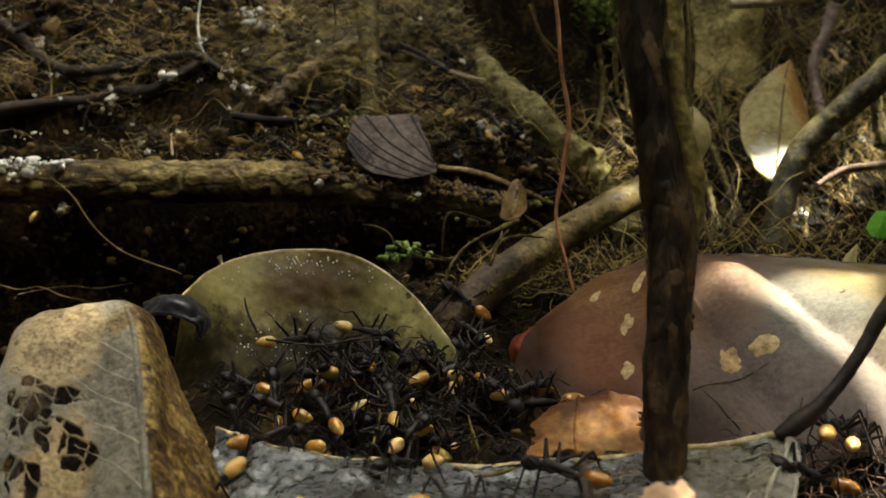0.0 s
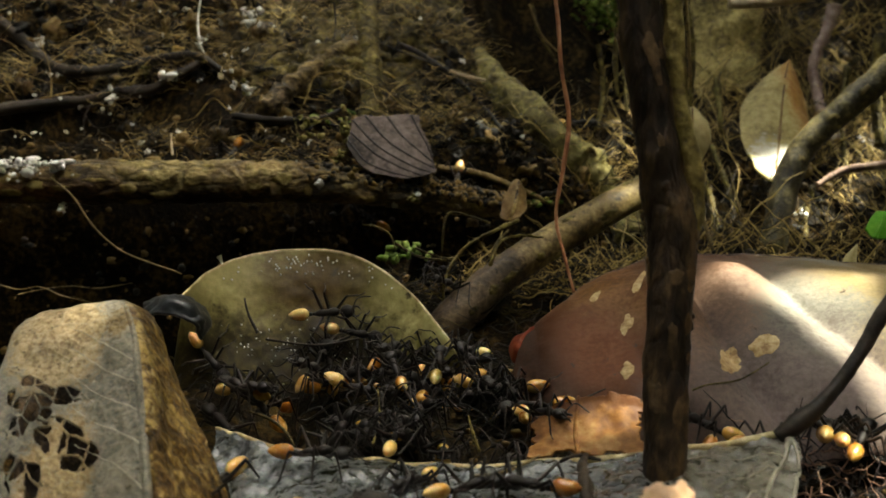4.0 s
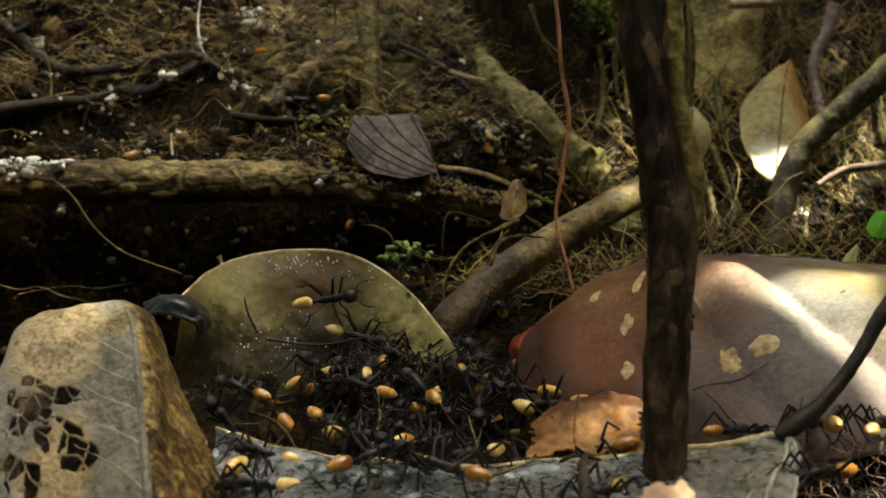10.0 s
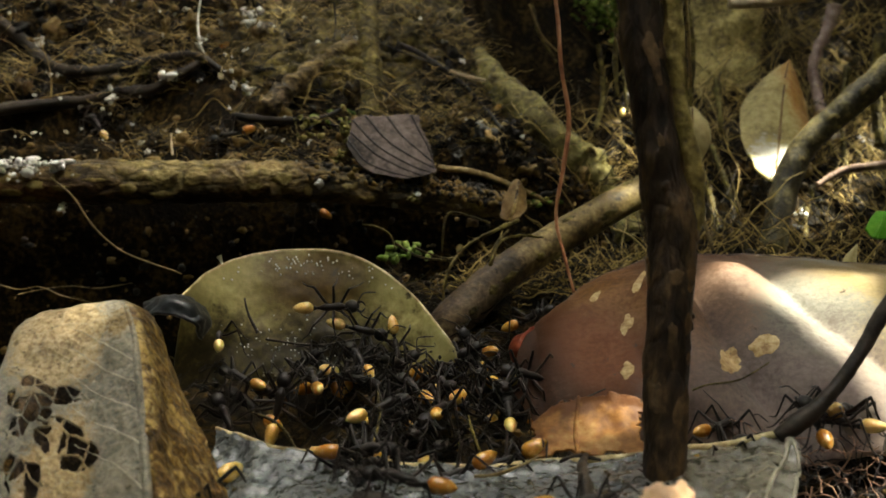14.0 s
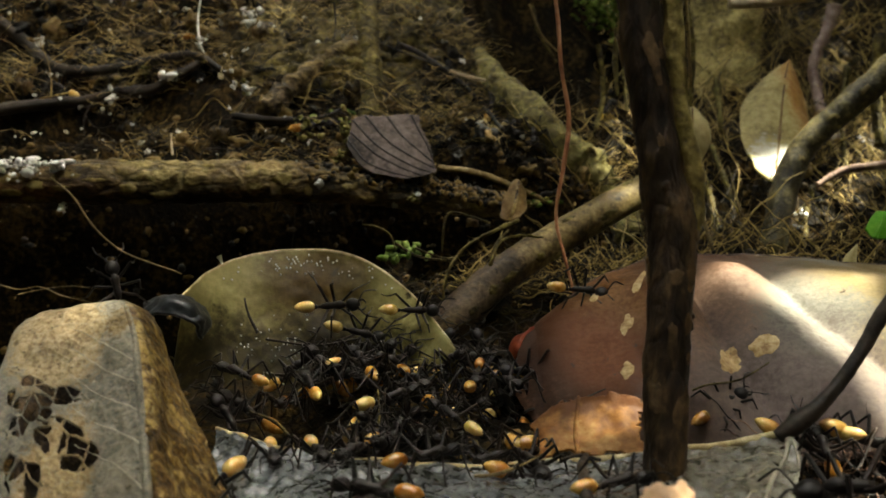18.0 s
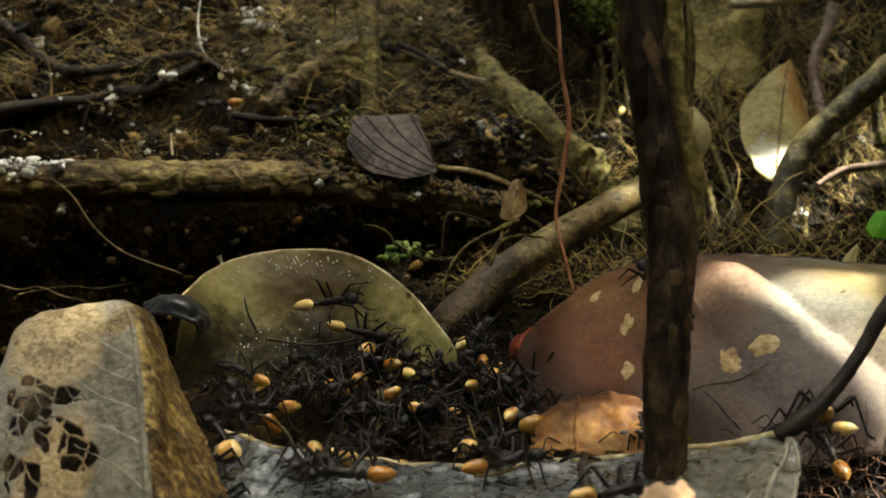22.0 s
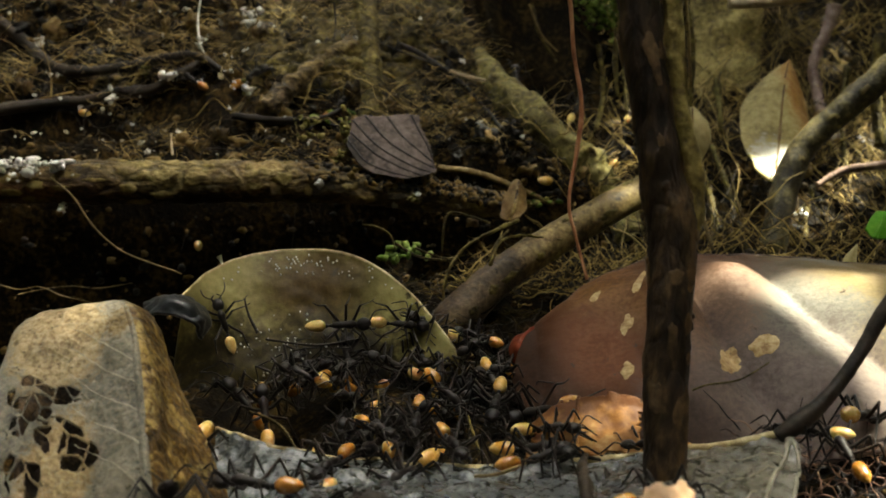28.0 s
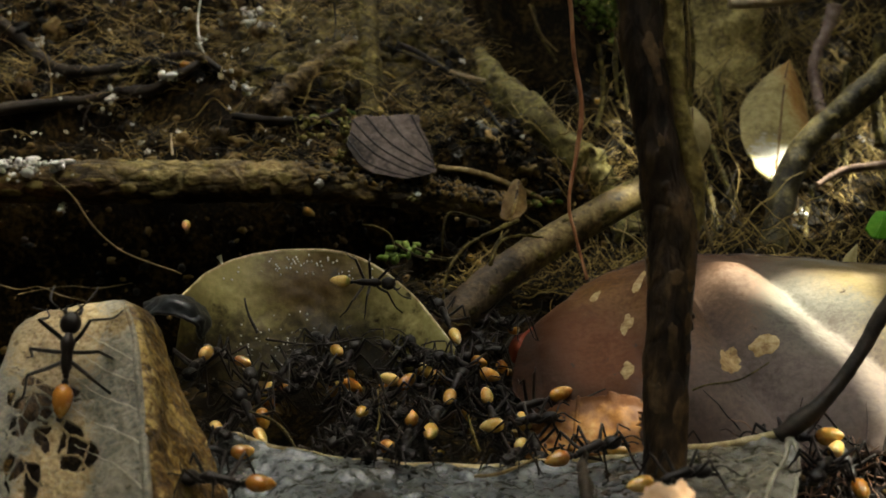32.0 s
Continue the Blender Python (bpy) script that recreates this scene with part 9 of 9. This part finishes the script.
    walk(army_ant(0.90), crawl([(0, -6.6, 142.5, 27.0, 29, -13, 23), (1, -5.9, 139.6, 24.8, -5, -32, 98), (2, -5.8, 136.2, 19.8, -32, -4, 173), (3, -4.0, 123.8, 15.0, -32, 5, 188), (4, -3.1, 120.4, 9.1, 25, 0, 194), (5, -3.1, 119.2, 4.7, 25, 0, 190), (6, -2.9, 118.7, 2.9, 25, 0, 192), (7, -3.3, 118.5, 2.0, 25, 0, 190), (8, -2.4, 118.2, 1.0, 25, 0, 185), (9, -2.5, 101.0, 5.3, 25, 0, 180), (10, -2.4, 100.4, 5.0, 25, 0, 173), (11, -2.8, 99.6, 4.8, 25, 0, 167), (12, -3.0, 88.2, 7.0, -62, -1, 179), (13, -3.7, 87.6, 6.0, -61, 8, 188), (14, -4.4, 87.0, 4.8, -62, 6, 186), (15, -4.9, 86.5, 3.9, -61, 12, 191), (16, -5.8, 86.1, 3.7, -62, 6, 186), (17, -5.5, 85.3, 3.5, -11, 0, 191), (18, -4.8, 87.6, 6.0, -4, 62, 266), (19, -5.1, 115.5, 1.3, 25, 0, 341), (19.5, -4.4, 118.4, 1.6, 25, 0, 347), (20, -2.9, 118.7, 2.9, 25, 0, 284), (21, -2.8, 118.7, 2.6, 25, 0, 281), (22, -3.2, 118.3, 1.3, 25, 0, 284), (23, -2.7, 101.0, 5.4, 25, 0, 209), (24, 0.3, 91.7, 4.1, 25, 0, 198), (25, 3.5, 82.7, 3.0, -16, 0, 200), (26, 3.4, 83.1, 3.0, -13, 0, 203), (27, 3.3, 83.0, 3.0, -15, 0, 200), (28, 3.6, 82.1, 3.0, -20, 0, 194), (29, 2.6, 84.0, 3.0, -17, 0, 119), (30, 1.7, 85.6, 3.0, -19, 0, 44), (31, 2.7, 80.1, 3.0, -11, 0, 119), (32, 3.4, 75.5, 3.0, -20, 0, 189)]))
    walk(army_ant(0.92), crawl([(0, -24.6, 133.0, 20.2, 22, 24, -47), (1, -25.0, 127.1, 16.7, -17, 27, -122), (2, -25.3, 124.2, 13.7, -32, -3, -185), (3, -25.7, 124.8, 14.1, -31, -7, -192), (4, -24.7, 125.1, 14.9, -32, -4, -187), (5, -24.3, 125.5, 15.4, -32, -2, -183), (6, -23.6, 126.1, 16.0, -31, -6, -191), (7, -19.7, 121.9, 13.6, -24, 22, -137), (8, -13.0, 119.7, 7.5, 25, 0, -108), (9, -9.7, 119.2, 3.8, 25, 0, -98), (10, -11.0, 119.5, 5.9, 25, 0, -23), (11, -12.4, 119.8, 7.8, 25, 0, 52), (12, -12.5, 119.7, 7.4, 25, 0, 59), (13, -12.9, 119.7, 7.6, 25, 0, 67), (14, -13.8, 119.6, 7.2, 25, 0, 61), (15, -15.3, 119.9, 7.3, 25, 0, 79), (16, -15.7, 119.8, 6.8, 25, 0, 72), (17, -16.0, 119.8, 6.8, 25, 0, 71), (18, -17.3, 120.3, 8.8, 25, 0, 67), (19, -21.2, 122.1, 13.6, 13, -29, 65), (20, -23.7, 125.2, 15.4, 25, -20, 38), (21, -20.4, 121.2, 13.0, 26, 19, -37), (22, -17.2, 119.7, 6.3, 25, 0, -112), (23, -14.5, 118.8, 3.0, 25, 0, -108), (24, -19.0, 120.4, 10.2, 25, 0, -33), (25, -24.7, 126.4, 16.0, 24, -21, 42), (26, -25.3, 126.8, 16.5, 26, -19, 37), (27, -27.7, 129.6, 18.5, 24, -21, 40), (28, -30.2, 132.1, 20.8, 22, -23, 47), (29, -31.4, 134.6, 22.5, 29, -14, 25), (30, -32.8, 134.8, 23.2, 5, -32, 81), (32, -32.8, 134.8, 23.2, 6, -31, 78)]))
    walk(army_ant(0.93), crawl([(0, 7.2, 132.4, 19.2, 4, 32, -83), (1, 7.7, 129.9, 18.6, -30, 12, -158), (2, 7.1, 129.9, 18.5, -31, 8, -166), (3, 9.3, 128.8, 18.2, -14, 29, -117), (4, 14.4, 128.4, 16.7, -2, 32, -94), (5, 19.4, 134.8, 14.6, 25, 19, -38), (6, 24.0, 149.0, 11.6, 30, 10, -18), (7, 24.6, 148.7, 11.4, 31, 9, -17), (8, 21.5, 137.6, 12.6, -1, 32, -92), (9, 20.3, 133.5, 12.5, -31, 7, -167), (10, 20.4, 133.4, 12.2, -30, 10, -161), (11, 20.4, 133.3, 11.8, -29, 12, -157), (12, 25.0, 149.1, 11.8, 4, 32, -82), (13, 27.7, 157.0, 14.2, 30, 10, -19), (14, 27.0, 156.7, 14.2, 31, 7, -13), (15, 27.4, 156.6, 14.0, 30, 12, -21), (16, 28.4, 157.4, 14.7, 30, 11, -19), (17, 28.0, 157.1, 14.6, 31, 7, -12), (18, 24.9, 116.2, 3.1, -24, 0, -87), (19, 19.1, 73.5, 3.0, -38, 12, -162), (20, 18.1, 73.6, 3.0, -38, 13, -161), (21, 14.2, 72.9, 3.0, -22, -33, -236), (22, 9.7, 72.2, 3.0, -6, -40, -261), (23, 5.3, 72.3, 3.0, -28, 0, -271), (24, 1.9, 71.6, 3.0, -21, 0, -259), (25, 0.3, 71.2, 3.0, -20, 0, -255), (26, 3.3, 87.4, 3.3, -27, 0, -330), (27, 11.0, 120.4, 9.2, -21, 0, -373), (28, 16.5, 134.5, 16.4, 30, 12, -381), (29, -1.3, 134.8, 22.5, 19, -26, -306), (30, -20.0, 144.8, 27.7, 15, -28, -298), (31, -13.2, 134.7, 22.8, -23, -22, -223), (32, -8.0, 129.6, 18.1, -27, 17, -148)]))
    walk(army_ant(0.91), crawl([(0, -44.5, 119.5, 7.7, 25, 0, -82), (1, -45.0, 118.9, 4.5, 25, 0, -85), (2, -44.4, 118.5, 0.9, 25, 0, -85), (3, -40.0, 117.9, -2.1, 25, 0, -97), (4, -21.3, 84.7, 4.2, -54, 30, -151), (5, -13.5, 76.2, 3.0, -4, 0, -137), (6, -9.6, 72.2, 3.0, -2, 0, -135), (7, -9.6, 72.3, 3.0, -0, 0, -133), (8, -9.5, 72.5, 3.0, 3, 0, -135), (9, -9.7, 72.8, 3.0, -6, 0, -139), (10, -9.6, 72.1, 3.0, -4, 0, -146), (11, -9.6, 72.4, 3.0, 2, 0, -142), (12, -10.0, 74.5, 3.0, -4, 0, -67), (13, -10.3, 76.4, 3.0, 1, 0, 7), (14, -9.9, 76.8, 3.0, -4, 0, 15), (15, -10.1, 75.8, 3.0, 3, 0, 7), (16, -10.1, 75.8, 3.0, 1, 0, 16), (17, -9.7, 76.2, 3.0, 1, 0, 15), (18, -9.9, 75.7, 3.0, -1, 0, 20), (19, -10.4, 74.9, 3.0, -1, 0, 16), (19.5, -10.5, 74.5, 3.0, -3, 0, 19), (20, -10.3, 74.9, 3.0, -5, 0, 22), (21, -10.4, 74.9, 3.0, -4, 0, 30), (22, -11.6, 73.3, 3.0, 3, 0, 105), (23, -12.7, 72.4, 3.0, 3, 0, 132), (24, -13.7, 71.0, 3.0, 2, 0, 141), (25, -13.9, 70.7, 3.0, -1, 0, 147), (26, -13.1, 72.6, 3.0, 1, 0, 72), (27, -12.0, 74.9, 3.0, 2, 0, -3), (28, -9.7, 79.4, 3.0, -6, 0, -27), (29, -8.6, 83.1, 3.1, -2, 0, -17), (30, -7.4, 84.5, 3.3, 3, 0, -40), (31, -7.8, 84.0, 3.2, 0, 0, -41), (32, -9.1, 84.5, 3.3, 0, 0, 34)]))
    walk(army_ant(1.00), crawl([(0, 12.9, 128.4, 17.6, 20, -25, 50), (1, 16.7, 88.4, 9.0, -23, -33, 125), (2, 19.0, 67.6, 3.0, -26, 0, 186), (3, 19.2, 67.8, 3.0, -21, 0, 185), (4, 18.6, 66.7, 3.0, -27, 0, 151), (5, 18.5, 67.2, 3.0, -24, 0, 142), (6, 17.6, 65.9, 3.0, -25, 0, 145), (7, 17.2, 65.9, 3.0, -23, 0, 140), (8, 17.2, 66.1, 3.0, -18, 0, 143), (9, 17.1, 65.6, 3.0, -27, 0, 146), (10, 12.7, 66.8, 3.0, -22, 0, 74), (11, 8.0, 67.1, 3.0, -21, 0, 87), (12, 5.1, 66.0, 3.0, -24, 0, 111), (13, 2.9, 64.8, 3.0, -21, 0, 120), (14, 2.8, 64.5, 3.0, -21, 0, 112), (15, 3.3, 62.5, 3.0, -21, 0, 187), (16, 3.8, 61.7, 3.0, -20, 0, 189), (17, 3.7, 60.7, 3.0, -20, 0, 197), (18, 3.6, 63.1, 3.0, -23, 0, 272), (19, 3.6, 65.2, 3.0, -21, 0, 347), (19.5, 0.8, 71.9, 3.0, -19, 0, 383), (20, -2.7, 79.9, 3.0, -24, 0, 384), (21, -2.8, 80.9, 3.0, -19, 0, 375), (22, -4.2, 82.0, 3.0, -18, 0, 415), (23, -4.3, 83.0, 3.0, -19, 0, 416), (24, -4.5, 83.3, 3.1, -18, 0, 421), (25, -4.2, 83.9, 3.2, -19, 0, 421), (26, -3.3, 82.5, 3.0, -28, 0, 496), (27, -1.6, 80.6, 3.0, -24, 0, 571), (28, -0.9, 79.5, 3.0, -24, 0, 577), (29, -2.1, 79.0, 3.0, -21, 0, 502), (30, -2.9, 78.7, 3.0, -25, 0, 494), (31, -3.1, 78.2, 3.0, -26, 0, 492), (32, -2.9, 78.3, 3.0, -23, 0, 494)]))
    walk(army_ant(0.85), crawl([(0, -6.2, 73.3, 3.0, 6, 0, -58), (1, -2.4, 69.1, 3.0, 6, 0, -133), (2, 1.0, 64.6, 3.0, 7, 0, -143), (3, 0.2, 64.0, 3.0, 7, 0, -136), (4, -0.8, 62.5, 3.0, 9, 0, -211), (5, -2.1, 60.5, 3.0, 10, 0, -213), (6, -2.8, 60.0, 3.0, 8, 0, -221), (7, -3.4, 62.0, 3.0, 12, 0, -296), (8, -4.1, 67.0, 3.0, 11, 0, -352), (9, -4.2, 69.3, 3.0, 13, 0, -358), (10, -10.2, 64.5, 3.0, 5, 0, -283), (11, -15.5, 59.8, 3.0, 12, 0, -229), (12, -17.3, 72.0, 3.0, 14, 0, -304), (13, -19.6, 85.1, 4.5, 61, -11, -350), (14, -19.4, 85.1, 3.5, 10, 0, -349), (15, -18.0, 81.2, 3.0, 6, 0, -424), (16, -15.7, 76.0, 3.0, 9, 0, -499), (17, -12.9, 70.0, 3.0, 14, 0, -515), (18, -12.1, 67.0, 3.0, 5, 0, -526), (19, -11.3, 65.2, 3.0, 7, 0, -516), (19.5, -12.3, 64.2, 3.0, 7, 0, -583), (20, -13.9, 63.5, 3.0, 7, 0, -608), (21, -13.9, 64.5, 3.0, 13, 0, -605), (22, -14.4, 66.0, 3.0, 13, 0, -680), (23, -15.2, 68.1, 3.0, 7, 0, -700), (24, -15.4, 69.9, 3.0, 5, 0, -715), (25, -15.6, 70.5, 3.0, 5, 0, -713), (26, -16.5, 74.7, 3.0, 14, 0, -708), (27, -17.4, 81.8, 3.0, 11, 0, -712), (28, -18.4, 85.4, 3.5, 60, -15, -706), (29, -20.1, 83.1, 3.9, 5, 0, -631), (30, -23.1, 83.8, 3.0, 12, 0, -643), (31, -19.3, 76.2, 3.0, 9, 0, -568), (32, -16.5, 69.7, 3.0, 11, 0, -517)]))
    walk(army_ant(0.96), crawl([(0, -3.5, 70.7, 3.0, 9, 0, 9), (1, -2.6, 71.1, 3.0, 10, 0, 2), (2, -1.8, 71.7, 3.0, 6, 0, 6), (3, -1.2, 73.9, 3.0, 8, 0, -17), (4, -0.6, 79.2, 3.0, 8, 0, -6), (5, 0.7, 82.6, 3.8, 5, 0, -21), (6, 1.6, 86.2, 3.1, 6, 0, -14), (7, 2.4, 85.7, 3.0, 6, 0, -9), (8, 3.0, 85.2, 3.0, 2, 0, -15), (9, 3.1, 83.6, 3.0, 10, 0, -90), (10, 1.4, 81.0, 3.0, 8, 0, -165), (11, -0.1, 79.5, 3.0, 4, 0, -227), (12, -2.1, 71.7, 3.0, 9, 0, -195), (13, -4.0, 64.9, 3.0, 12, 0, -195), (14, -4.1, 65.5, 3.0, 5, 0, -199), (15, -4.4, 65.9, 3.0, 4, 0, -204), (16, -4.5, 66.3, 3.0, 7, 0, -213), (17, -4.3, 67.2, 3.0, 6, 0, -214), (18, -4.9, 67.6, 3.0, 6, 0, -206), (19, -4.7, 67.6, 3.0, 8, 0, -200), (19.5, -6.2, 66.7, 3.0, 3, 0, -238), (20, -7.1, 65.4, 3.0, 11, 0, -215), (21, -7.0, 65.3, 3.0, 9, 0, -223), (22, -6.5, 64.7, 3.0, 9, 0, -228), (23, -5.9, 65.1, 3.0, 10, 0, -222), (24, -5.9, 66.3, 3.0, 4, 0, -297), (25, -5.8, 68.6, 3.0, 12, 0, -363), (26, -6.1, 66.2, 3.0, 8, 0, -288), (27, -6.9, 62.2, 3.0, 6, 0, -213), (28, -7.3, 60.7, 3.0, 3, 0, -194), (29, -3.7, 65.1, 3.0, 3, 0, -119), (30, 1.0, 70.4, 3.0, 6, 0, -44), (31, 2.1, 70.0, 3.0, 6, 0, -111), (32, 3.6, 69.9, 3.0, 7, 0, -92)]))
    walk(army_ant(0.90), crawl([(0, -8.8, 66.5, 3.0, -21, 0, 57), (1, -0.8, 64.8, 3.0, -22, 0, -18), (2, 6.5, 62.5, 3.0, -24, 0, -93), (3, 6.3, 65.4, 3.0, -24, 0, -18), (4, 6.1, 71.3, 3.0, -19, 0, 2), (5, 6.0, 77.2, 3.0, -21, 0, 2), (6, 6.0, 81.4, 3.0, -19, 0, -0), (7, 6.1, 82.6, 3.0, -20, 0, 8), (8, 6.5, 84.2, 3.0, -25, 0, -13), (9, 6.6, 84.7, 3.0, -24, 0, -14), (10, 6.6, 82.0, 3.0, -26, 0, -89), (11, 6.3, 80.2, 3.0, -22, 0, -164), (12, 4.8, 82.8, 3.0, -25, 0, -239), (13, 3.7, 84.7, 3.0, -18, 0, -314), (14, 4.1, 85.2, 3.0, -23, 0, -307), (15, 4.8, 87.8, 3.4, 25, 0, -375), (16, 5.9, 90.2, 3.8, 25, 0, -383), (17, 5.7, 90.4, 3.9, 25, 0, -389), (18, 9.9, 87.0, 8.3, -9, 39, -464), (19, 20.1, 117.4, 3.8, -21, 0, -389), (19.5, 5.0, 91.6, 4.1, 25, 0, -314), (20, -4.9, 76.6, 3.0, -25, 0, -239), (21, -4.5, 75.6, 3.0, -21, 0, -245), (22, -4.0, 75.9, 3.0, -19, 0, -243), (23, -3.7, 75.5, 3.0, -25, 0, -237), (24, -3.8, 70.7, 3.0, -25, 0, -181), (25, -3.3, 65.6, 3.0, -26, 0, -174), (26, -3.1, 65.7, 3.0, -20, 0, -167), (27, -3.3, 66.3, 3.0, -22, 0, -162), (28, -3.7, 65.9, 3.0, -18, 0, -155), (29, -4.3, 66.1, 3.0, -19, 0, -149), (30, -4.6, 65.4, 3.0, -23, 0, -154), (31, -5.4, 69.1, 3.0, -19, 0, -79), (32, -6.1, 72.2, 3.0, -17, 0, -4)]))
    walk(army_ant(0.96), crawl([(0, -47.9, 119.3, 6.9, 25, 0, -25), (1, -46.0, 119.0, 4.9, 25, 0, -98), (2, -40.6, 118.5, 0.1, 25, 0, -95), (3, -22.8, 79.3, 6.5, 55, 0, -156), (4, -17.4, 76.7, 3.0, 10, 0, -116), (5, -12.2, 68.8, 3.0, 2, 0, -147), (6, -10.4, 66.0, 3.0, 1, 0, -146), (7, -9.8, 67.4, 3.0, 1, 0, -71), (8, -7.9, 69.4, 3.0, 9, 0, -43), (9, -6.6, 70.7, 3.0, 9, 0, -45), (10, -7.9, 68.7, 3.0, 5, 0, -120), (11, -9.8, 66.9, 3.0, 8, 0, -195), (12, -7.7, 69.3, 3.0, 4, 0, -120), (13, -6.0, 71.2, 3.0, 5, 0, -45), (14, -6.4, 71.5, 3.0, 2, 0, -53), (15, -6.1, 72.1, 3.0, 5, 0, -60), (16, -6.2, 72.8, 3.0, 9, 0, -67), (17, -6.2, 73.3, 3.0, 9, 0, -65), (18, -6.0, 73.8, 3.0, 2, 0, -64), (19, -6.3, 75.5, 3.0, 9, 0, 10), (19.5, -6.5, 75.5, 3.0, 7, 0, 12), (20, -6.3, 75.5, 3.0, 1, 0, 14), (21, -3.4, 79.5, 3.0, 5, 0, -36), (22, 1.7, 86.5, 3.2, 10, 0, -36), (23, 5.4, 89.4, 3.7, 25, 0, -52), (24, 5.5, 89.3, 3.7, 25, 0, -60), (25, 6.1, 84.0, 5.8, 25, 0, -135), (26, 5.3, 89.6, 3.7, 25, 0, -60), (27, 2.0, 88.9, 3.6, 25, 0, 15), (28, 1.0, 87.8, 3.4, 25, 0, 90), (29, 0.6, 89.1, 3.6, 25, 0, 16), (30, 0.7, 89.4, 3.7, 25, 0, 17), (31, 0.8, 88.6, 3.5, 25, 0, 20), (32, 1.1, 87.9, 3.4, 25, 0, 24)]))
    walk(army_ant(0.87), crawl([(0, 7.2, 82.7, 3.0, -1, 0, -76), (1, 4.1, 89.9, 3.8, 25, 0, -1), (2, 1.0, 97.9, 4.2, 25, 0, 21), (3, 1.8, 98.6, 4.2, 25, 0, 30), (4, 2.7, 95.3, 5.0, 25, 0, 105), (5, 4.2, 95.3, 4.9, 25, 0, 180), (6, 4.9, 94.7, 4.8, 25, 0, 171), (7, 5.7, 114.6, 1.9, 25, 0, 96), (8, 6.0, 119.5, 6.6, 25, 0, 21), (9, 5.6, 120.1, 9.9, 25, 0, 26), (10, 5.4, 121.1, 14.7, 29, -13, 23), (11, 4.7, 130.9, 18.5, 32, -2, 4), (12, 5.8, 130.9, 18.5, 31, -7, 13), (13, 6.3, 130.9, 18.5, 30, -11, 21), (14, 7.0, 129.9, 18.4, 19, 26, -54), (15, 8.9, 129.3, 18.3, -8, 31, -105), (16, 10.7, 128.6, 18.6, -12, 30, -112), (17, 11.2, 128.7, 18.7, -8, 31, -105), (18, 10.9, 126.5, 17.3, -32, -0, -180), (19, 11.3, 125.4, 16.3, -32, -1, -183), (19.5, 12.5, 127.2, 16.2, -10, 31, -108), (20, 13.9, 127.1, 15.7, -3, 32, -95), (21, 14.1, 127.1, 15.6, -2, 32, -94), (22, 16.2, 127.9, 14.1, 12, 30, -68), (23, 19.1, 132.5, 12.7, 27, 17, -32), (24, 21.9, 134.3, 10.9, 18, 27, -57), (25, 22.3, 134.2, 10.5, 21, 24, -49), (26, 21.5, 133.6, 11.1, 22, 23, -47), (27, 21.6, 133.3, 10.8, 21, 24, -48), (28, 22.2, 134.2, 10.5, 23, 22, -43), (29, 14.6, 118.6, 3.2, -1, 0, -118), (30, 6.1, 84.3, 5.3, 25, 0, -193), (32, 6.1, 84.3, 5.3, 25, 0, -200)]))
    leaf_traffic()
    huddle()
    step_legs()


motions()
